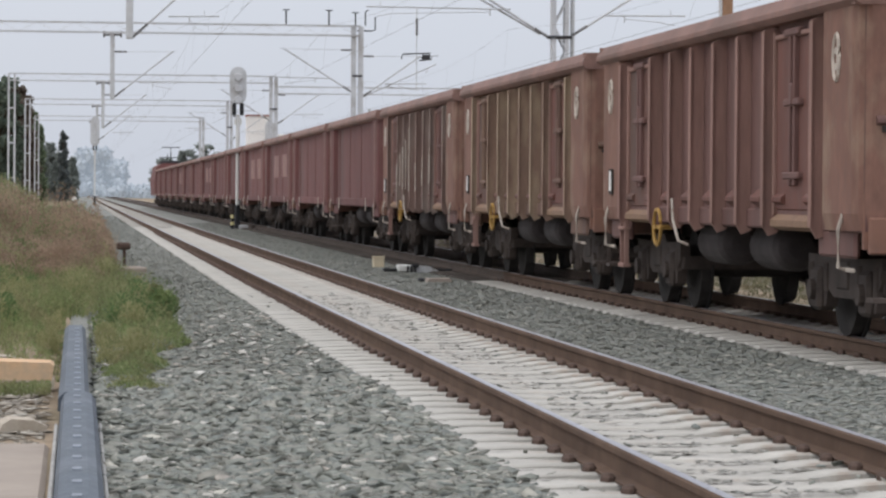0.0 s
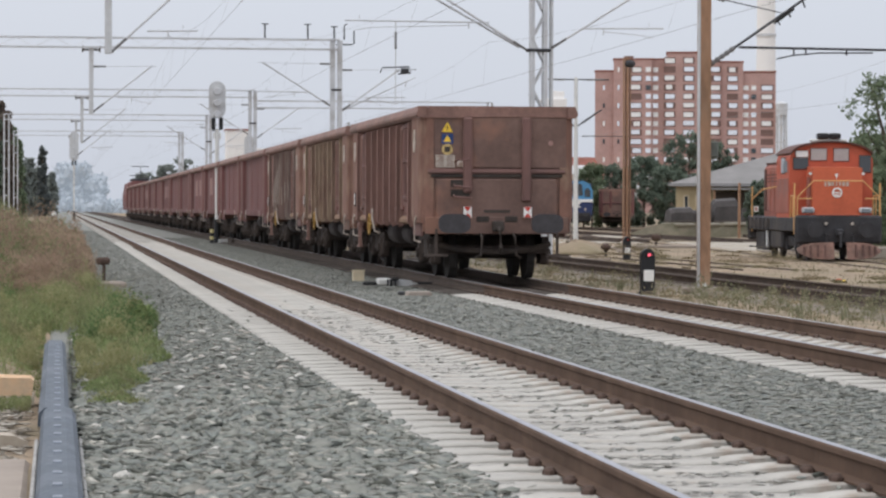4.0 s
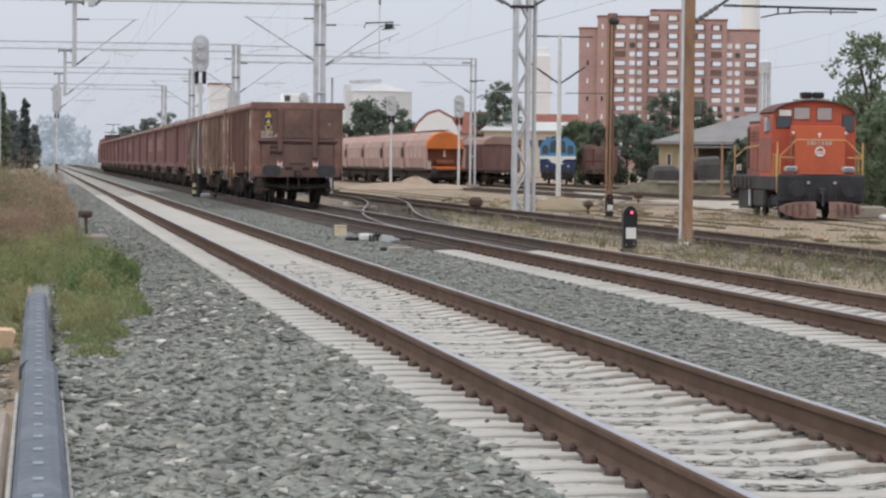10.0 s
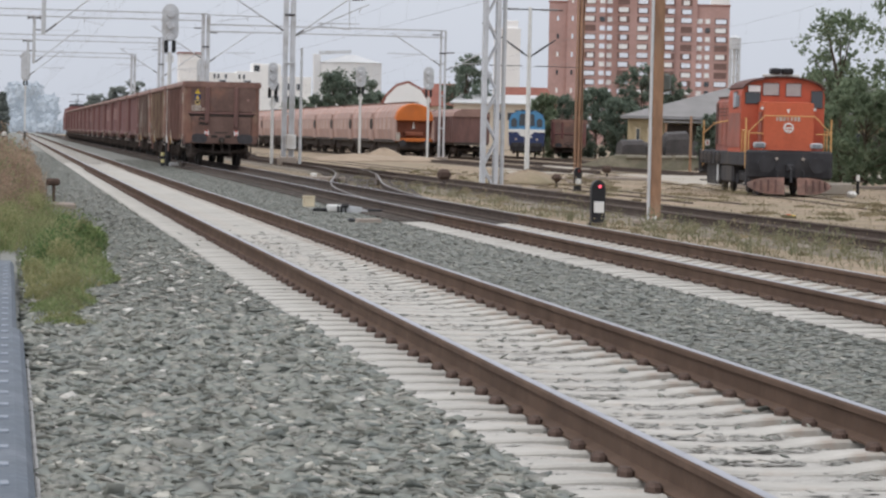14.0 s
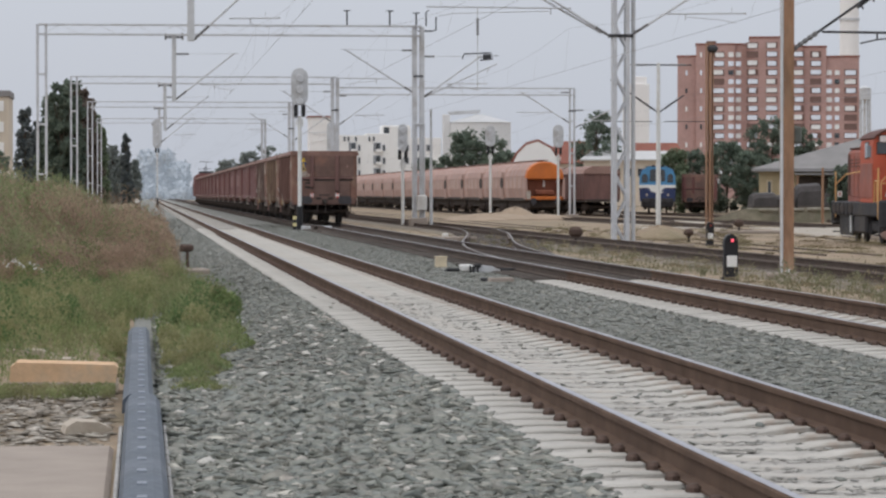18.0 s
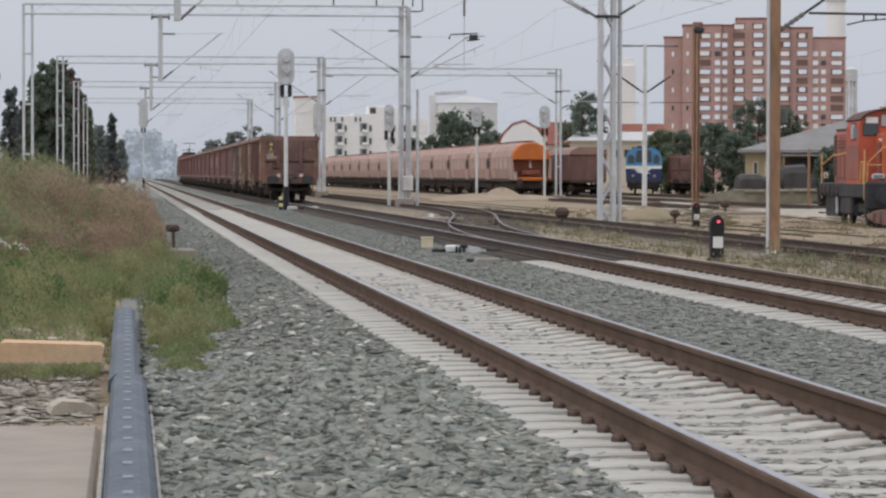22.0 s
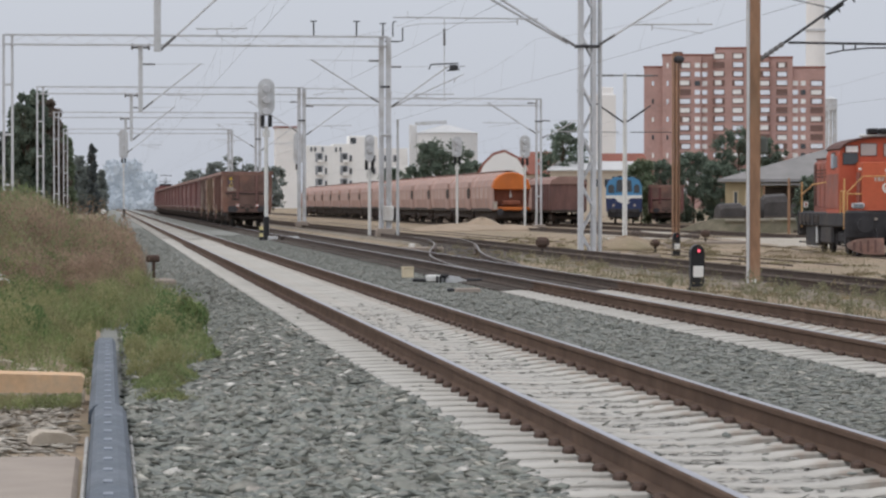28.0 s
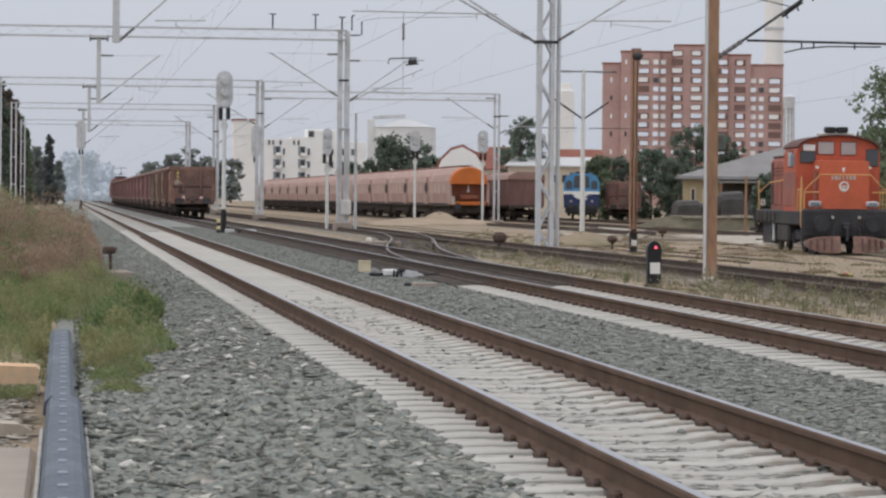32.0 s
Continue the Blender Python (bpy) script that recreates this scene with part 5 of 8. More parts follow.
        part("side_handrail", g, RAILING, l)
        g = Mesh()
        g.rod((s * 1.42, 10.8, 0.9), (s * 1.42, 10.8, 2.58), 0.03, n=6)
        g.pipe([(s * 1.42, 10.78, 2.10), (s * 1.40, 8.2, 2.46), (s * 1.02, 7.0, 2.56)], 0.028, 6)
        part("side_handrail", g, RAILING, l)
        for z in (0.35, 0.7):
            for y in (0.55, 10.6):
                part("step", Mesh().box(s * 1.38, y, z, 0.3, 0.5, 0.05, 0.01), LOCO_FRAME, l)
    part("blank_plate", Mesh().box(-1.30, 10.6, 1.74, 0.17, 0.02, 0.22, 0.004), WHITE, l, "small white plate with a red mark")
    part("plate_mark", Mesh().box(-1.30, 10.587, 1.74, 0.05, 0.008, 0.12), CAB_RED, l)
    part("floor_beam", Mesh().box(0, 0.0, 1.56, 1.5, 0.05, 0.04, 0.01), ORANGE, l)


diesel()

# ---- hopper wagons ----
HOPPER_BAND = mat("hopper_band", (0.46, 0.235, 0.17), 0.7, var=0.2, scale=1.0)
HOPPER_PALER = mat("hopper_paler", (0.47, 0.35, 0.31), 0.8, var=0.2, scale=1.2, dirt=(0.40, 0.27, 0.22), dirt_amount=0.5, dirt_scale=0.8)
HOPPER_ROOF = mat("hopper_roof", (0.30, 0.19, 0.16), 0.8, var=0.15, scale=0.8, dirt=(0.2, 0.13, 0.11), dirt_amount=0.4)
HOPPER_END = mat("hopper_end_orange", (0.60, 0.17, 0.04), 0.6, var=0.15, scale=0.9, dirt=(0.45, 0.14, 0.05), dirt_amount=0.4)
HOPPER_IN = mat("hopper_chute_red", (0.24, 0.085, 0.05), 0.7, var=0.2, scale=2)


def hopper_ring(y, k=1.0, low=0.0):
    pts = [(-1.35, 1.25), (-1.45, 2.0), (-1.44, 2.9), (-1.28, 3.35), (-0.95, 3.72), (-0.5, 3.92), (0, 3.98), (0.5, 3.92), (0.95, 3.72), (1.28, 3.35), (1.44, 2.9), (1.45, 2.0), (1.35, 1.25)]
    return [(x * k, y, max(z, 1.25 + low) if z < 3 else 1.25 + low + (z - 1.25 - low) * k) for x, z in pts]


def hopper(end=None, tail=True):
    end = end or HOPPER
    h = thing("hopper_wagon", pose(0, 0, 0), "dusty pink-beige covered hopper wagon with a domed roof", "freight wagon", "parked hopper wagons")
    rows = [hopper_ring(y, k) for y, k in ((-6.1, 0.985), (-5.9, 1.0), (5.9, 1.0), (6.1, 0.985))]
    part("body", loft(rows), HOPPER, h)
    for y in (-4.6, -2.1, 0.4, 2.9, 5.4):
        part("rib", loft([hopper_ring(y - 0.05, 1.006), hopper_ring(y + 0.05, 1.006)]), HOPPER_BAND, h)
    # sheets between the ribs, paler than the rest of the side
    for y in (-3.35, -0.85, 1.65, 4.15):
        part("dusty_sheet", Mesh().box(-1.452, y, 2.42, 0.012, 1.7, 0.8, 0.004), HOPPER_PALER, h)
    part("roof_walk", Mesh().box(0, 0, 4.03, 0.7, 12.4, 0.06, 0.01), HOPPER_ROOF, h)
    for e in (-1, 1):
        # hooded end: a sloping dome over an open chute
        rows = []
        for y, k, cut in ((6.1, 0.985, 2.62), (6.5, 0.98, 2.64), (6.8, 0.97, 2.68), (6.86, 0.95, 2.70)):
            pts = [(-1.44, cut), (-1.40, 2.95), (-1.28, 3.35), (-0.95, 3.72), (-0.5, 3.92), (0, 3.98), (0.5, 3.92), (0.95, 3.72), (1.28, 3.35), (1.40, 2.95), (1.44, cut)]
            rows.append([(x * k, e * y, z if z < 3.1 else 1.25 + (z - 1.25) * k) for x, z in pts])
        part("end_hood", loft(rows), end if e < 0 else HOPPER, h, "hooded sloping wagon end")
        part("chute", Mesh().slab([(-1.2, 1.3), (1.2, 1.3), (1.38, 2.75), (-1.38, 2.75)], e * 6.12, e * 6.2), HOPPER_IN if end == HOPPER_END else UNDER, h, "dark slanted end wall")
        for s in (-1, 1):
            ov = [(e * (7.15 + 0.95 * math.cos(a)), 2.42 + 0.42 * math.sin(a)) for a in [6.2832 * i / 14 for i in range(14)]]
            # no recess is cut: a dark disc on the side paints its shade
            if e > 0:
                g = Mesh()
                g.add([(s * 1.475, y_, z_) for y_, z_ in ov] + [(s * 1.40, y_, z_) for y_, z_ in ov], [tuple(range(14)), tuple(range(14, 28))] + [(i, (i + 1) % 14, 14 + (i + 1) % 14, 14 + i) for i in range(14)])
                part("end_opening", g, UNDER, h, "dark oval disc for the shade in the end recess")
                part("gap_sheet", Mesh().box(s * 1.42, 7.1, 2.3, 0.06, 0.7, 2.0, 0.02), HOPPER, h)
            part("end_panel", Mesh().slab([(s * 1.22, 1.2), (s * 1.45, 1.2), (s * 1.45, 2.75), (s * 1.34, 2.75)], e * 6.1, e * 6.9), HOPPER, h)
        part("end_bench", Mesh().box(0, e * 6.55, 1.70, 1.35, 0.5, 0.34, 0.08), HOPPER_IN if end == HOPPER_END else UNDER, h)
        part("end_sill", Mesh().box(0, e * 6.75, 1.28, 2.8, 0.3, 0.25, 0.04), end, h)
        part("end_plate", Mesh().slab([(-0.1, 2.1), (0.1, 2.1), (0.03, 2.6), (-0.03, 2.6)], e * 6.24, e * 6.26), WHITE, h)
        for x in (-0.875, 0.875):
            g = Mesh()
            g.rod((x, e * 6.85, 1.05), (x, e * 7.1, 1.05), 0.11, n=10)
            g.rod((x, e * 7.08, 1.05), (x, e * 7.15, 1.05), 0.24, n=14)
            part("buffer", g, BUFFER, h)
        part("blank_plate", Mesh().box(-1.2, e * 6.91, 1.5, 0.28, 0.02, 0.6), PALE, h)
    part("sill", Mesh().box(0, 0, 1.18, 2.8, 13.4, 0.24, 0.03), UNDER, h)
    g = Mesh()
    for y in (-2, 0, 2):
        g.slab([(-1.2, 1.1), (-0.5, 0.5), (0.5, 0.5), (1.2, 1.1)], y - 0.8, y + 0.8)
    part("discharge_chute", g, UNDER, h)
    # dark block added to fill the shade below the wagon body
    part("underframe", Mesh().box(0, 0, 0.82, 2.1, 13.0, 0.5, 0.05), UNDER, h)
    bogie(h, -4.6)
    bogie(h, 4.6)
    return h


first_hop = hopper(HOPPER_END)
first_hop.matrix_basis = pose(29.1, 214 + 7.15, -0.10)
tagged(first_hop, "dusty pink-beige covered hopper wagon with a bright orange end")
hop = hopper()
hop.matrix_basis = pose(29.1, 214 + 7.15 + 14.3, -0.10)
for i in range(2, 15):
    copy_thing(hop, pose(29.1, 214 + 7.15 + i * 14.3, -0.10))

# brown covered wagon, blue locomotive and red wagon further back
w2 = thing("covered_wagon", pose(35.6, 236, -0.1), "rust-brown covered goods wagon with a pale rounded roof", "freight wagon")
part("body", Mesh().box(0, 0, 2.15, 2.9, 13.0, 2.1, 0.06), WAGON, w2)
rows = [[(-1.5, y, 3.15), (1.5, y, 3.15), (1.3, y, 3.5), (0.7, y, 3.75), (-0.7, y, 3.75), (-1.3, y, 3.5)] for y in (-6.6, 6.6)]
part("roof", loft(rows), HOPPER_ROOF, w2, "dusty pale roof")
for y in [-5.5 + i * 1.22 for i in range(10)]:
    part("rib", Mesh().box(-1.48, y, 2.15, 0.08, 0.08, 2.0, 0.01), WAGON, w2)
part("sill", Mesh().box(0, 0, 1.05, 2.7, 13.4, 0.2, 0.02), UNDER, w2)
bogie(w2, -4.5)
bogie(w2, 4.5)
copy_thing(w2, pose(35.6, 251, -0.1))
copy_thing(w2, pose(39.6, 268, -0.1))

BLUE = mat("loco_blue", (0.035, 0.05, 0.125), 0.5, var=0.15, scale=1)
SKY_BLUE = mat("loco_light_blue", (0.085, 0.25, 0.44), 0.5, var=0.12, scale=1)


def blue_loco():
    l = thing("electric_locomotive", pose(42.5, 244, -0.1, 0, 0, -10), "dark blue locomotive with a thin white stripe and light blue cab", "locomotive")
    rows = []
    for y, top in ((0.0, 2.1), (0.2, 2.2), (0.9, 3.75), (15, 3.75)):
        rows.append([(-1.45, y, 0.95), (1.45, y, 0.95), (1.5, y, min(2.1, top)), (1.35, y, top - 0.15), (0.9, y, top), (-0.9, y, top), (-1.35, y, top - 0.15), (-1.5, y, min(2.1, top))])
    part("body", loft(rows), BLUE, l)
    part("stripe", Mesh().slab([(-1.5, 2.08), (1.5, 2.08), (1.5, 2.32), (-1.5, 2.32)], -0.06, 0.2), WHITE, l, "white front stripe")
    part("whisker", Mesh().slab([(-0.75, 2.09), (-0.5, 1.78), (0.1, 1.62), (0.55, 1.68), (0.30, 1.82), (0.62, 2.09)], -0.05, 0.1), WHITE, l, "white curved emblem")
    cab = part("cab_front", Mesh().slab([(-1.5, 2.3), (1.5, 2.3), (1.47, 3.1), (1.25, 3.55), (0.75, 3.85), (-0.75, 3.85), (-1.25, 3.55), (-1.47, 3.1)], 0.16, 0.8), SKY_BLUE, l, "light blue cab front")
    part("windscreen", Mesh().slab([(-0.66, 2.62), (0.66, 2.62), (0.60, 3.5), (0.45, 3.62), (-0.45, 3.62), (-0.60, 3.5)], 0.11, 0.15), PANE_DARK, cab, "dark windscreen")
    for x in (-1.05, 1.05):
        part("side_window", Mesh().slab([(x - 0.24, 2.52), (x + 0.24, 2.52), (x + 0.24, 3.05), (x + 0.1, 3.22), (x - 0.1, 3.22), (x - 0.24, 3.05)], 0.11, 0.15), PANE_DARK, cab)
    for x in (-0.36, 0.36):
        part("roof_lamp", Mesh().box(x, 0.3, 3.86, 0.36, 0.3, 0.2, 0.04), BLACK, l)
    part("cab_roof", Mesh().box(0, 3.0, 3.82, 2.0, 5.0, 0.12, 0.04), LOCO_FRAME, l)
    for x in (-0.875, 0.875):
        part("buffer", Mesh().rod((x, 0, 1.05), (x, -0.5, 1.05), 0.2, n=12), BUFFER, l)
        part("headlight", Mesh().rod((x, -0.02, 1.50), (x, -0.08, 1.50), 0.10, n=10), PALE, l)
    part("lower_beam", Mesh().box(0, 0.1, 0.75, 2.7, 0.3, 0.5, 0.05), LOCO_FRAME, l)
    part("buffer_beam", Mesh().box(0, -0.04, 1.05, 2.6, 0.1, 0.34, 0.03), LOCO_FRAME, l)
    bogie(l, 3.0)
    bogie(l, 12.0)


blue_loco()
w3 = copy_thing(TRAIN[7][0], pose(49.0, 260, -0.1, 0, 0, -10))
tagged(w3, "dull red open freight wagon standing in the yard", "freight wagon", "parked open wagons")
copy_thing(w3, pose(51.45, 273.8, -0.1, 0, 0, -10))

# locomotive at the head of the train
def lead_loco():
    l = thing("electric_locomotive", pose(0, 0, 0), "red electric locomotive with raised pantograph heading the freight train", "locomotive")
    rows = []
    for y, k in ((-7.6, 0.9), (-7.2, 1.0), (7.2, 1.0), (7.6, 0.9)):
        rows.append([(-1.45 * k, y, 1.0), (1.45 * k, y, 1.0), (1.5 * k, y, 2.4), (1.3 * k, y, 3.6), (0.8 * k, y, 3.85), (-0.8 * k, y, 3.85), (-1.3 * k, y, 3.6), (-1.5 * k, y, 2.4)])
    part("body", loft(rows), WAGON_RED, l)
    for y in (-5.0, 5.0):
        g = Mesh()
        g.box(0, y, 4.0, 1.6, 1.8, 0.12)
        g.pipe([(0, y + 0.8, 4.05), (0, y - 0.9, 4.75), (0, y + 0.1, 5.3 if y < 0 else 4.5)], 0.05, 5)
        g.rod((-0.8, y + 0.1, 5.3 if y < 0 else 4.5), (0.8, y + 0.1, 5.3 if y < 0 else 4.5), 0.04, n=5)
        part("pantograph", g, STEEL_DARK, l)
    part("roof_box", Mesh().box(0, 0, 4.0, 1.6, 5, 0.3, 0.05), STEEL_DARK, l)
    for x in (-0.6, 0.6):
        part("window_pane", Mesh().box(x, -7.35, 2.95, 0.9, 0.5, 0.55, 0.03), PANE_DARK, l)
    bogie(l, -4.2)
    bogie(l, 4.2)
    TRAIN.append((l, 17 * WAGON_LONG + 8.6))


lead_loco()

# ---- yard tracks, points and lineside pieces ----
def plain_track(centre, y0, y1, z, name="yard_track", at=None):
    t = thing(name, at or pose(centre, 0, z), "old rusty yard rails half sunk in dry earth", "railway track", kind="structure")
    for s in (-1, 1):
        part("rail", rail_mesh([(s * 0.7535, y0), (s * 0.7535, y1)], 0.008), RAIL_OLD, t)
    g, rng = Mesh(), random.Random(int(centre))
    y = y0
    while y < y1:
        y += 0.65
        g.box(rng.uniform(-0.05, 0.05), y, -0.075, 2.5, 0.24, 0.16)
    tagged(part("sunken_sleepers", g, TIMBER, t), kind="stuff")


RAIL_OLD = mat("old_rail", (0.085, 0.062, 0.05), 0.8, var=0.25, scale=2)
WORN_OLD = mat("dull_rail_head", (0.24, 0.225, 0.215), 0.5, metal=0.5, var=0.2, scale=2)
YARD_BED = mat("earthy_yard_ballast", (0.215, 0.18, 0.14), 0.95, var=0.3, scale=3, fine=18, bump=0.6, depth=0.04, dirt=(0.15, 0.14, 0.10), dirt_amount=0.45, dirt_scale=0.7)
yard_bed = Mesh().slab([(-2.3, -0.36), (2.3, -0.36), (1.5, -0.128), (-1.5, -0.128)], -38, 420, pose(TRACK_3, 0, 0))
tagged(part("yard_ballast", yard_bed, YARD_BED), "earthy old ballast round the yard track", "ballast", kind="structure")
plain_track(TRACK_3, -38, 420, -0.13)
plain_track(20.5, 85, 420, -0.42)
plain_track(26.2, -40, 130, -0.40, at=pose(26.24, 98.6, -0.42, 0, 0, -5.2))
plain_track(29.25, 150, 600, -0.28)
plain_track(35.6, 150, 400, -0.28)
plain_track(42.9, 130, 400, -0.28)


def crossover():
    """Points: a curved pair of rails from the second track over to the third."""
    t = thing("points", pose(0, 0, 0), "curved rails of a crossover between two tracks on dark timbers", "railway points", kind="structure")
    y0, y1 = 58.0, 136.0

    def mid(u):
        return TRACK_2 + (TRACK_3 - TRACK_2) * (u * u * (3 - 2 * u))

    for s in (-1, 1):
        line = [(mid(i / 30) + s * 0.7535, y0 + (y1 - y0) * i / 30) for i in range(31)]
        rows = rail_mesh(line, 0.0)
        rows.v = [(x, y, z + 0.004 - 0.13 * min(1, max(0, (y - 70) / 45))) for x, y, z in rows.v]
        part("curved_rail", rows, RAIL_OLD, t)
        rows = worn_strip(line, 0.0, 0.045)
        rows.v = [(x, y, z + 0.006 - 0.13 * min(1, max(0, (y - 70) / 45))) for x, y, z in rows.v]
        part("running_surface", rows, WORN_OLD, t)
        # check rails
        line = [(mid(u) + s * 0.66, y0 + (y1 - y0) * u) for u in [0.42 + 0.02 * i for i in range(9)]]
        part("check_rail", rail_mesh(line, -0.03), RAIL_OLD, t)
    for y in [y0 + 0.6 * i for i in range(130)]:
        u = (y - y0) / (y1 - y0)
        part("timber_sleeper", TIMBER_DATA, None, t, m=pose(mid(u) + 0.4 * math.sin(3.14 * u), y, -0.01 - 0.12 * u))


TIMBER_DATA = timber_data()
crossover()

motor = thing("point_motor", pose(6.35, 58.9, -0.03), "pale grey point motor with black rods beside the track", "point machine")
part("case", Mesh().box(0.06, 0, 0.08, 0.24, 0.4, 0.14, 0.025), MAST_WHITE, motor)
part("cover", Mesh().slab([(0.20, 0.0), (0.64, 0.0), (0.60, 0.11), (0.40, 0.13), (0.20, 0.14)], -0.18, 0.18), PAINT_GREY, motor)
part("cover_nose", Mesh().slab([(0.645, 0.0), (0.76, 0.0), (0.73, 0.05), (0.645, 0.08)], -0.10, 0.10), PAINT_GREY, motor)
part("rod", Mesh().box(-0.20, 0, 0.045, 0.28, 0.14, 0.065, 0.02), BLACK, motor, "black rod box")
part("latch", Mesh().box(0.28, -0.22, 0.135, 0.15, 0.06, 0.07, 0.025), BLACK, motor)
for x in (0.13, 0.20, 0.28):
    part("latch_arm", Mesh().box(x, -0.225, 0.06, 0.035, 0.05, 0.15, 0.01), BLACK, motor)
part("drive_rod", Mesh().rod((0.76, 0.05, 0.05), (1.9, 0.05, 0.05), 0.025), STEEL_DARK, motor)
slab = thing("cable_cover", pose(6.34, 52.5, -0.04), "flat grey concrete cable cover on the gravel", "cable cover")
part("plate", Mesh().slab([(-0.22, 0.0), (0.22, 0.0), (0.20, 0.075), (-0.19, 0.07)], -0.25, 0.3), CONCRETE, slab)
part("clamp", Mesh().box(-0.31, -0.1, 0.05, 0.12, 0.2, 0.06, 0.02), STEEL_DARK, slab, "dark steel clamp")
CREAM = mat("cream_box_paint", (0.66, 0.56, 0.40), 0.7, var=0.12, scale=4)
ybox = thing("junction_box", pose(6.3, 62.7, -0.03), "small cream junction box standing on the gravel", "junction box")
part("case", Mesh().box(0, 0, 0.1, 0.24, 0.2, 0.22, 0.02), CREAM, ybox)
part("lid", Mesh().box(0, 0, 0.22, 0.26, 0.22, 0.03, 0.008), CREAM, ybox)
for bx, by, bz, k in ((14.7, 100.5, -0.25, 1.3), (19.6, 106, -0.25, 1.0), (26.9, 133, -0.25, 1.2)):
    box = thing("trackside_box", pose(bx, by, bz), "dark rusty trackside box on a short leg", "trackside box", "trackside boxes")
    part("case", Mesh().box(0, 0, 0.36 * k, 0.36 * k, 0.3, 0.28 * k, 0.11), CLIP, box)
    part("leg", Mesh().box(0, 0, 0.1, 0.09, 0.09, 0.3, 0.01), UNDER, box)
box = thing("junction_box", pose(10.5, 103, -0.1), "small white junction box near the points", "junction box")
part("case", Mesh().box(0, 0, 0.12, 0.2, 0.2, 0.24, 0.03), WHITE, box)
flag = thing("track_marker", pose(18.8, 70.4, -0.27), "small orange and yellow marker lying in the yard", "marker")
part("board", Mesh().box(0, 0, 0.04, 0.22, 0.15, 0.06, 0.02), YELLOW, flag)
part("clamp", Mesh().box(-0.06, 0, 0.07, 0.10, 0.1, 0.05, 0.01), ORANGE, flag)
wst = thing("white_stone", pose(28.9, 100.2, -0.28), "white painted stone in the yard", "stone")
part("stone", Mesh().box(0, 0, 0.1, 0.34, 0.3, 0.22, 0.08), WHITE, wst)
wp = thing("marker_post", pose(30.8, 106, -0.28), "short black and white marker post in the yard", "marker post")
part("post", Mesh().rod((0, 0, 0), (0, 0, 0.5), 0.06, n=8), BLACK, wp)
part("white_band", Mesh().rod((0, 0, 0.5), (0, 0, 0.72), 0.065, n=8), WHITE, wp)
near_sig = [(7.05, 128.0), (7.5, 126.5), (7.9, 127)]
for bx, by in near_sig:
    box = thing("cable_box", pose(bx, by, -0.03), "low cable box at the foot of the signal", "cable box", "cable boxes")
    part("case", Mesh().box(0, 0, 0.08, 0.4, 0.5, 0.18, 0.03), UNDER if bx == 7.5 else PAINT_GREY, box)
stump = thing("marker_stake", pose(0.98, 63.2, -0.05), "rusty iron stake with a small cap beside the ballast", "marker stake")
part("stake", Mesh().rod((0, 0, 0), (0, 0, 0.42), 0.035, n=8), CLIP, stump)
part("cap", Mesh().box(-0.02, 0, 0.43, 0.30, 0.16, 0.15, 0.04), CLIP, stump)
for bx, by, sx in ((1.05, 58, 0.45), (14.9, 99, 1.6), (17.4, 99, 2.0), (10.6, 101, 1.4), (21, 128, 3.0), (23, 126, 2.2), (27, 132, 4.0), (31, 118, 3.5), (35, 120, 3.0)):
    s_ = thing("concrete_slab", pose(bx, by, lie(bx) + 0.0, 0, 0, 8), "worn pale concrete slab lying on the ground", "concrete slab", "concrete slabs")
    part("slab", Mesh().box(0, 0, 0.03, sx, 0.9, 0.16, 0.03), CONCRETE, s_)

# steel edging beam, path and kerb below the camera
EDGE_STEEL = mat("edging_plastic", (0.086, 0.104, 0.128), 0.6, var=0.12, scale=2, fine=14, bump=0.1, dirt=(0.16, 0.175, 0.20), dirt_amount=0.35)
OILY = mat("oily_ballast", (0.085, 0.078, 0.072), 0.9, var=0.4, scale=5, fine=22, bump=0.9, depth=0.04, dirt=(0.15, 0.145, 0.135), dirt_amount=0.35, dirt_scale=0.8)
oil = Mesh().slab([(-1.28, -0.2), (1.95, -0.2), (1.7, -0.036), (-1.15, -0.036)], 54.5, 135, pose(TRACK_2, 0, 0))
tagged(part("oily_ballast", oil, OILY), "dark oil-stained ballast round the points", "ballast", kind="structure")
SAND = mat("heaped_sand", (0.33, 0.255, 0.185), 0.95, var=0.12, scale=1.5, fine=20, bump=0.4)
for hx, hy, hr, hh in ((25.9, 206, 1.7, 0.85), (24.4, 204, 3.6, 0.45), (27.2, 203, 2.6, 0.4), (22.0, 196, 2.4, 0.3), (19.9, 114, 1.5, 0.55), (17.9, 116, 1.4, 0.3)):
    heap = thing("sand_mound", pose(hx, hy, -0.3), "low beige heap of sandy earth in the yard", "sand mound", "sand mounds")
    rows = []
    for j in range(6):
        u = j / 5
        rows.append([(hr * (1 - u) * (1 + 0.18 * math.sin(3 * a + hx)) * math.cos(a) + 0.01, 1.4 * hr * (1 - u) * math.sin(a), hh * math.sin(1.57 * u) * (1 + 0.10 * math.sin(4 * a + hy)) + 0.02 * math.sin(5 * a)) for a in [6.2832 * i / 18 for i in range(18)]])
    part("mound", loft(rows), SAND if hy > 150 else DIRT, heap, smooth=True)
PALE_PAVING = mat("pale_yard_paving", (0.40, 0.36, 0.305), 0.95, var=0.12, scale=0.6, fine=8, bump=0.2, dirt=(0.30, 0.25, 0.19), dirt_amount=0.5, dirt_scale=0.35)
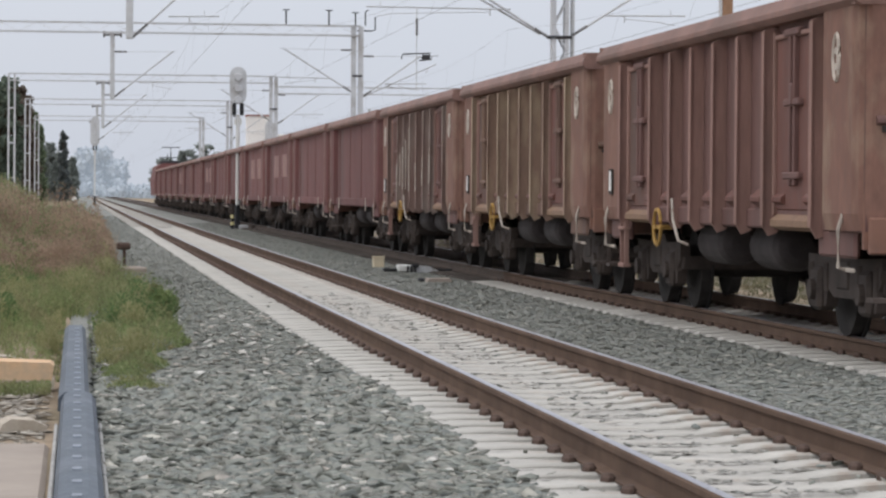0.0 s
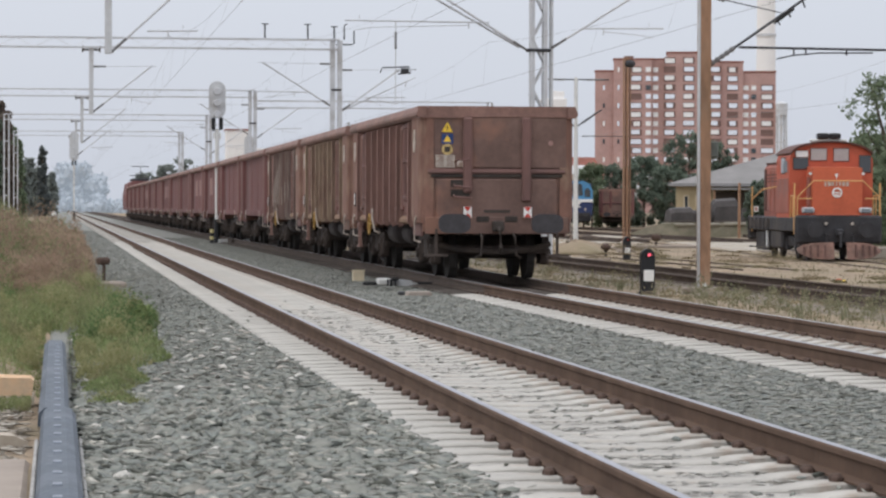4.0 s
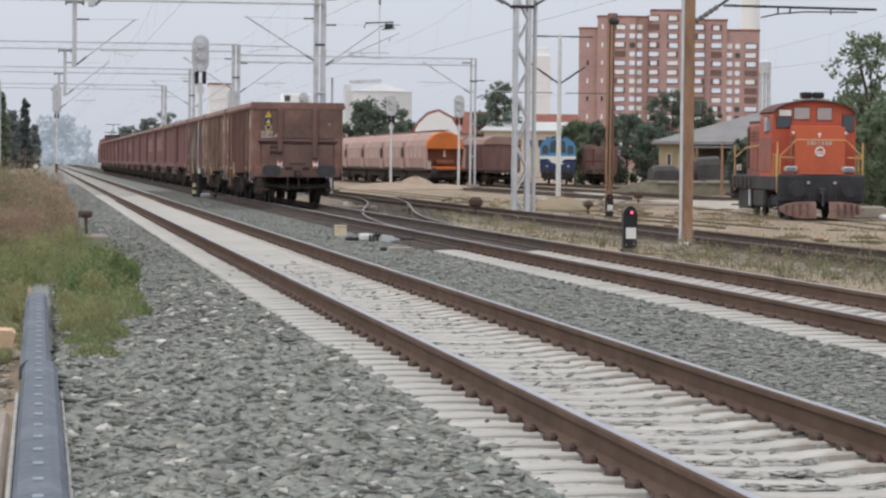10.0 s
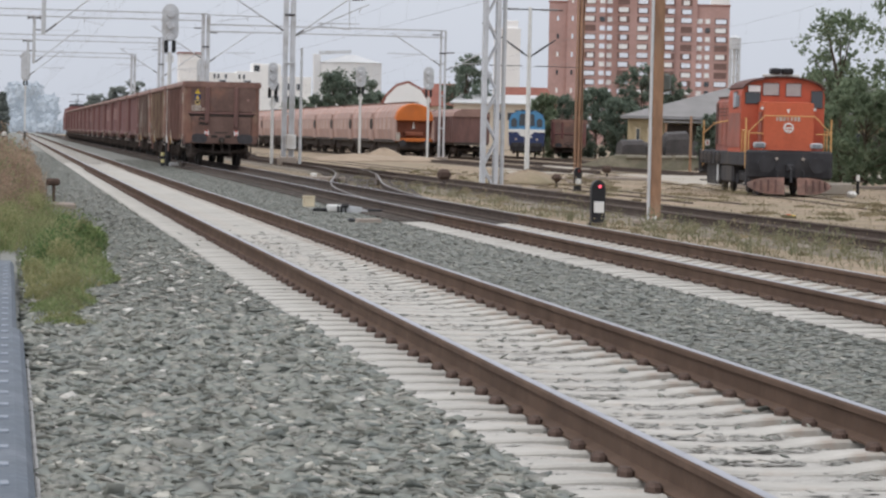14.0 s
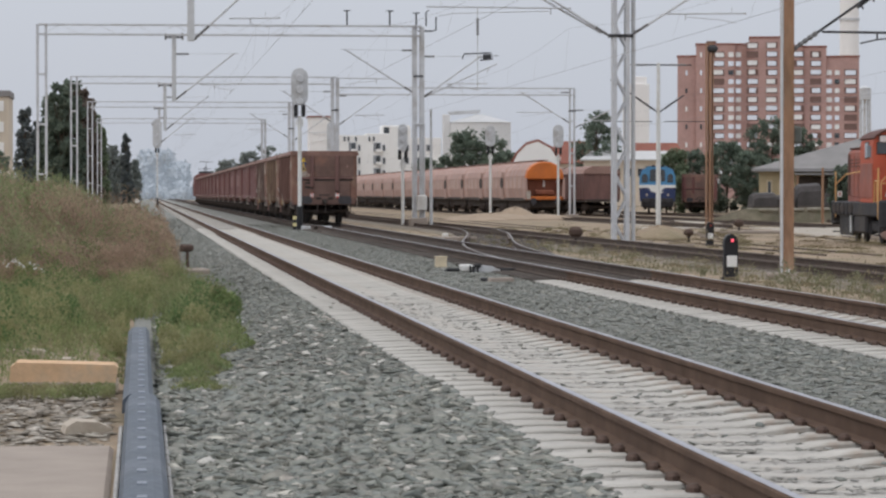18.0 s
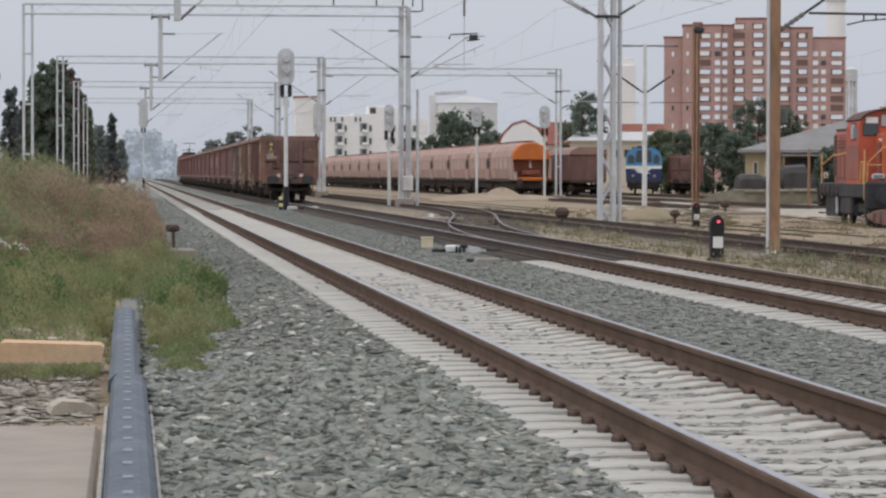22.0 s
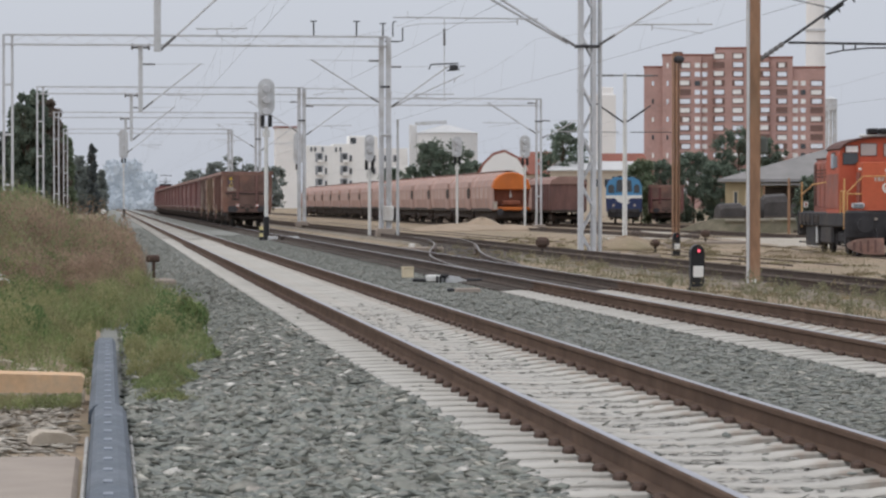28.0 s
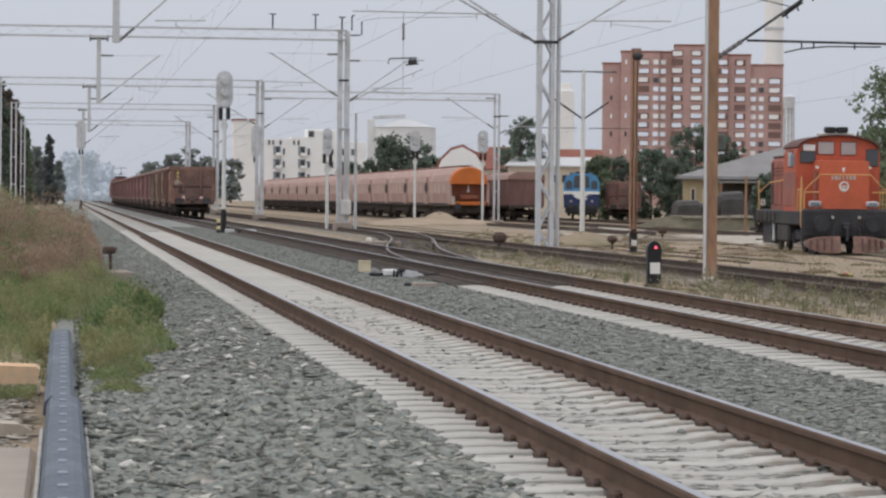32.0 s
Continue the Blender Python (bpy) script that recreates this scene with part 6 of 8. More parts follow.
for px, py, pw, pd in ((33.6, 137, 8.0, 30), (29.8, 170, 4.6, 12), (35.4, 186, 3.0, 18), (27.6, 152, 4.6, 7), (46.0, 160, 9.0, 26)):
    paved = thing("pavement", pose(px, py, -0.29, 0, 0, -6), "worn pale concrete paving in the yard", "pavement", kind="structure")
    rng = random.Random(int(px))
    rim = [(pw / 2 * (1 if i < 6 else -1) * rng.uniform(0.82, 1.0), pd * ((i if i < 6 else 11 - i) / 5 - 0.5)) for i in range(12)]
    g = Mesh().add([(x, y, 0.0) for x, y in rim] + [(x * 0.97, y * 0.99, 0.05) for x, y in rim], [tuple(range(12))[::-1], tuple(range(12, 24))] + [(i, (i + 1) % 12, 12 + (i + 1) % 12, 12 + i) for i in range(12)])
    part("paving", g, PALE_PAVING, paved)
edge = thing("edging_beam", pose(0.0, 0, -0.03), "long blue-grey edging beam with a row of pale rivets", "edging beam")
part("beam", Mesh().slab([(-0.115, 0.0), (0.14, 0.0), (0.135, 0.08), (0.105, 0.125), (0.06, 0.14), (-0.05, 0.14), (-0.085, 0.125), (-0.11, 0.07)], -38, 21.3), EDGE_STEEL, edge)
part("beam_end", Mesh().slab([(-0.135, 0.0), (0.095, 0.0), (0.09, 0.09), (0.055, 0.136), (-0.085, 0.136), (-0.13, 0.09)], 21.3, 32.0), EDGE_STEEL, edge)
MORTAR = mat("pale_mortar_edge", (0.36, 0.35, 0.335), 0.9, var=0.2, scale=4, fine=25, bump=0.3)
part("mortar_edge", Mesh().box(-0.128, 11.6, 0.02, 0.026, 15.6, 0.08, 0.008), MORTAR, edge, "pale mortar edge")
part("mortar_edge", Mesh().box(0.152, 12.0, 0.0, 0.024, 15.6, 0.07, 0.008), MORTAR, edge, "pale mortar edge")
RIVET = mat("rivet_pale", (0.215, 0.24, 0.28), 0.5, var=0.2, scale=9)
for i in range(31):
    part("rivet", Mesh().box(0.004, 10.6 + i * 0.68, 0.141 if i < 16 else 0.137, 0.05, 0.12, 0.014, 0.004), RIVET, edge)
path = thing("path", pose(0, 0, 0), "worn beige concrete path beside the edging beam", "path", kind="structure")
part("slab", Mesh().box(-2.178, -9.75, -0.09, 4.03, 56.5, 0.14, 0.03), CONCRETE, path)
KERB = mat("kerb_orange_stone", (0.62, 0.41, 0.25), 0.85, var=0.12, scale=3, fine=25, bump=0.3, dirt=(0.45, 0.36, 0.26), dirt_amount=0.4, dirt_scale=2)
RUBBLE_PALE = mat("pale_mortar", (0.46, 0.40, 0.33), 0.9, var=0.15, scale=3, fine=22, bump=0.4, dirt=(0.30, 0.25, 0.19), dirt_amount=0.4, dirt_scale=2)
kerb = thing("kerb_block", pose(-0.62, 24.1, -0.05), "orange-brown stone kerb block lying at the weeds", "kerb block")
part("block", Mesh().slab([(-0.42, 0.06), (0.42, 0.06), (0.44, 0.19), (0.41, 0.215), (-0.36, 0.24), (-0.41, 0.20)], -0.2, 0.25), KERB, kerb)
part("foot", Mesh().slab([(-0.46, 0.0), (0.44, 0.0), (0.44, 0.075), (-0.43, 0.085)], -0.215, 0.26), RUBBLE_PALE, kerb, "pale weathered foot of the block")
for bx, by, sx in ((-0.7, 27.5, 0.5), (-1.0, 29, 0.4), (-0.35, 26.2, 0.25), (-0.36, 19.9, 0.32)):
    s_ = thing("rubble_stone", pose(bx, by, -0.05, 0, 0, 20 * bx), "pale flat rubble stone among the weeds", "stone", "rubble stones")
    part("stone", Mesh().slab([(-sx * 0.5, 0.0), (sx * 0.46, 0.0), (sx * 0.50, 0.03), (sx * 0.20, 0.075), (-sx * 0.26, 0.085), (-sx * 0.44, 0.05)], -0.16, 0.14, pose(0, 0, 0, 0, 0, 14)), RUBBLE_PALE, s_)


# ---- buildings ----
WALL_YELLOW = mat("yellow_plaster", (0.47, 0.375, 0.235), 0.9, var=0.1, scale=0.8, dirt=(0.36, 0.28, 0.17), dirt_amount=0.4, dirt_scale=0.5)
ROOF_GREY = mat("grey_sheet_roof", (0.23, 0.22, 0.215), 0.85, var=0.12, scale=0.6, dirt=(0.27, 0.25, 0.25), dirt_amount=0.4, dirt_scale=0.3)
WALL_WHITE = mat("white_plaster", (0.82, 0.81, 0.79), 0.9, var=0.04, scale=0.3, dirt=(0.70, 0.68, 0.65), dirt_amount=0.2, dirt_scale=0.2)
WALL_CREAM = mat("cream_plaster", (0.60, 0.52, 0.42), 0.9, var=0.06, scale=0.3)
# distance haze on far walls is put into this near-white colour
WALL_FAR = mat("far_wall_haze", (0.82, 0.80, 0.78), 0.9, var=0.04, scale=0.1)
WALL_GREY = mat("pale_concrete_wall", (0.68, 0.68, 0.68), 0.9, var=0.06, scale=0.2)
ROOF_RED = mat("red_tile_roof", (0.25, 0.10, 0.075), 0.9, var=0.12, scale=0.5)
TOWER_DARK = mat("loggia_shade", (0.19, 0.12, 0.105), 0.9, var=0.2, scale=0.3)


def box_data(sx, sy, sz, material, name="window"):
    return Mesh().box(0, 0, 0, sx, sy, sz).data(name, material)


SKY_GLASS = mat("sky_reflecting_glass", (0.93, 0.92, 0.92), 0.08, metal=0.9, var=0.05, scale=0.2, bump=0.0)


def tower():
    """High block of flats, 15 storeys, stepped in plan and roofline."""
    t = thing("tower_block", pose(163.8, 905, 0, 0, 0, -11), "tall red-brown block of flats with pale windows and loggias", "apartment building")
    k = 0.172
    masses = [(1210, 1243, 43.4, 2.0), (1243, 1312, 47.0, 0.5), (1312, 1338, 47.0, 1.8), (1338, 1396, 49.0, 0.0), (1396, 1432, 46.5, 1.2), (1432, 1474, 46.2, 2.2), (1474, 1532, 43.2, 3.2)]
    for a, b, h, y in masses:
        part("wall", Mesh().box(((a + b) / 2 - 1210) * k, y + 8, h / 2, (b - a) * k, 16, h, 0.05), BRICK_RED, t)
        part("parapet", Mesh().box(((a + b) / 2 - 1210) * k, y + 8, h + 0.2, (b - a) * k + 0.4, 16.4, 0.5, 0.05), ROOF_RED, t)
    rng = random.Random(5)
    # columns of openings: place, width, depth of wall, kind
    cols = [(1226, 4, 2.0, "slit"), (1252, 4, 0.5, "slit"), (1283, 20, 0.5, "loggia"), (1305, 11, 0.5, "win"), (1318, 11, 1.8, "win"), (1343, 20, 0.0, "loggia"), (1377, 20, 0.0, "loggia"), (1424, 20, 1.2, "loggia"), (1455, 19, 2.2, "loggia"), (1479, 11, 3.2, "win"), (1493, 10, 3.2, "win"), (1517, 22, 3.2, "loggia")]
    pale, mid, dark = SKY_GLASS, PANE_PALE, PANE_DARK
    cache = {}
    for x, w, y, kind in cols:
        top = next(h for a, b, h, _ in masses if a <= x <= b)
        n = int((top - 2) / 2.76)
        for f in range(2, n + 1):
            z = f * 2.76 - 0.2
            if kind == "slit" and f % 2:
                continue
            w_k = rng.choice((0.6, 0.8, 0.9, 1.0)) if kind == "loggia" else 1.0
            width = {"slit": 0.6, "win": w * k * 0.85, "loggia": w * k * 0.95 * w_k}[kind]
            r = rng.random()
            material = pale if r < 0.50 else mid if r < 0.86 else dark
            key = (round(width, 2), material.name)
            if key not in cache:
                cache[key] = box_data(width, 0.3, 1.45 if kind != "loggia" else 1.4, material)
            if kind == "loggia":
                full = w * k * 0.95
                # a loggia's depth is a flat box with its shade put into the colour
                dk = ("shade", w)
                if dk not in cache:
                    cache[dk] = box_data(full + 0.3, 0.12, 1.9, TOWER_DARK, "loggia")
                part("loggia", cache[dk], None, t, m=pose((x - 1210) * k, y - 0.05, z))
                if r < 0.85:
                    part("window", cache[key], None, t, m=pose((x - 1210) * k + rng.uniform(-0.5, 0.5) * (full - width), y - 0.1, z + rng.uniform(-0.1, 0.2)))
            else:
                part("window", cache[key], None, t, m=pose((x - 1210) * k, y - 0.06, z))
    part("vent_house", Mesh().box((1270 - 1210) * k, 8, 47.6, 3, 5, 1.6, 0.1), TOWER_DARK, t)


tower()


FLAT_SHADE = mat("opening_shade_grey", (0.28, 0.29, 0.31), 0.8, var=0.15, scale=0.5)


def flats():
    b = thing("apartment_building", pose(0, 700, 0), "white modern apartment building with dark balconies", "apartment building")
    k = 0.1323
    for x0, x1, h in ((612, 660, 15.2), (660, 700, 15.6), (700, 738, 17.2), (738, 792, 14.6)):
        part("wall", Mesh().box(((x0 + x1) / 2 - 260) * k, 5, h / 2, (x1 - x0) * k, 10, h, 0.05), WALL_WHITE, b)
    # shade inside windows and balconies is painted as this grey box
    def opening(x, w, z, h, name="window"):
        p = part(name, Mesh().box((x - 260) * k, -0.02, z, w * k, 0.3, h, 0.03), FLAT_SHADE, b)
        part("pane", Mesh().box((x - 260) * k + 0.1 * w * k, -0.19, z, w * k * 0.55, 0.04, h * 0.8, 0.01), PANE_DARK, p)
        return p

    for x, w in ((634, 13), (678, 13)):
        for z in (12.4, 9.4, 6.4):
            p = opening(x, w, z, 2.1, "balcony")
            part("railing", Mesh().box((x - 260) * k + 0.4, -0.6, z - 0.85, w * k * 0.8, 0.8, 0.7, 0.03), WALL_WHITE, p)
    for x, w in ((646, 4), (690, 5), (729, 11), (752, 9), (770, 9)):
        for z in (12.2, 9.2, 6.2):
            opening(x, w, z, 1.5)
    for x in (620, 627, 640, 664, 672):
        opening(x, 3.6, 14.3, 1.1)
    part("attic", Mesh().box((712 - 260) * k, 4.5, 16.4, 48 * k, 8, 2.2, 0.05), WALL_WHITE, b)
    part("attic_window", Mesh().box((700 - 260) * k, 0.45, 16.3, 20 * k, 0.2, 1.5, 0.05), PANE_DARK, b)
    part("attic_window", Mesh().box((725 - 260) * k, 0.45, 16.3, 14 * k, 0.2, 1.5, 0.05), PANE_DARK, b)
    b = thing("apartment_building", pose(0, 1000, 0), "pale cream apartment building far beyond the flats", "apartment building")
    part("wall", Mesh().box((578 - 260) * 0.189, 5, 13.5, 7.8, 10, 27, 0.05), WALL_FAR, b)
    part("roof", Mesh().box((578 - 260) * 0.189, 5, 27.2, 8.6, 10.6, 0.6, 0.05), ROOF_RED, b)
    for z in (16, 19, 22, 25):
        for x in (-2.2, 0.6, 2.6):
            part("window", Mesh().box((578 - 260) * 0.189 + x, -0.05, z, 1.3, 0.2, 1.3), WALL_WHITE, b)


flats()


SILO_ROOF = mat("pale_sheet_roof", (0.52, 0.52, 0.52), 0.7, var=0.08, scale=0.4)


def silo():
    s = thing("grain_silo", pose(68.9, 606, 0), "large pale grey cylindrical silo with a shallow cone roof", "silo")
    part("drum", Mesh().rod((0, 0, 0), (0, 0, 15.9), 6.3, n=36), WALL_GREY, s)
    part("roof", Mesh().rod((0, 0, 15.9), (0, 0, 17.6), 6.5, 0.8, n=36), SILO_ROOF, s)
    part("elevator_tower", Mesh().box(-6.9, 0, 8.8, 1.4, 2, 17.6, 0.1), WALL_GREY, s)
    part("gantry", Mesh().bar((-6.5, 0, 17.8), (0, 0, 18.2), 0.8, 0.7), PAINT_GREY, s)
    for z in (4, 8, 12):
        part("hoop", Mesh().rod((0, 0, z), (0, 0, z + 0.2), 6.36, n=36), PAINT_GREY, s)
    s = thing("silo_tower", pose(201, 1205, 0), "rectangular silo tower paled by painted haze", "silo")
    part("wall", Mesh().box(0, 0, 23, 9.5, 9, 46, 0.2), WALL_FAR, s)
    part("head_house", Mesh().box(1.5, 0, 47, 5, 6, 4, 0.2), WALL_FAR, s)
    c = thing("chimney", pose(264.3, 1100, 0), "tall pale factory chimney with dark rings", "chimney")
    part("shaft", Mesh().rod((0, 0, 0), (0, 0, 84.5), 3.9, 3.4, 24), WALL_FAR, c)
    part("cap", Mesh().rod((0, 0, 84.5), (0, 0, 85.6), 3.7, n=24), ROOF_GREY, c, "dark rim")
    part("ring", Mesh().rod((0, 0, 66), (0, 0, 67), 3.85, n=24), PAINT_GREY, c)
    w = thing("water_tower", pose(245.7, 1000, 0), "pale slim water tower on tall legs beside the tower block", "water tower")
    part("shaft", Mesh().rod((0, 0, 0), (0, 0, 34), 0.55, n=12), WALL_GREY, w)
    for sx in (-1, 1):
        for sy in (-1, 1):
            part("leg", Mesh().rod((sx * 1.75, sy * 1.75, 0), (sx * 1.45, sy * 1.45, 34), 0.34, n=8), PAINT_GREY, w)
    for z in (8, 16, 24, 30):
        part("brace", Mesh().box(0, -1.6, z, 3.2, 0.3, 0.4).box(0, 1.6, z, 3.2, 0.3, 0.4).box(-1.6, 0, z, 0.3, 2.9, 0.4).box(1.6, 0, z, 0.3, 2.9, 0.4), PAINT_GREY, w)
    part("tank", Mesh().rod((0, 0, 33.4), (0, 0, 37.2), 2.15, n=20), PAINT_GREY, w)
    part("tank_roof", Mesh().rod((0, 0, 37.2), (0, 0, 38.2), 2.3, 0.4, 20), PAINT_GREY, w)


silo()


def house(name, x0, x1, y, depth, eave, ridge, wall, roof, label, hip=2.5, turn=8.0):
    h = thing(name, pose(x0, y, YARD, 0, 0, -turn), label, "building")
    x0, x1 = 0.0, x1 - x0
    xm, d = (x0 + x1) / 2, depth
    part("wall", Mesh().box(xm, d / 2, eave / 2, x1 - x0, d, eave, 0.02), wall, h)
    o = 0.5
    g = Mesh()
    vs = [(x0 - o, -o, eave - 0.1), (x1 + o, -o, eave - 0.1), (x1 + o, d + o, eave - 0.1), (x0 - o, d + o, eave - 0.1),
          (x0 - o, -o, eave + 0.08), (x1 + o, -o, eave + 0.08), (x1 + o, d + o, eave + 0.08), (x0 - o, d + o, eave + 0.08),
          (x0 + hip, d / 2, ridge), (x1 - hip, d / 2, ridge)]
    g.add(vs, [(0, 3, 2, 1), (0, 1, 5, 4), (1, 2, 6, 5), (2, 3, 7, 6), (3, 0, 4, 7), (4, 5, 9, 8), (5, 6, 9), (6, 7, 8, 9), (7, 4, 8)])
    part("roof", g, roof, h)
    return h


shed = house("depot_shed", 41.4, 66, 198, 14, 3.35, 6.2, WALL_YELLOW, ROOF_GREY, "old yellow plastered shed with a big grey hipped roof", 9.0, 13.0)
for x, w in ((0.7, 0.36), (1.5, 0.36), (15.5, 1.2)):
    f = part("window_frame", Mesh().box(x, -0.03, 2.0, w, 0.1, 1.3, 0.02), CREAM, shed)
    part("window_pane", Mesh().box(x, -0.09, 2.0, w - 0.16, 0.04, 1.14), PANE_DARK, f)
part("gutter", Mesh().rod((-0.5, -0.55, 3.28), (25, -0.55, 3.28), 0.07, n=6), ROOF_GREY, shed)
part("door", Mesh().box(17.2, -0.04, 1.3, 1.6, 0.1, 2.6, 0.02), TIMBER, shed)
# shade below the awning is put into this near-black board colour
AWNING = mat("awning_shade_board", (0.075, 0.06, 0.05), 0.9, var=0.3, scale=1.5)
part("boarding", Mesh().box(8.2, -0.12, 1.45, 11.4, 0.16, 2.9, 0.02), AWNING, shed, "boarding darkened for the shade under the awning")
part("awning", Mesh().slab([(2.4, 3.0), (14.2, 3.0), (14.2, 3.12), (2.4, 3.12)], -2.2, 0.0), ROOF_GREY, shed)
for x in (2.6, 5.6, 8.4, 11.2, 14.0):
    part("awning_post", Mesh().box(x, -2.1, 1.5, 0.14, 0.14, 3.0), RUSTY_POLE, shed)
BANK_EARTH = mat("bank_earth", (0.25, 0.225, 0.17), 0.95, var=0.25, scale=1.2, fine=14, bump=0.5, dirt=(0.17, 0.17, 0.11), dirt_amount=0.5, dirt_scale=0.8)
BANK_STONE = mat("bank_edge_stone", (0.31, 0.285, 0.235), 0.95, var=0.25, scale=1.0, fine=12, bump=0.4, dirt=(0.2, 0.18, 0.13), dirt_amount=0.5, dirt_scale=0.9)
TARP = mat("dark_tarpaulin", (0.07, 0.062, 0.06), 0.7, var=0.3, scale=1.2, bump=0.3)
bank = thing("loading_bank", pose(41.4, 198, -0.35, 0, 0, -13), "low earth loading bank with grey worn edges before the shed", "loading bank", kind="structure")
part("bank", Mesh().slab([(-3.4, 0.0), (16.6, 0.0), (15.6, 0.88), (14.0, 0.96), (1.4, 0.96), (-0.6, 0.90), (-1.2, 0.74)], -16.4, -2.4), BANK_EARTH, bank)
for i in range(9):
    part("edge_stone", Mesh().box(0.9 + i * 1.55, -16.42, 0.84 + 0.03 * (i % 3), 1.2 + 0.1 * (i % 4), 0.26, 0.20, 0.05), BANK_STONE, bank)
for x, y, w, h in ((38.75, 184.2, 1.5, 0.95), (40.0, 184.6, 1.3, 0.8), (41.75, 185.0, 1.6, 1.5), (44.4, 185.6, 2.4, 1.3)):
    st = thing("covered_stack", pose(x, y, 0.605), "low stack of goods under a dark tarpaulin by the shed", "stack", "covered stacks")
    rows = []
    for yy, k in ((-0.9, 0.7), (-0.7, 0.95), (0.0, 1.05), (0.8, 0.9), (1.0, 0.65)):
        rows.append([(-w / 2, yy, 0), (w / 2, yy, 0), (w * 0.49, yy, h * 0.86 * k), (w * 0.43, yy, h * k), (-w * 0.40, yy, h * 0.94 * k), (-w * 0.48, yy, h * 0.8 * k)])
    part("tarpaulin", loft(rows), TARP, st)
    part("pallet", Mesh().box(0, 0, 0.07, w * 1.05, 2.1, 0.14, 0.01), TIMBER, st)
post_b = thing("post", pose(39.3, 170, -0.3), "thin brown wooden post in front of the shed", "post")
part("shaft", Mesh().rod((0, 0, 0), (0, 0, 3.3), 0.09, 0.07, 8), RUSTY_POLE, post_b)
for x, y, w, h in ((29.45, 104.4, 1.25, 0.46), (46.2, 159.6, 1.2, 0.62)):
    blk = thing("concrete_block", pose(x, y, -0.3, 0, 0, 8), "worn pale concrete block lying beside the yard track", "block", "concrete blocks")
    part("block", Mesh().box(0, 0, h / 2, w, 0.6, h, 0.06), PALE_PAVING, blk)
barn = thing("barn", pose(45.6, 345, YARD, 0, 0, -8), "white gabled barn with a red-brown roof", "building")
gable = [(-2.5, 0), (2.9, 0), (2.9, 5.4), (1.9, 7.0), (0.4, 7.8), (-0.9, 7.4), (-2.0, 6.3), (-2.5, 5.2)]
part("gable_wall", Mesh().slab(gable, 0, 0.4), WALL_WHITE, barn)
part("wall", Mesh().box(0.2, 7, 2.6, 5.3, 13.4, 5.2), WALL_WHITE, barn)
part("roof", Mesh().slab([(-3.1, 4.9), (-2.2, 6.5), (-1.0, 7.7), (0.4, 8.1), (2.1, 7.2), (3.2, 5.3), (2.9, 5.2), (1.9, 6.9), (0.4, 7.8), (-0.9, 7.35), (-2.0, 6.2), (-2.7, 4.9)], 0.3, 14), ROOF_RED, barn)
part("window", Mesh().box(1.6, -0.05, 5.2, 0.7, 0.1, 0.5), PANE_DARK, barn)
rows_b = house("warehouse", 59.6, 72.4, 400, 12, 6.3, 7.6, WALL_CREAM, SILO_ROOF, "long low warehouse with a pale sheet roof", 1.0)
for i in range(7):
    part("window", Mesh().box(1 + i * 1.7, -0.05, 4.6, 1.0, 0.15, 1.0), PANE_DARK, rows_b)
low = house("house", 82, 92, 500, 12, 6.6, 10.4, WALL_WHITE, ROOF_RED, "low white house with a red tiled roof", 1.5)
low2 = house("house", 71, 80, 520, 12, 7.0, 11.0, WALL_CREAM, ROOF_RED, "cream house with a red tiled roof", 1.5)
left_b = thing("apartment_building", pose(0, 320, 0), "cream plastered apartment building with pale window panels", "apartment building")
part("wall", Mesh().box(-18.35, 5, 6.0, 9, 10, 12.0, 0.05), WALL_CREAM, left_b)
part("parapet", Mesh().box(-18.35, 5, 12.1, 9.3, 10.3, 0.7, 0.05), ROOF_GREY, left_b)
for z in (4.2, 6.4, 8.6, 10.8):
    for x in (-14.9, -16.3, -18.0):
        part("window", Mesh().box(x, -0.05, z, 1.0, 0.2, 1.1), WALL_WHITE, left_b)


# ---- trees ----
BARK = mat("bark", (0.10, 0.075, 0.055), 0.95, var=0.3, scale=3, fine=20, bump=0.5)
LEAF_DARK = leaf_mat("dark_foliage", [(0.0, (0.135, 0.17, 0.135)), (0.5, (0.165, 0.205, 0.16)), (0.85, (0.19, 0.23, 0.175)), (1.0, (0.22, 0.26, 0.20))], through_light=0.5)
LEAF_GREEN = leaf_mat("green_foliage", [(0.0, (0.15, 0.195, 0.125)), (0.5, (0.19, 0.235, 0.15)), (0.85, (0.22, 0.265, 0.17)), (1.0, (0.26, 0.30, 0.21))], through_light=0.5)
# leaf colour raised towards grey to carry the haze of distance
LEAF_GREY = leaf_mat("haze_grey_foliage", [(0.0, (0.24, 0.265, 0.25)), (0.5, (0.28, 0.31, 0.29)), (1.0, (0.33, 0.355, 0.33))], through_light=0.5)
LEAF_BROWN = leaf_mat("browning_foliage", [(0.0, (0.13, 0.10, 0.085)), (0.5, (0.165, 0.13, 0.11)), (1.0, (0.19, 0.175, 0.14))])
LEAF_BLUE = leaf_mat("blue_green_foliage", [(0.0, (0.12, 0.135, 0.14)), (0.5, (0.15, 0.17, 0.17)), (1.0, (0.19, 0.21, 0.20))], through_light=0.5)


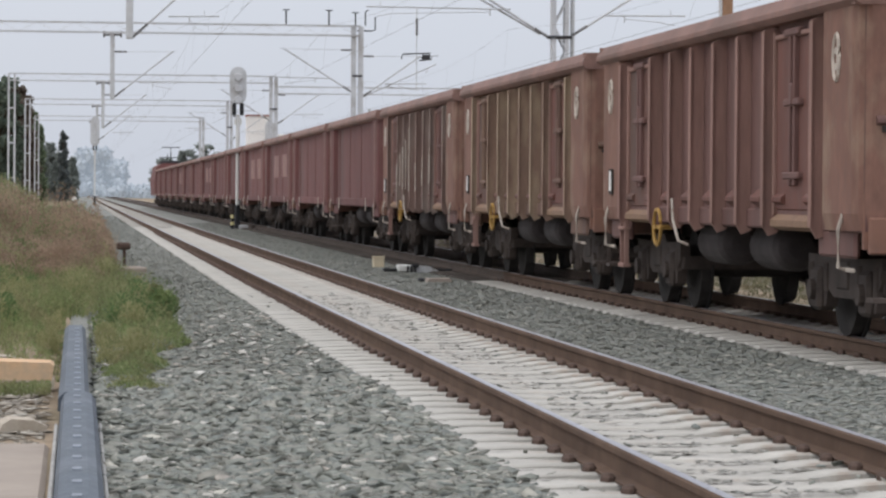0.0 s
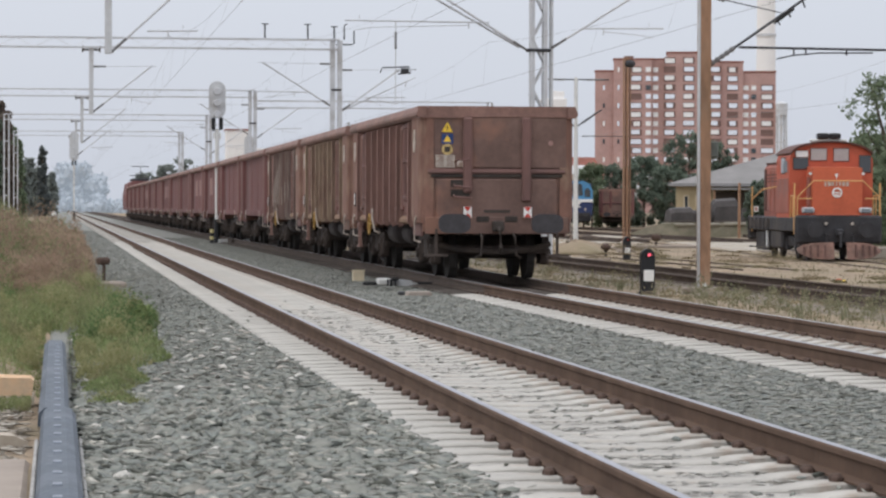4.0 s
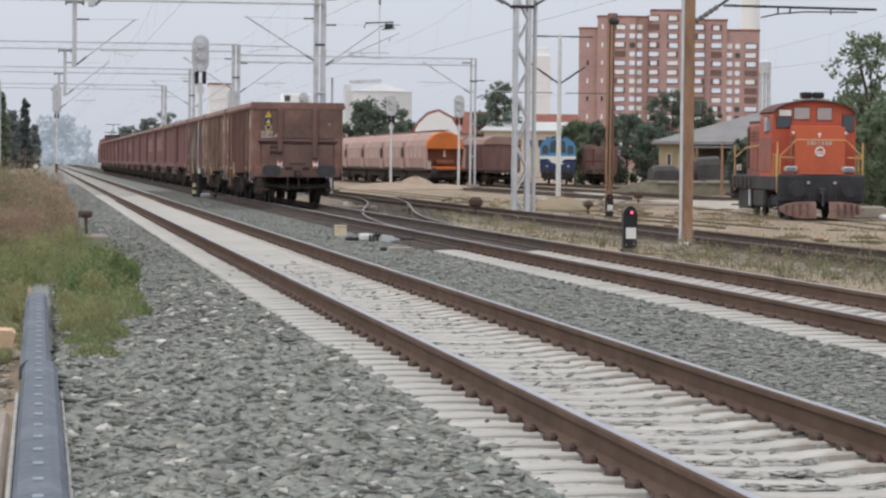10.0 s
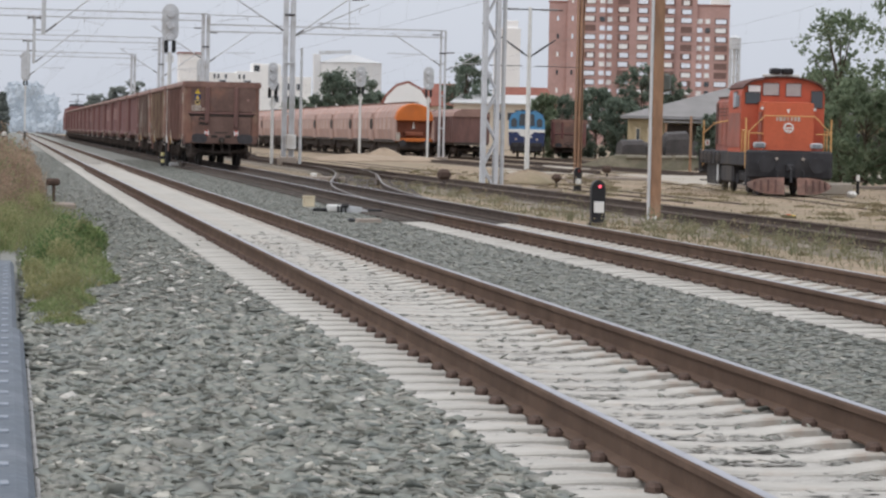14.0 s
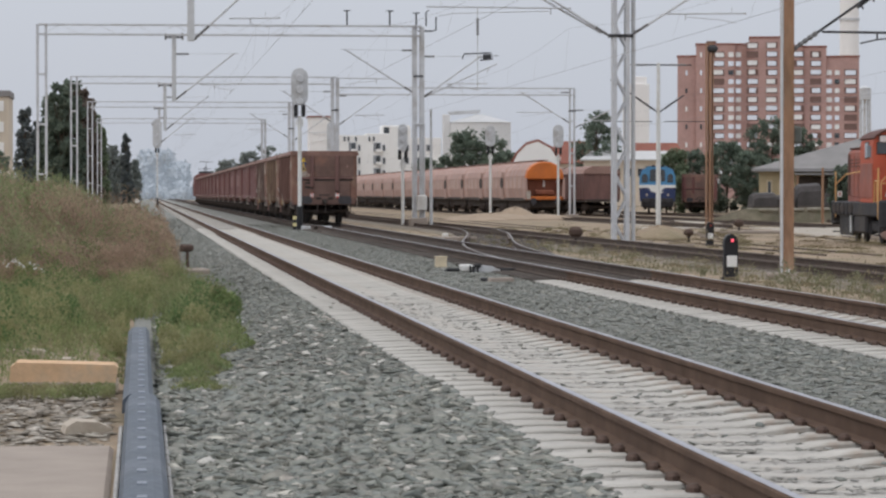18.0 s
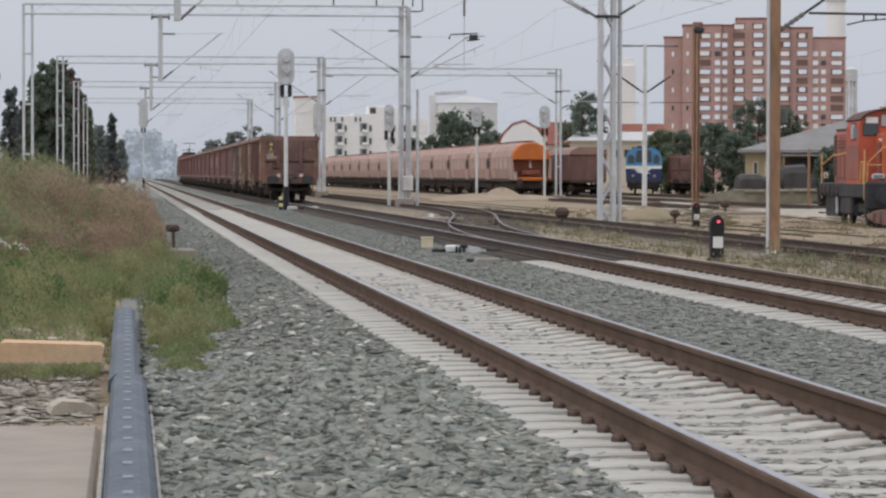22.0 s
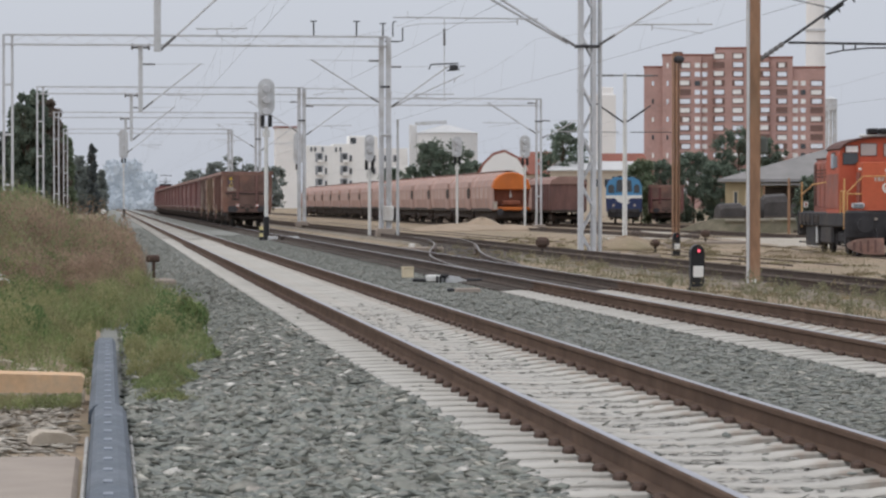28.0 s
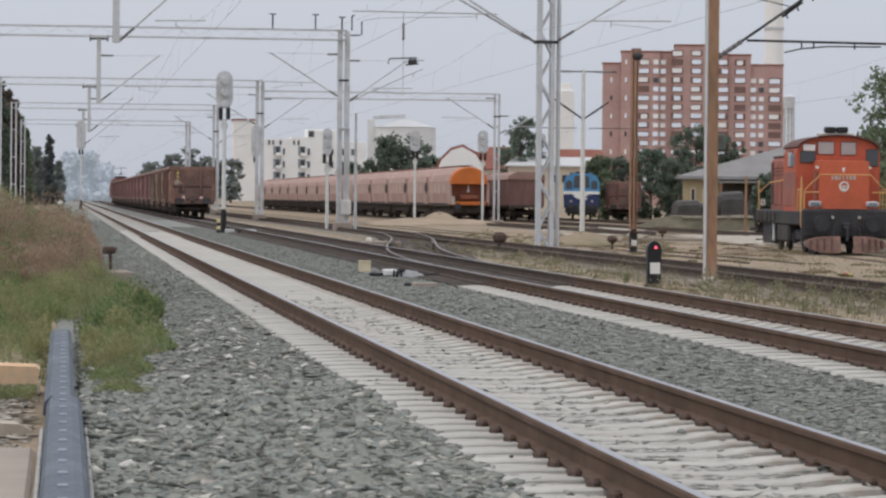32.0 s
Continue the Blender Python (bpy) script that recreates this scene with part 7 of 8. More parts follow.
def leaf_mesh(name, centres, spread, size, count, material, rng):
    """Many small folded leaves about clump centres, as one mesh."""
    n = count
    idx = rng.integers(0, len(centres), n)
    c = np.array([q[:3] for q in centres])[idx]
    rad = np.array([q[3] if len(q) > 3 else spread for q in centres])[idx]
    d = rng.normal(size=(n, 3))
    d /= np.linalg.norm(d, axis=1)[:, None]
    p = c + d * (rad * rng.uniform(0.35, 1.05, n))[:, None]
    a = rng.normal(size=(n, 3))
    a /= np.linalg.norm(a, axis=1)[:, None]
    b = np.cross(a, d)
    b /= np.linalg.norm(b, axis=1)[:, None] + 1e-9
    s = size * rng.uniform(0.6, 1.4, n)[:, None]
    nn = np.cross(a, b)
    v = np.stack([p - a * s, p + b * s * 0.55 + nn * s * 0.18, p + a * s, p - b * s * 0.55 + nn * s * 0.18], 1).reshape(-1, 3)
    k = np.arange(n)[:, None] * 4
    f = np.concatenate([k + np.array([[0, 1, 2]]), k + np.array([[0, 2, 3]])], 1).reshape(-1, 3)
    return raw_mesh(name, v, f, material)


def raw_mesh(name, v, f, material):
    me = bpy.data.meshes.new(name)
    me.vertices.add(len(v))
    me.vertices.foreach_set("co", np.ascontiguousarray(v, dtype=np.float32).ravel())
    k = f.shape[1]
    me.loops.add(f.size)
    me.loops.foreach_set("vertex_index", np.ascontiguousarray(f, dtype=np.int32).ravel())
    me.polygons.add(len(f))
    me.polygons.foreach_set("loop_start", np.arange(0, f.size, k, dtype=np.int32))
    me.update(calc_edges=True)
    me.materials.append(material)
    return me


def tree(x, y, z, h, wide, material, label, seed, columnar=False, leaves=3000, leaf=0.22, trunk=0.25, name="tree", group=""):
    rng, r2 = np.random.default_rng(seed), random.Random(seed)
    t = thing(name, pose(x, y, z), label, "tree", group)
    g = Mesh()
    tw = 0.022 * h
    crown0 = trunk * h
    g.rod((0, 0, -0.1), (0.02 * h, 0, crown0), tw, tw * 0.7, 8)
    g.rod((0.02 * h, 0, crown0), (0, 0, h * 0.85), tw * 0.7, tw * 0.15, 7)
    cl = []
    n = 70 if columnar else 90
    for i in range(n):
        if columnar:
            u = (i + 0.5) / n
            zz = crown0 * 0.6 + u * (h - crown0 * 0.6)
            rr = wide / 2 * math.sin(math.pi * (0.28 + 0.56 * u)) * r2.uniform(0.25, 0.72)
            a = r2.uniform(0, 6.28)
            cl.append((rr * math.cos(a), rr * math.sin(a), zz, wide * 0.22 * r2.uniform(0.7, 1.2) * (1.1 - 0.6 * u)))
        else:
            a, u = r2.uniform(0, 6.28), r2.random() ** 0.5
            el = r2.uniform(-0.88, 1.0)
            rr = wide / 2 * u * math.sqrt(max(0.05, 1 - 0.75 * el * el))
            cl.append((rr * math.cos(a), rr * math.sin(a), crown0 + (h - crown0) * (0.46 + 0.50 * el), wide * 0.105 * r2.uniform(0.5, 1.4)))
    for c in cl[::3]:
        g.rod((0, 0, max(crown0 * 0.8, c[2] * 0.62)), c[:3], tw * 0.32, tw * 0.1, 5)
    part("trunk", g, BARK, t)
    part("crown", leaf_mesh("crown", cl, 1.0, leaf, leaves, material, rng), None, t)
    return t


for i, (x, y, h, w) in enumerate(((-12.8, 398, 11.0, 5.0), (-11.5, 394, 14.0, 5.4), (-10.2, 390, 15.4, 5.4), (-8.9, 392, 15.9, 5.0), (-7.9, 398, 15.2, 4.8), (-7.0, 402, 13.9, 4.2), (-6.2, 408, 12.2, 3.6), (-5.5, 416, 10.4, 3.0))):
    tree(x, y, 0, h, w, (LEAF_BLUE, LEAF_DARK, LEAF_DARK, LEAF_DARK, LEAF_BROWN, LEAF_BROWN, LEAF_GREEN, LEAF_GREEN)[i], "tall dark columnar tree in the row beside the line", 110 + i, True, 7000, 0.32, 0.03, group="trackside trees")
for i, (x, y, h, w) in enumerate(((-5.4, 450, 8.4, 3.3), (-4.2, 456, 8.6, 3.3), (-2.85, 477, 7.4, 3.0), (-0.9, 483, 6.8, 2.7), (-14.8, 410, 9.4, 4.0), (-14.7, 384, 12.2, 3.2), (-13.6, 260, 8.4, 3.2), (-13.5, 190, 4.4, 4.5), (-11.2, 215, 5.0, 4))):
    tree(x, y, 0, h, w, LEAF_GREY if i < 4 else LEAF_BLUE if i < 6 else LEAF_DARK, "leafy tree among the row beside the line", 20 + i, i < 6, 3000, 0.3 if i < 6 else 0.2, 0.06, group="trackside trees")
tree(-2.1, 450, 0, 10.2, 2.5, LEAF_BLUE, "narrow dark tree beside the line", 31, True, 2600, 0.3, 0.05, group="trackside trees")
# haze over the far woods is put into a glowing blue-grey colour
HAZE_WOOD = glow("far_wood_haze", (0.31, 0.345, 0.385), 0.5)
far_wood = []
for i in range(60):
    u = i / 59
    far_wood.append((0.4 + 11.4 * u, 800 + 10 * math.sin(i), (11.6 if u < 0.62 else 8.4) * (0.22 + 0.78 * ((i * 7) % 11) / 10), 1.9))
for i in range(60):
    far_wood.append((-6 + 26 * i / 59, 790 + 6 * math.sin(3 * i), 0.6 + 1.5 * ((i * 5) % 7) / 7, 1.5))
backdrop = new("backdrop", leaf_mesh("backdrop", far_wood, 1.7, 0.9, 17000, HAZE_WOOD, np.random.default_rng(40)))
tagged(backdrop, "woods at the far end of the line, haze painted as a blue-grey glow", "woods", kind="structure")
for i, (x, h) in enumerate(((27, 10), (32, 12), (37, 9.5), (22, 8), (42, 9))):
    tree(x, 760, 0, h + 2, 7, LEAF_GREY, "far tree behind the parked train with haze-grey leaves", 55 + i, False, 900, 0.7, 0.1, group="far trees")
tree(49.5, 440, 0, 10.8, 10.0, LEAF_DARK, "dense dark round tree behind the hopper wagons", 61, False, 9000, 0.3, 0.04)
tree(55.0, 452, 0, 8.0, 6.5, LEAF_DARK, "dark leafy tree behind the hopper wagons", 62, False, 3000, 0.34, 0.08)
tree(41.5, 430, 0, 6.4, 5.5, LEAF_DARK, "dark leafy tree behind the hopper wagons", 63, False, 2500, 0.34, 0.08)
tree(62, 405, 0, 12.5, 6.5, LEAF_DARK, "dark tree with an airy crown above the roofs", 64, False, 2600, 0.3, 0.3)
for i, (x, y, h, w) in enumerate(((48.2, 268, 5.7, 3.8), (51.4, 270, 6.0, 4.4), (54.6, 276, 6.6, 4.6), (58.7, 275, 8.9, 5.2), (54.0, 262, 5.4, 4.0), (61.0, 272, 8.0, 4.4), (39.6, 166, 3.3, 1.6))):
    tree(x, y, YARD, h, w, LEAF_DARK if i else LEAF_GREEN, "dark green leafy tree behind the yard", 70 + i, False, 6500, 0.16, 0.02, group="yard trees")
for i, (x, y, h, w, l) in enumerate(((39.9, 141, 8.3, 4.6, 2200), (43.2, 138, 9.6, 6.5, 6500), (46.5, 142, 10.2, 7, 5000), (35.7, 122, 4.6, 4.0, 3500), (38.4, 118, 6.4, 5.0, 5000), (36.5, 112, 3.4, 3.6, 3000), (45.2, 174, 4.4, 3.6, 2000), (40.6, 146, 5.6, 5.0, 4000))):
    tree(x, y, YARD, h, w, LEAF_GREEN if i != 2 else LEAF_DARK, "green leafy tree behind the shunting locomotive", 80 + i, False, int(l * 1.5), 0.13, 0.02, group="trees behind the locomotive")


# ---- weeds and grass ----
GRASS_GREEN = leaf_mat("green_grass", [(0.0, (0.17, 0.18, 0.11)), (0.5, (0.22, 0.215, 0.135)), (1.0, (0.29, 0.27, 0.18))])
GRASS_DRY = leaf_mat("dry_grass", [(0.0, (0.235, 0.19, 0.125)), (0.5, (0.26, 0.21, 0.14)), (1.0, (0.29, 0.235, 0.16))], (0.21, 0.195, 0.115), 0.52, 0.35)


def blades(name, n, place, height, width, material, seed, lean=0.35, label="", category="grass"):
    """Grass: n bent blades; place(rng, n) gives x, y, z; height(rng, x, y) gives each blade's height."""
    rng = np.random.default_rng(seed)
    x, y, z = place(rng, n)
    h = height(rng, x, y)
    a = rng.uniform(0, 2 * np.pi, n)
    l = rng.uniform(0.05, lean, n) * h
    w = width * rng.uniform(0.6, 1.5, n)
    b = rng.uniform(0, 2 * np.pi, n)
    wx, wy = np.cos(b) * w, np.sin(b) * w
    lx, ly = np.cos(a) * l, np.sin(a) * l
    v = np.stack([
        np.stack([x - wx, y - wy, z], 1), np.stack([x + wx, y + wy, z], 1),
        np.stack([x + lx * 0.35 + wx * 0.8, y + ly * 0.35 + wy * 0.8, z + h * 0.55], 1), np.stack([x + lx * 0.35 - wx * 0.8, y + ly * 0.35 - wy * 0.8, z + h * 0.55], 1),
        np.stack([x + lx, y + ly, z + h], 1)], 1).reshape(-1, 3)
    k = np.arange(n)[:, None] * 5
    f = np.concatenate([k + np.array([[0, 1, 2]]), k + np.array([[0, 2, 3]]), k + np.array([[3, 2, 4]])], 1).reshape(-1, 3)
    ob = new(name, raw_mesh(name, v, f, material))
    return tagged(ob, label, category, kind="stuff")


def sprays(name, n, place, size, material, seed, label, upright=0.5):
    """Soft weeds: n little leaves at place(rng, n), more or less upright."""
    rng = np.random.default_rng(seed)
    p = np.stack(place(rng, n), 1)
    a = rng.normal(size=(n, 3))
    a[:, 2] = np.abs(a[:, 2]) + upright
    a /= np.linalg.norm(a, axis=1)[:, None]
    b = np.cross(a, rng.normal(size=(n, 3)))
    b /= np.linalg.norm(b, axis=1)[:, None]
    s = (size * rng.uniform(0.5, 1.5, n))[:, None]
    v = np.stack([p - a * s, p + b * s * 0.4, p + a * s, p - b * s * 0.4], 1).reshape(-1, 3)
    f = np.arange(n * 4).reshape(-1, 4)
    return tagged(new(name, raw_mesh(name, v, f, material)), label, "weeds", kind="stuff")


def edge_line(y):
    """Where the weeds end at the gravel."""
    return 0.55 + 0.50 * np.clip((y - 23) / 8, 0, 1) + 0.10 * np.sin(y * 1.7) + 0.08 * np.sin(y * 0.63) - 0.42 * np.clip((y - 42) / 10, 0, 1)


def low_top(x, y):
    """Height of the low green growth near the path."""
    h = 0.16 + 0.40 * np.clip((y - 25) / 20, 0, 1)
    h = h * np.clip((edge_line(y) - x) / 0.16, 0.25, 1)
    trough = np.clip(np.abs(x) / 0.35 - 0.4, 0.1, 1)
    h = np.where((y < 37) & (np.abs(x) < 0.5), h * trough, h)
    return h * (0.8 + 0.25 * np.sin(x * 5.1 + y * 0.7) * np.sin(y * 1.3) + 0.15 * np.sin(x * 11 + y * 2.9))


def high_top(x, y):
    """Height of the tall mass of reeds and dry weeds farther along the bank."""
    u = np.clip((0.85 - x) / 3.6, 0, 1)
    h = 0.72 + 1.22 * u ** 0.65
    return h * (0.90 + 0.09 * np.sin(x * 3.7 + 1.0) + 0.07 * np.sin(x * 9.1 + y * 0.8)) * np.clip((y - 40) / 14, 0.25, 1)


def low_place(rng, n):
    y = 23.4 + 30 * rng.random(n) ** 1.3
    x = edge_line(y) - 4.6 * rng.random(n) ** 1.35
    bad = ((y < 24.9) & (x < 0.12)) | ((y < 37) & (np.abs(x) < 0.135))
    y = np.where(bad, 37.5 + 12 * rng.random(n), y)
    bare = (y < 30) & (x < -0.1) & (rng.random(n) < 0.6)
    y = np.where(bare, y + 9, y)
    return x, y, -0.05 + low_top(x, y) * rng.random(n) ** 0.7


def high_place(rng, n):
    y = 46 + 34 * rng.random(n) ** 1.4
    x = edge_line(y) - 0.22 - 5.6 * rng.random(n) ** 0.6
    return x, y, -0.05 + high_top(x, y) * (1.04 - 0.9 * rng.random(n) ** 1.6) * (1 + 0.05 * rng.normal(size=n))


def seeds_place(rng, n):
    """Brown seed heads gather over the middle of the tall mass."""
    y = 45 + 26 * rng.random(n) ** 1.3
    x = 0.62 - 2.9 * rng.random(n)
    q = 0.25 + 0.62 * rng.random(n)
    return x, y, high_top(x, y) * (q + 0.15 * np.sin(x * 2.6) * np.sin(y * 0.5))


WEED = leaf_mat("weed_leaves", [(0.0, (0.165, 0.21, 0.085)), (0.5, (0.20, 0.25, 0.11)), (0.9, (0.25, 0.29, 0.14)), (1.0, (0.33, 0.35, 0.2))], (0.31, 0.28, 0.16), 0.53, 1.6, 0.6)
WEED_TALL = leaf_mat("tall_weed_leaves", [(0.0, (0.20, 0.26, 0.12)), (0.5, (0.23, 0.285, 0.14)), (1.0, (0.27, 0.315, 0.16))], (0.34, 0.285, 0.19), 0.5, 0.9, 0.6)
WEED_BROWN = leaf_mat("dry_seed_heads", [(0.0, (0.32, 0.225, 0.165)), (0.5, (0.35, 0.255, 0.19)), (1.0, (0.39, 0.29, 0.22))], (0.33, 0.29, 0.18), 0.6, 0.8, 0.6)
sprays("low_weeds", 90000, low_place, 0.018, WEED, 3, "low soft green weeds between the gravel and the path", 0.4)
sprays("tall_weeds", 90000, high_place, 0.028, WEED_TALL, 4, "tall rank green weeds and reeds on the bank", 0.9)
sprays("dry_weeds", 90000, seeds_place, 0.026, WEED_BROWN, 5, "soft brown seed heads of tall dry weeds", 0.9)


def tussocks(n, x0, x1, y0, y1, r0, r1, top, lift=0.5):
    """Clumps gathered on the bank; gives a place(rng, n) for sprays."""
    def place(rng, m):
        cx, cy = x0 + (x1 - x0) * rng.random(n), y0 + (y1 - y0) * rng.random(n) ** 1.2
        cr = r0 + (r1 - r0) * rng.random(n) ** 2
        k = rng.integers(0, n, m)
        d = rng.normal(size=(m, 3))
        d /= np.linalg.norm(d, axis=1)[:, None]
        d *= (rng.random(m) ** 0.4)[:, None]
        x, y = cx[k] + d[:, 0] * cr[k], cy[k] + d[:, 1] * cr[k] * 1.6
        base = top(cx, cy)[k]
        x = np.where((y < 37) & (np.abs(x) < 0.17), 0.2 + np.abs(x) + 0.15, x)
        if x1 < 5:
            x = np.minimum(x, edge_line(y) - 0.06 - np.where(y > 43, 0.16, 0.0) * (1 + rng.random(m)))
        return x, y, np.maximum(-0.04, base * lift + d[:, 2] * cr[k] * 1.15)
    return place


WEED_DARK = leaf_mat("dark_weed_leaves", [(0.0, (0.10, 0.15, 0.06)), (0.5, (0.13, 0.19, 0.08)), (1.0, (0.17, 0.23, 0.10))], through_light=0.5)
WEED_GOLD = leaf_mat("yellowing_weed_leaves", [(0.0, (0.27, 0.27, 0.13)), (0.5, (0.32, 0.31, 0.16)), (1.0, (0.38, 0.36, 0.20))], through_light=0.6)
sprays("dark_tussocks", 34000, tussocks(46, -4.6, 0.85, 28, 60, 0.16, 0.5, lambda x, y: np.where(y > 43, high_top(x, y), low_top(x, y)), 0.6), 0.022, WEED_DARK, 31, "dark green bushy weeds scattered over the bank", 0.5)
sprays("yellow_tussocks", 36000, tussocks(52, -4.6, 0.75, 27, 52, 0.14, 0.42, lambda x, y: np.where(y > 43, high_top(x, y), low_top(x, y)), 0.75), 0.020, WEED_GOLD, 32, "yellowing soft weeds in loose clumps", 0.7)
sprays("brown_tussocks", 42000, tussocks(40, -3.2, 0.65, 44, 68, 0.3, 0.75, high_top, 0.78), 0.024, WEED_BROWN, 33, "brown feathery seed heads in tall clumps", 1.1)
sprays("high_tussocks", 30000, tussocks(34, -5.2, -1.6, 46, 76, 0.3, 0.8, high_top, 0.85), 0.026, WEED_TALL, 34, "rank green growth rising above the bank", 1.0)
sprays("path_weeds", 5000, lambda r, n: (-0.2 - 1.7 * r.random(n), 23.0 + 0.8 * r.random(n), -0.04 + 0.08 * r.random(n)), 0.016, WEED, 12, "thin green weeds in front of the kerb block", 0.4)
blades("weed_stems", 9000, lambda r, n: (edge_line(50) - 4.6 * r.random(n), 44 + 32 * r.random(n), np.full(n, -0.06)), lambda r, x, y: high_top(x, y) * (0.6 + 0.5 * r.random(len(x))), 0.006, WEED_BROWN, 8, 0.3, "thin dry stems among the tall weeds", "weeds")
blades("grass_tufts", 14000, lambda r, n: (lambda q: (q[0], q[1], np.full(n, -0.06)))(low_place(r, n)), lambda r, x, y: (0.05 + low_top(x, y)) * (0.5 + 0.7 * r.random(len(x))), 0.005, WEED, 9, 0.7, "thin green grass among the low weeds", "grass")


def leafy(name, spots, size, count, material, seed, label):
    rng = np.random.default_rng(seed)
    return tagged(new(name, leaf_mesh(name, spots, 0.3, size, count, material, rng)), label, "weeds", kind="stuff")


leafy("shrub", [(1.0 + 0.1 * math.sin(i), 35.6 + 0.1 * i, 0.12 + 0.05 * i, 0.13) for i in range(5)], 0.02, 2600, WEED, 16, "small dark green shrub at the edge of the gravel")
leafy("white_flowers", [(-1.35 - 0.09 * i, 41 + 0.4 * i, 0.50 + 0.04 * (i % 3), 0.05) for i in range(8)], 0.016, 70, WALL_WHITE, 17, "small white flower heads among the weeds")


def yard_place(rng, n):
    """Short grass gathers in drifts over the yard."""
    k = rng.integers(0, 260, n)
    cx, cy = 10.8 + 24 * rng.random(260), 34 + 130 * rng.random(260) ** 1.2
    x = cx[k] + rng.normal(size=n) * 0.75
    x = np.where(x < 10.1, 20.4 - x, x)
    y = cy[k] + rng.normal(size=n) * 2.6
    on = np.abs(x - TRACK_3) < 1.5
    x = np.where(on, x + 3.2, x)
    return x, y, np.array([lie(q) for q in x]) - 0.05


blades("yard_grass", 26000, yard_place, lambda r, x, y: 0.03 + 0.08 * r.random(len(x)) ** 2, 0.009, GRASS_DRY, 6, 0.6, "short dry grass on the yard's bare earth", "grass")
YARD_GREEN = leaf_mat("dusty_yard_weeds", [(0.0, (0.17, 0.18, 0.105)), (0.5, (0.22, 0.21, 0.13)), (1.0, (0.28, 0.255, 0.17))], (0.30, 0.245, 0.165), 0.47, 0.7)
sprays("yard_clumps", 16000, tussocks(120, 10.3, 13.0, 36, 110, 0.10, 0.42, lambda x, y: np.full(len(x), -0.10), 1.0), 0.022, YARD_GREEN, 41, "low dusty green clumps along the old yard track", 0.6)
sprays("yard_scrub", 24000, tussocks(150, 15.8, 25.0, 60, 135, 0.14, 0.6, lambda x, y: np.full(len(x), -0.24), 1.0), 0.03, GRASS_DRY, 42, "dry beige scrub in tufts over the yard", 0.8)
sprays("tall_sprigs", 2600, tussocks(26, 10.5, 12.9, 40, 62, 0.10, 0.24, lambda x, y: np.full(len(x), 0.06), 1.0), 0.026, GRASS_GREEN, 43, "few taller green sprigs beside the yard track", 1.2)
blades("yard_weeds", 1700, lambda r, n: (10.5 + 2.6 * r.random(n), 37 + 60 * r.random(n) ** 1.3, np.full(n, -0.2)), lambda r, x, y: 0.08 + 0.34 * r.random(len(x)) ** 3, 0.010, GRASS_GREEN, 7, 0.6, "green weeds between the main tracks and the yard", "weeds")


# ---- loose ballast stones ----
RUBBLE = island_mat("pale_rubble", [(0.0, (0.27, 0.235, 0.19)), (0.5, (0.35, 0.31, 0.26)), (1.0, (0.50, 0.46, 0.40))])
ICO_V = np.array([(-1, 1.618, 0), (1, 1.618, 0), (-1, -1.618, 0), (1, -1.618, 0), (0, -1, 1.618), (0, 1, 1.618), (0, -1, -1.618), (0, 1, -1.618), (1.618, 0, -1), (1.618, 0, 1), (-1.618, 0, -1), (-1.618, 0, 1)]) / 1.902
ICO_F = np.array([(0, 11, 5), (0, 5, 1), (0, 1, 7), (0, 7, 10), (0, 10, 11), (1, 5, 9), (5, 11, 4), (11, 10, 2), (10, 7, 6), (7, 1, 8), (3, 9, 4), (3, 4, 2), (3, 2, 6), (3, 6, 8), (3, 8, 9), (4, 9, 5), (2, 4, 11), (6, 2, 10), (8, 6, 7), (9, 8, 1)])


OCT_V = np.array([(1, 0, 0), (-1, 0, 0), (0, 1, 0), (0, -1, 0), (0, 0, 1), (0, 0, -1)])
OCT_F = np.array([(0, 2, 4), (2, 1, 4), (1, 3, 4), (3, 0, 4), (2, 0, 5), (1, 2, 5), (3, 1, 5), (0, 3, 5)])


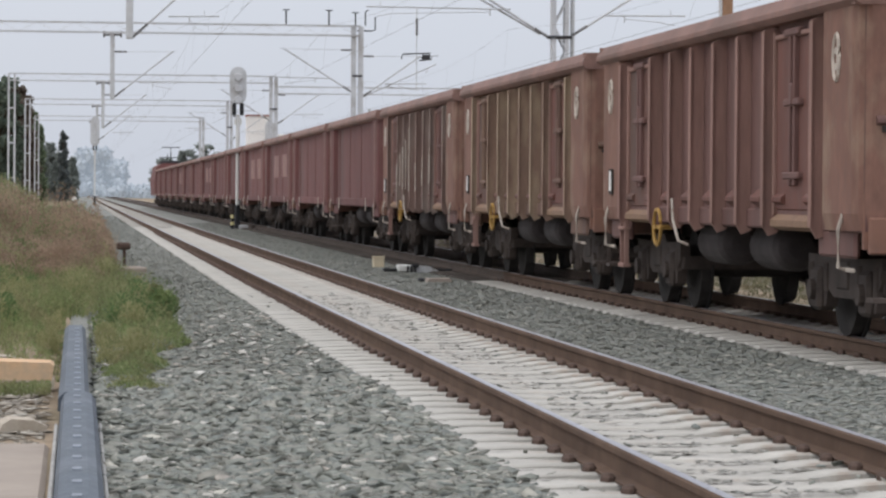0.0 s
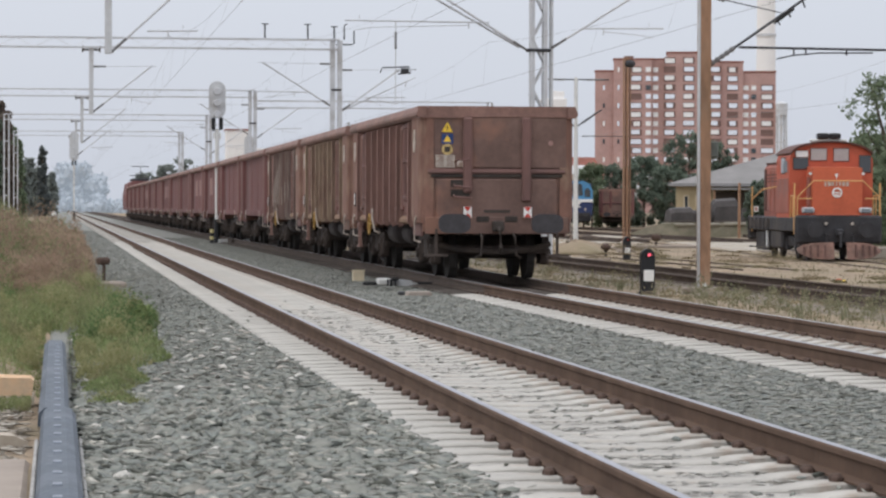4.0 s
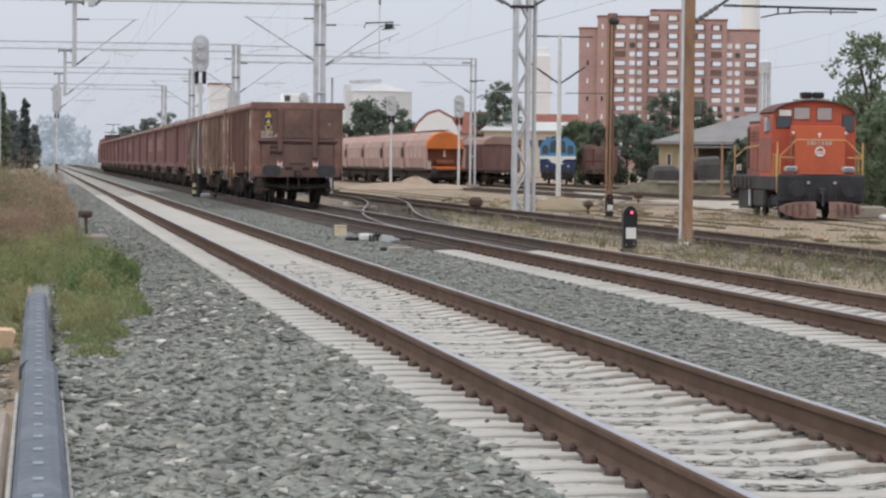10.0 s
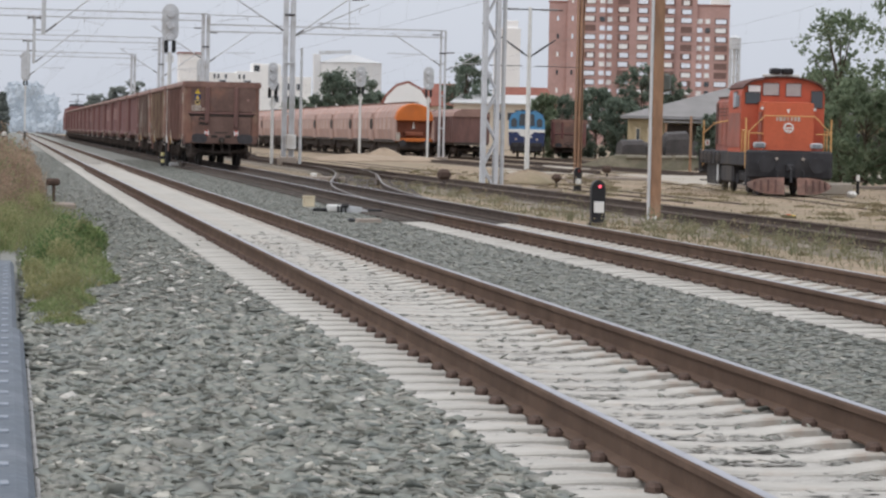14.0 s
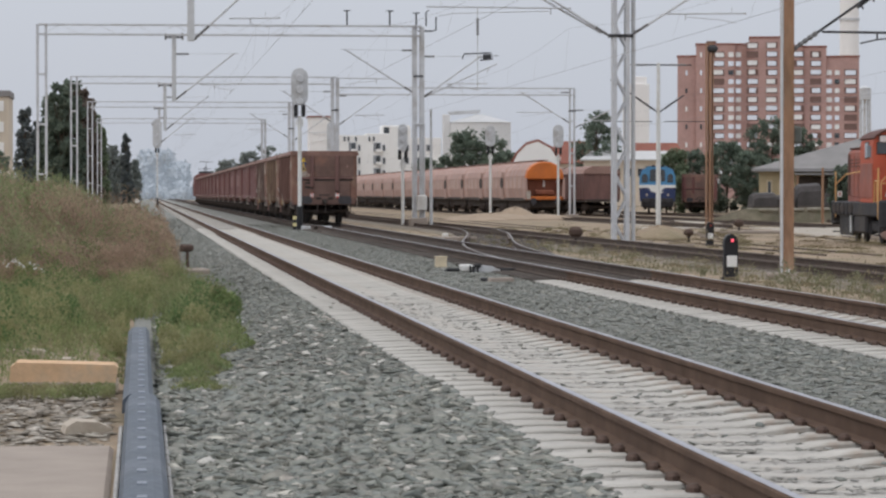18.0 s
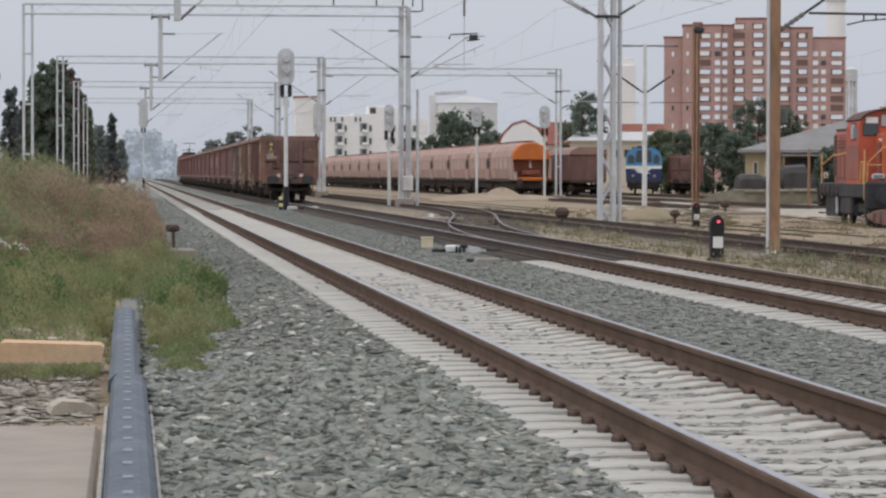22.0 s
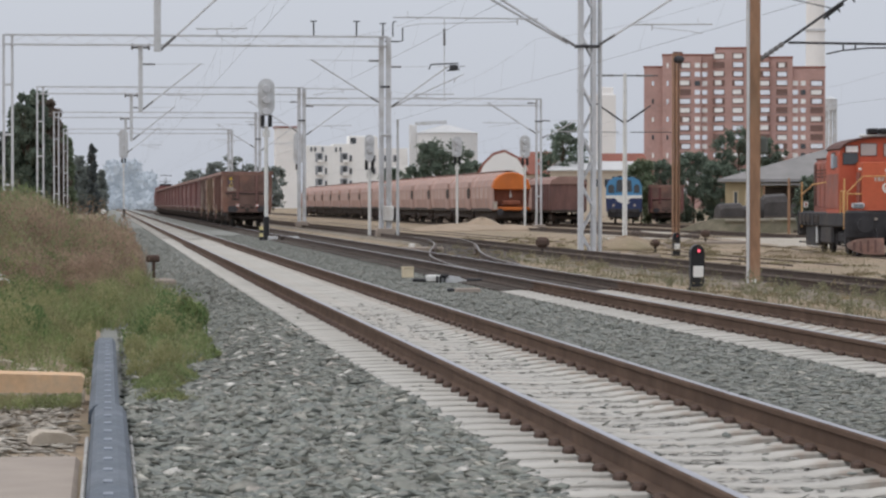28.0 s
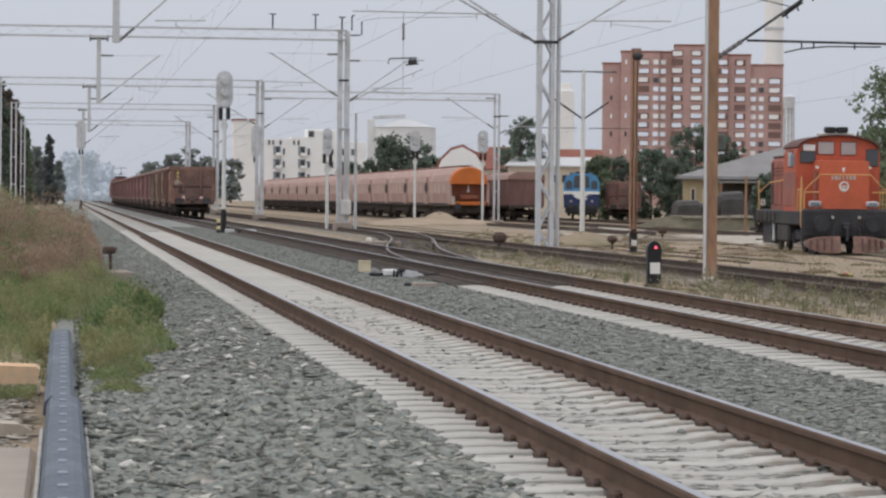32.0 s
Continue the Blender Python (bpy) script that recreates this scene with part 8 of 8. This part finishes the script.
def stones(name, x, y, z, size, seed, label, material=None, coarse=False):
    """Angular crushed stones, each squashed and turned its own way."""
    rng = np.random.default_rng(seed)
    n = len(x)
    tilt = 0.045 if coarse else 0.12
    q = np.stack([np.ones(n), rng.normal(0, tilt, n), rng.normal(0, tilt, n), np.zeros(n)], 1)
    turn = rng.uniform(0, np.pi, n)
    q = np.stack([q[:, 0] * np.cos(turn), q[:, 1] * np.cos(turn) + q[:, 2] * np.sin(turn), q[:, 2] * np.cos(turn) - q[:, 1] * np.sin(turn), q[:, 0] * np.sin(turn)], 1)
    q /= np.linalg.norm(q, axis=1)[:, None]
    w, a, b, c = q.T
    rot = np.stack([1 - 2 * (b * b + c * c), 2 * (a * b - c * w), 2 * (a * c + b * w), 2 * (a * b + c * w), 1 - 2 * (a * a + c * c), 2 * (b * c - a * w), 2 * (a * c - b * w), 2 * (b * c + a * w), 1 - 2 * (a * a + b * b)], 1).reshape(n, 3, 3)
    sc = np.stack([rng.uniform(0.9, 1.6, n), rng.uniform(0.7, 1.15, n), rng.uniform(0.13, 0.27, n) * (0.6 if coarse else 1.0)], 1) * size[:, None]
    unit, faces = (OCT_V, OCT_F) if coarse else (ICO_V, ICO_F)
    v = unit[None] * (1 + rng.uniform(-0.34, 0.34, (n, len(unit))))[:, :, None] * sc[:, None, :]
    v = np.einsum("nij,nkj->nki", rot, v) + np.stack([x, y, z], 1)[:, None, :]
    f = (faces[None] + len(unit) * np.arange(n)[:, None, None]).reshape(-1, 3)
    me = raw_mesh(name, v.reshape(-1, 3), f, material or STONE)
    me.polygons.foreach_set("use_smooth", np.ones(len(f), dtype=bool))
    ob = new(name, me)
    return tagged(ob, label, "gravel", kind="stuff")


CRIB_GREY = island_mat("crib_grey_stone", [(0.0, (0.24, 0.24, 0.22)), (0.5, (0.30, 0.295, 0.27)), (1.0, (0.39, 0.38, 0.35))])
PALE_STONE = island_mat("pale_ballast_stone", [(0.0, (0.34, 0.31, 0.27)), (0.5, (0.42, 0.40, 0.36)), (1.0, (0.55, 0.53, 0.49))])
rg = np.random.default_rng(77)


def strip(n, x0, x1, y0, y1, power=1.0):
    return x0 + (x1 - x0) * rg.random(n), y0 + (y1 - y0) * rg.random(n) ** power


x, y = strip(52000, 0.16, 2.42, 11.2, 45, 1.5)
near = y < 25
stones("gravel", x[near], y[near], -0.030 + 0.010 * rg.random(near.sum()), 0.034 + 0.042 * rg.random(near.sum()) ** 2, 1, "loose grey crushed stone beside the track")
x, y = x[~near], y[~near]
stones("side_gravel", x, y, -0.033 + 0.010 * rg.random(len(x)), 0.034 + 0.036 * rg.random(len(x)) ** 2, 11, "grey crushed stone farther along the track", coarse=True)
x, y = strip(18000, 0.3, 2.42, 45, 190, 1.8)
stones("far_gravel", x, y, -0.034 + 0.012 * rg.random(len(x)), 0.03 + 0.028 * rg.random(len(x)) ** 2, 2, "grey crushed stone along the track", coarse=True)
x, y = strip(36000, 4.88, 7.0, 17, 150, 1.75)
stones("middle_gravel", x, y, -0.034 + 0.010 * rg.random(len(x)), 0.030 + 0.030 * rg.random(len(x)) ** 2, 3, "grey crushed stone between the two tracks", coarse=True)
# cribs between sleepers
for c, y0, y1, n, seed in ((TRACK_1, 11.5, 45, 9000, 4), (TRACK_2, 24, 56, 4000, 5)):
    x, y = strip(n, c - 1.24, c + 1.24, y0, y1, 1.3)
    ph = ((y - 14.44) / 0.6) % 1.0
    keep = (ph > 0.24) & (ph < 0.76)
    x, y = x[keep], y[keep]
    stones("crib_stones", x, y, -0.052 + 0.018 * rg.random(len(x)) ** 3, 0.02 + 0.02 * rg.random(len(x)) ** 2, seed, "dusty crushed stone between the sleepers", DUSTY_STONE, True)
    x, y = strip(int(n * 0.62), c - 1.27, c + 1.27, y0, y1, 1.4)
    y = 14.44 + 0.6 * np.round((y - 14.44) / 0.6) + 0.30 + 0.055 * rg.normal(size=len(y))
    drift = np.sin(x * 3.1 + y * 1.9) + np.sin(x * 6.7 - y * 3.3) * 0.7 + 0.5 * np.sin(y * 0.9)
    keep = drift > rg.normal(size=len(x)) * 0.9 + 0.25
    x, y = x[keep], y[keep]
    stones("crib_gravel", x, y, -0.030 + 0.012 * rg.random(len(x)), 0.024 + 0.022 * rg.random(len(x)) ** 2, seed + 40, "grey crushed stone lying in drifts between the sleepers", CRIB_GREY, True)
x, y = strip(9000, 9.5, 10.8, 30, 110, 1.2)
stones("shoulder_stones", x, y, np.array([-0.06 - 0.2 * max(0, q - 9.9) for q in x]), 0.026 + 0.02 * rg.random(len(x)) ** 2, 6, "grey crushed stone on the ballast shoulder", coarse=True)
x, y = strip(3000, -2.6, -0.2, 18.4, 24.2)
stones("path_rubble", x, y, -0.055 + 0.015 * rg.random(len(x)), 0.022 + 0.06 * rg.random(len(x)) ** 3, 7, "pale rubble at the end of the concrete path", RUBBLE, True)
x, y = strip(420, 0.2, 2.35, 12, 40, 1.5)
stones("pale_stones", x, y, -0.012 + 0.0 * x, 0.030 + 0.022 * rg.random(len(x)), 9, "single pale stones among the grey gravel", PALE_STONE)
# single stones that lie on the sleepers
x, y = strip(150, 2.5, 4.8, 14, 48, 1.3)
stones("stray_stones", x, y, 0.012 + 0.0 * x, 0.020 + 0.014 * rg.random(len(x)), 8, "stray stones lying on the sleepers")

# ---- tracks last: their many pieces ----
track("railway_track", TRACK_1, -38, 900, 0.0, 9999, 130, "straight rusty rails with shining heads on pale concrete sleepers", clip_to=110)
track("railway_track", TRACK_2, -38, 900, 0.0, 52.8, 100, "rusty rails on concrete and timber sleepers beside the points", clip_to=52.8, dark_from=52)
motions()
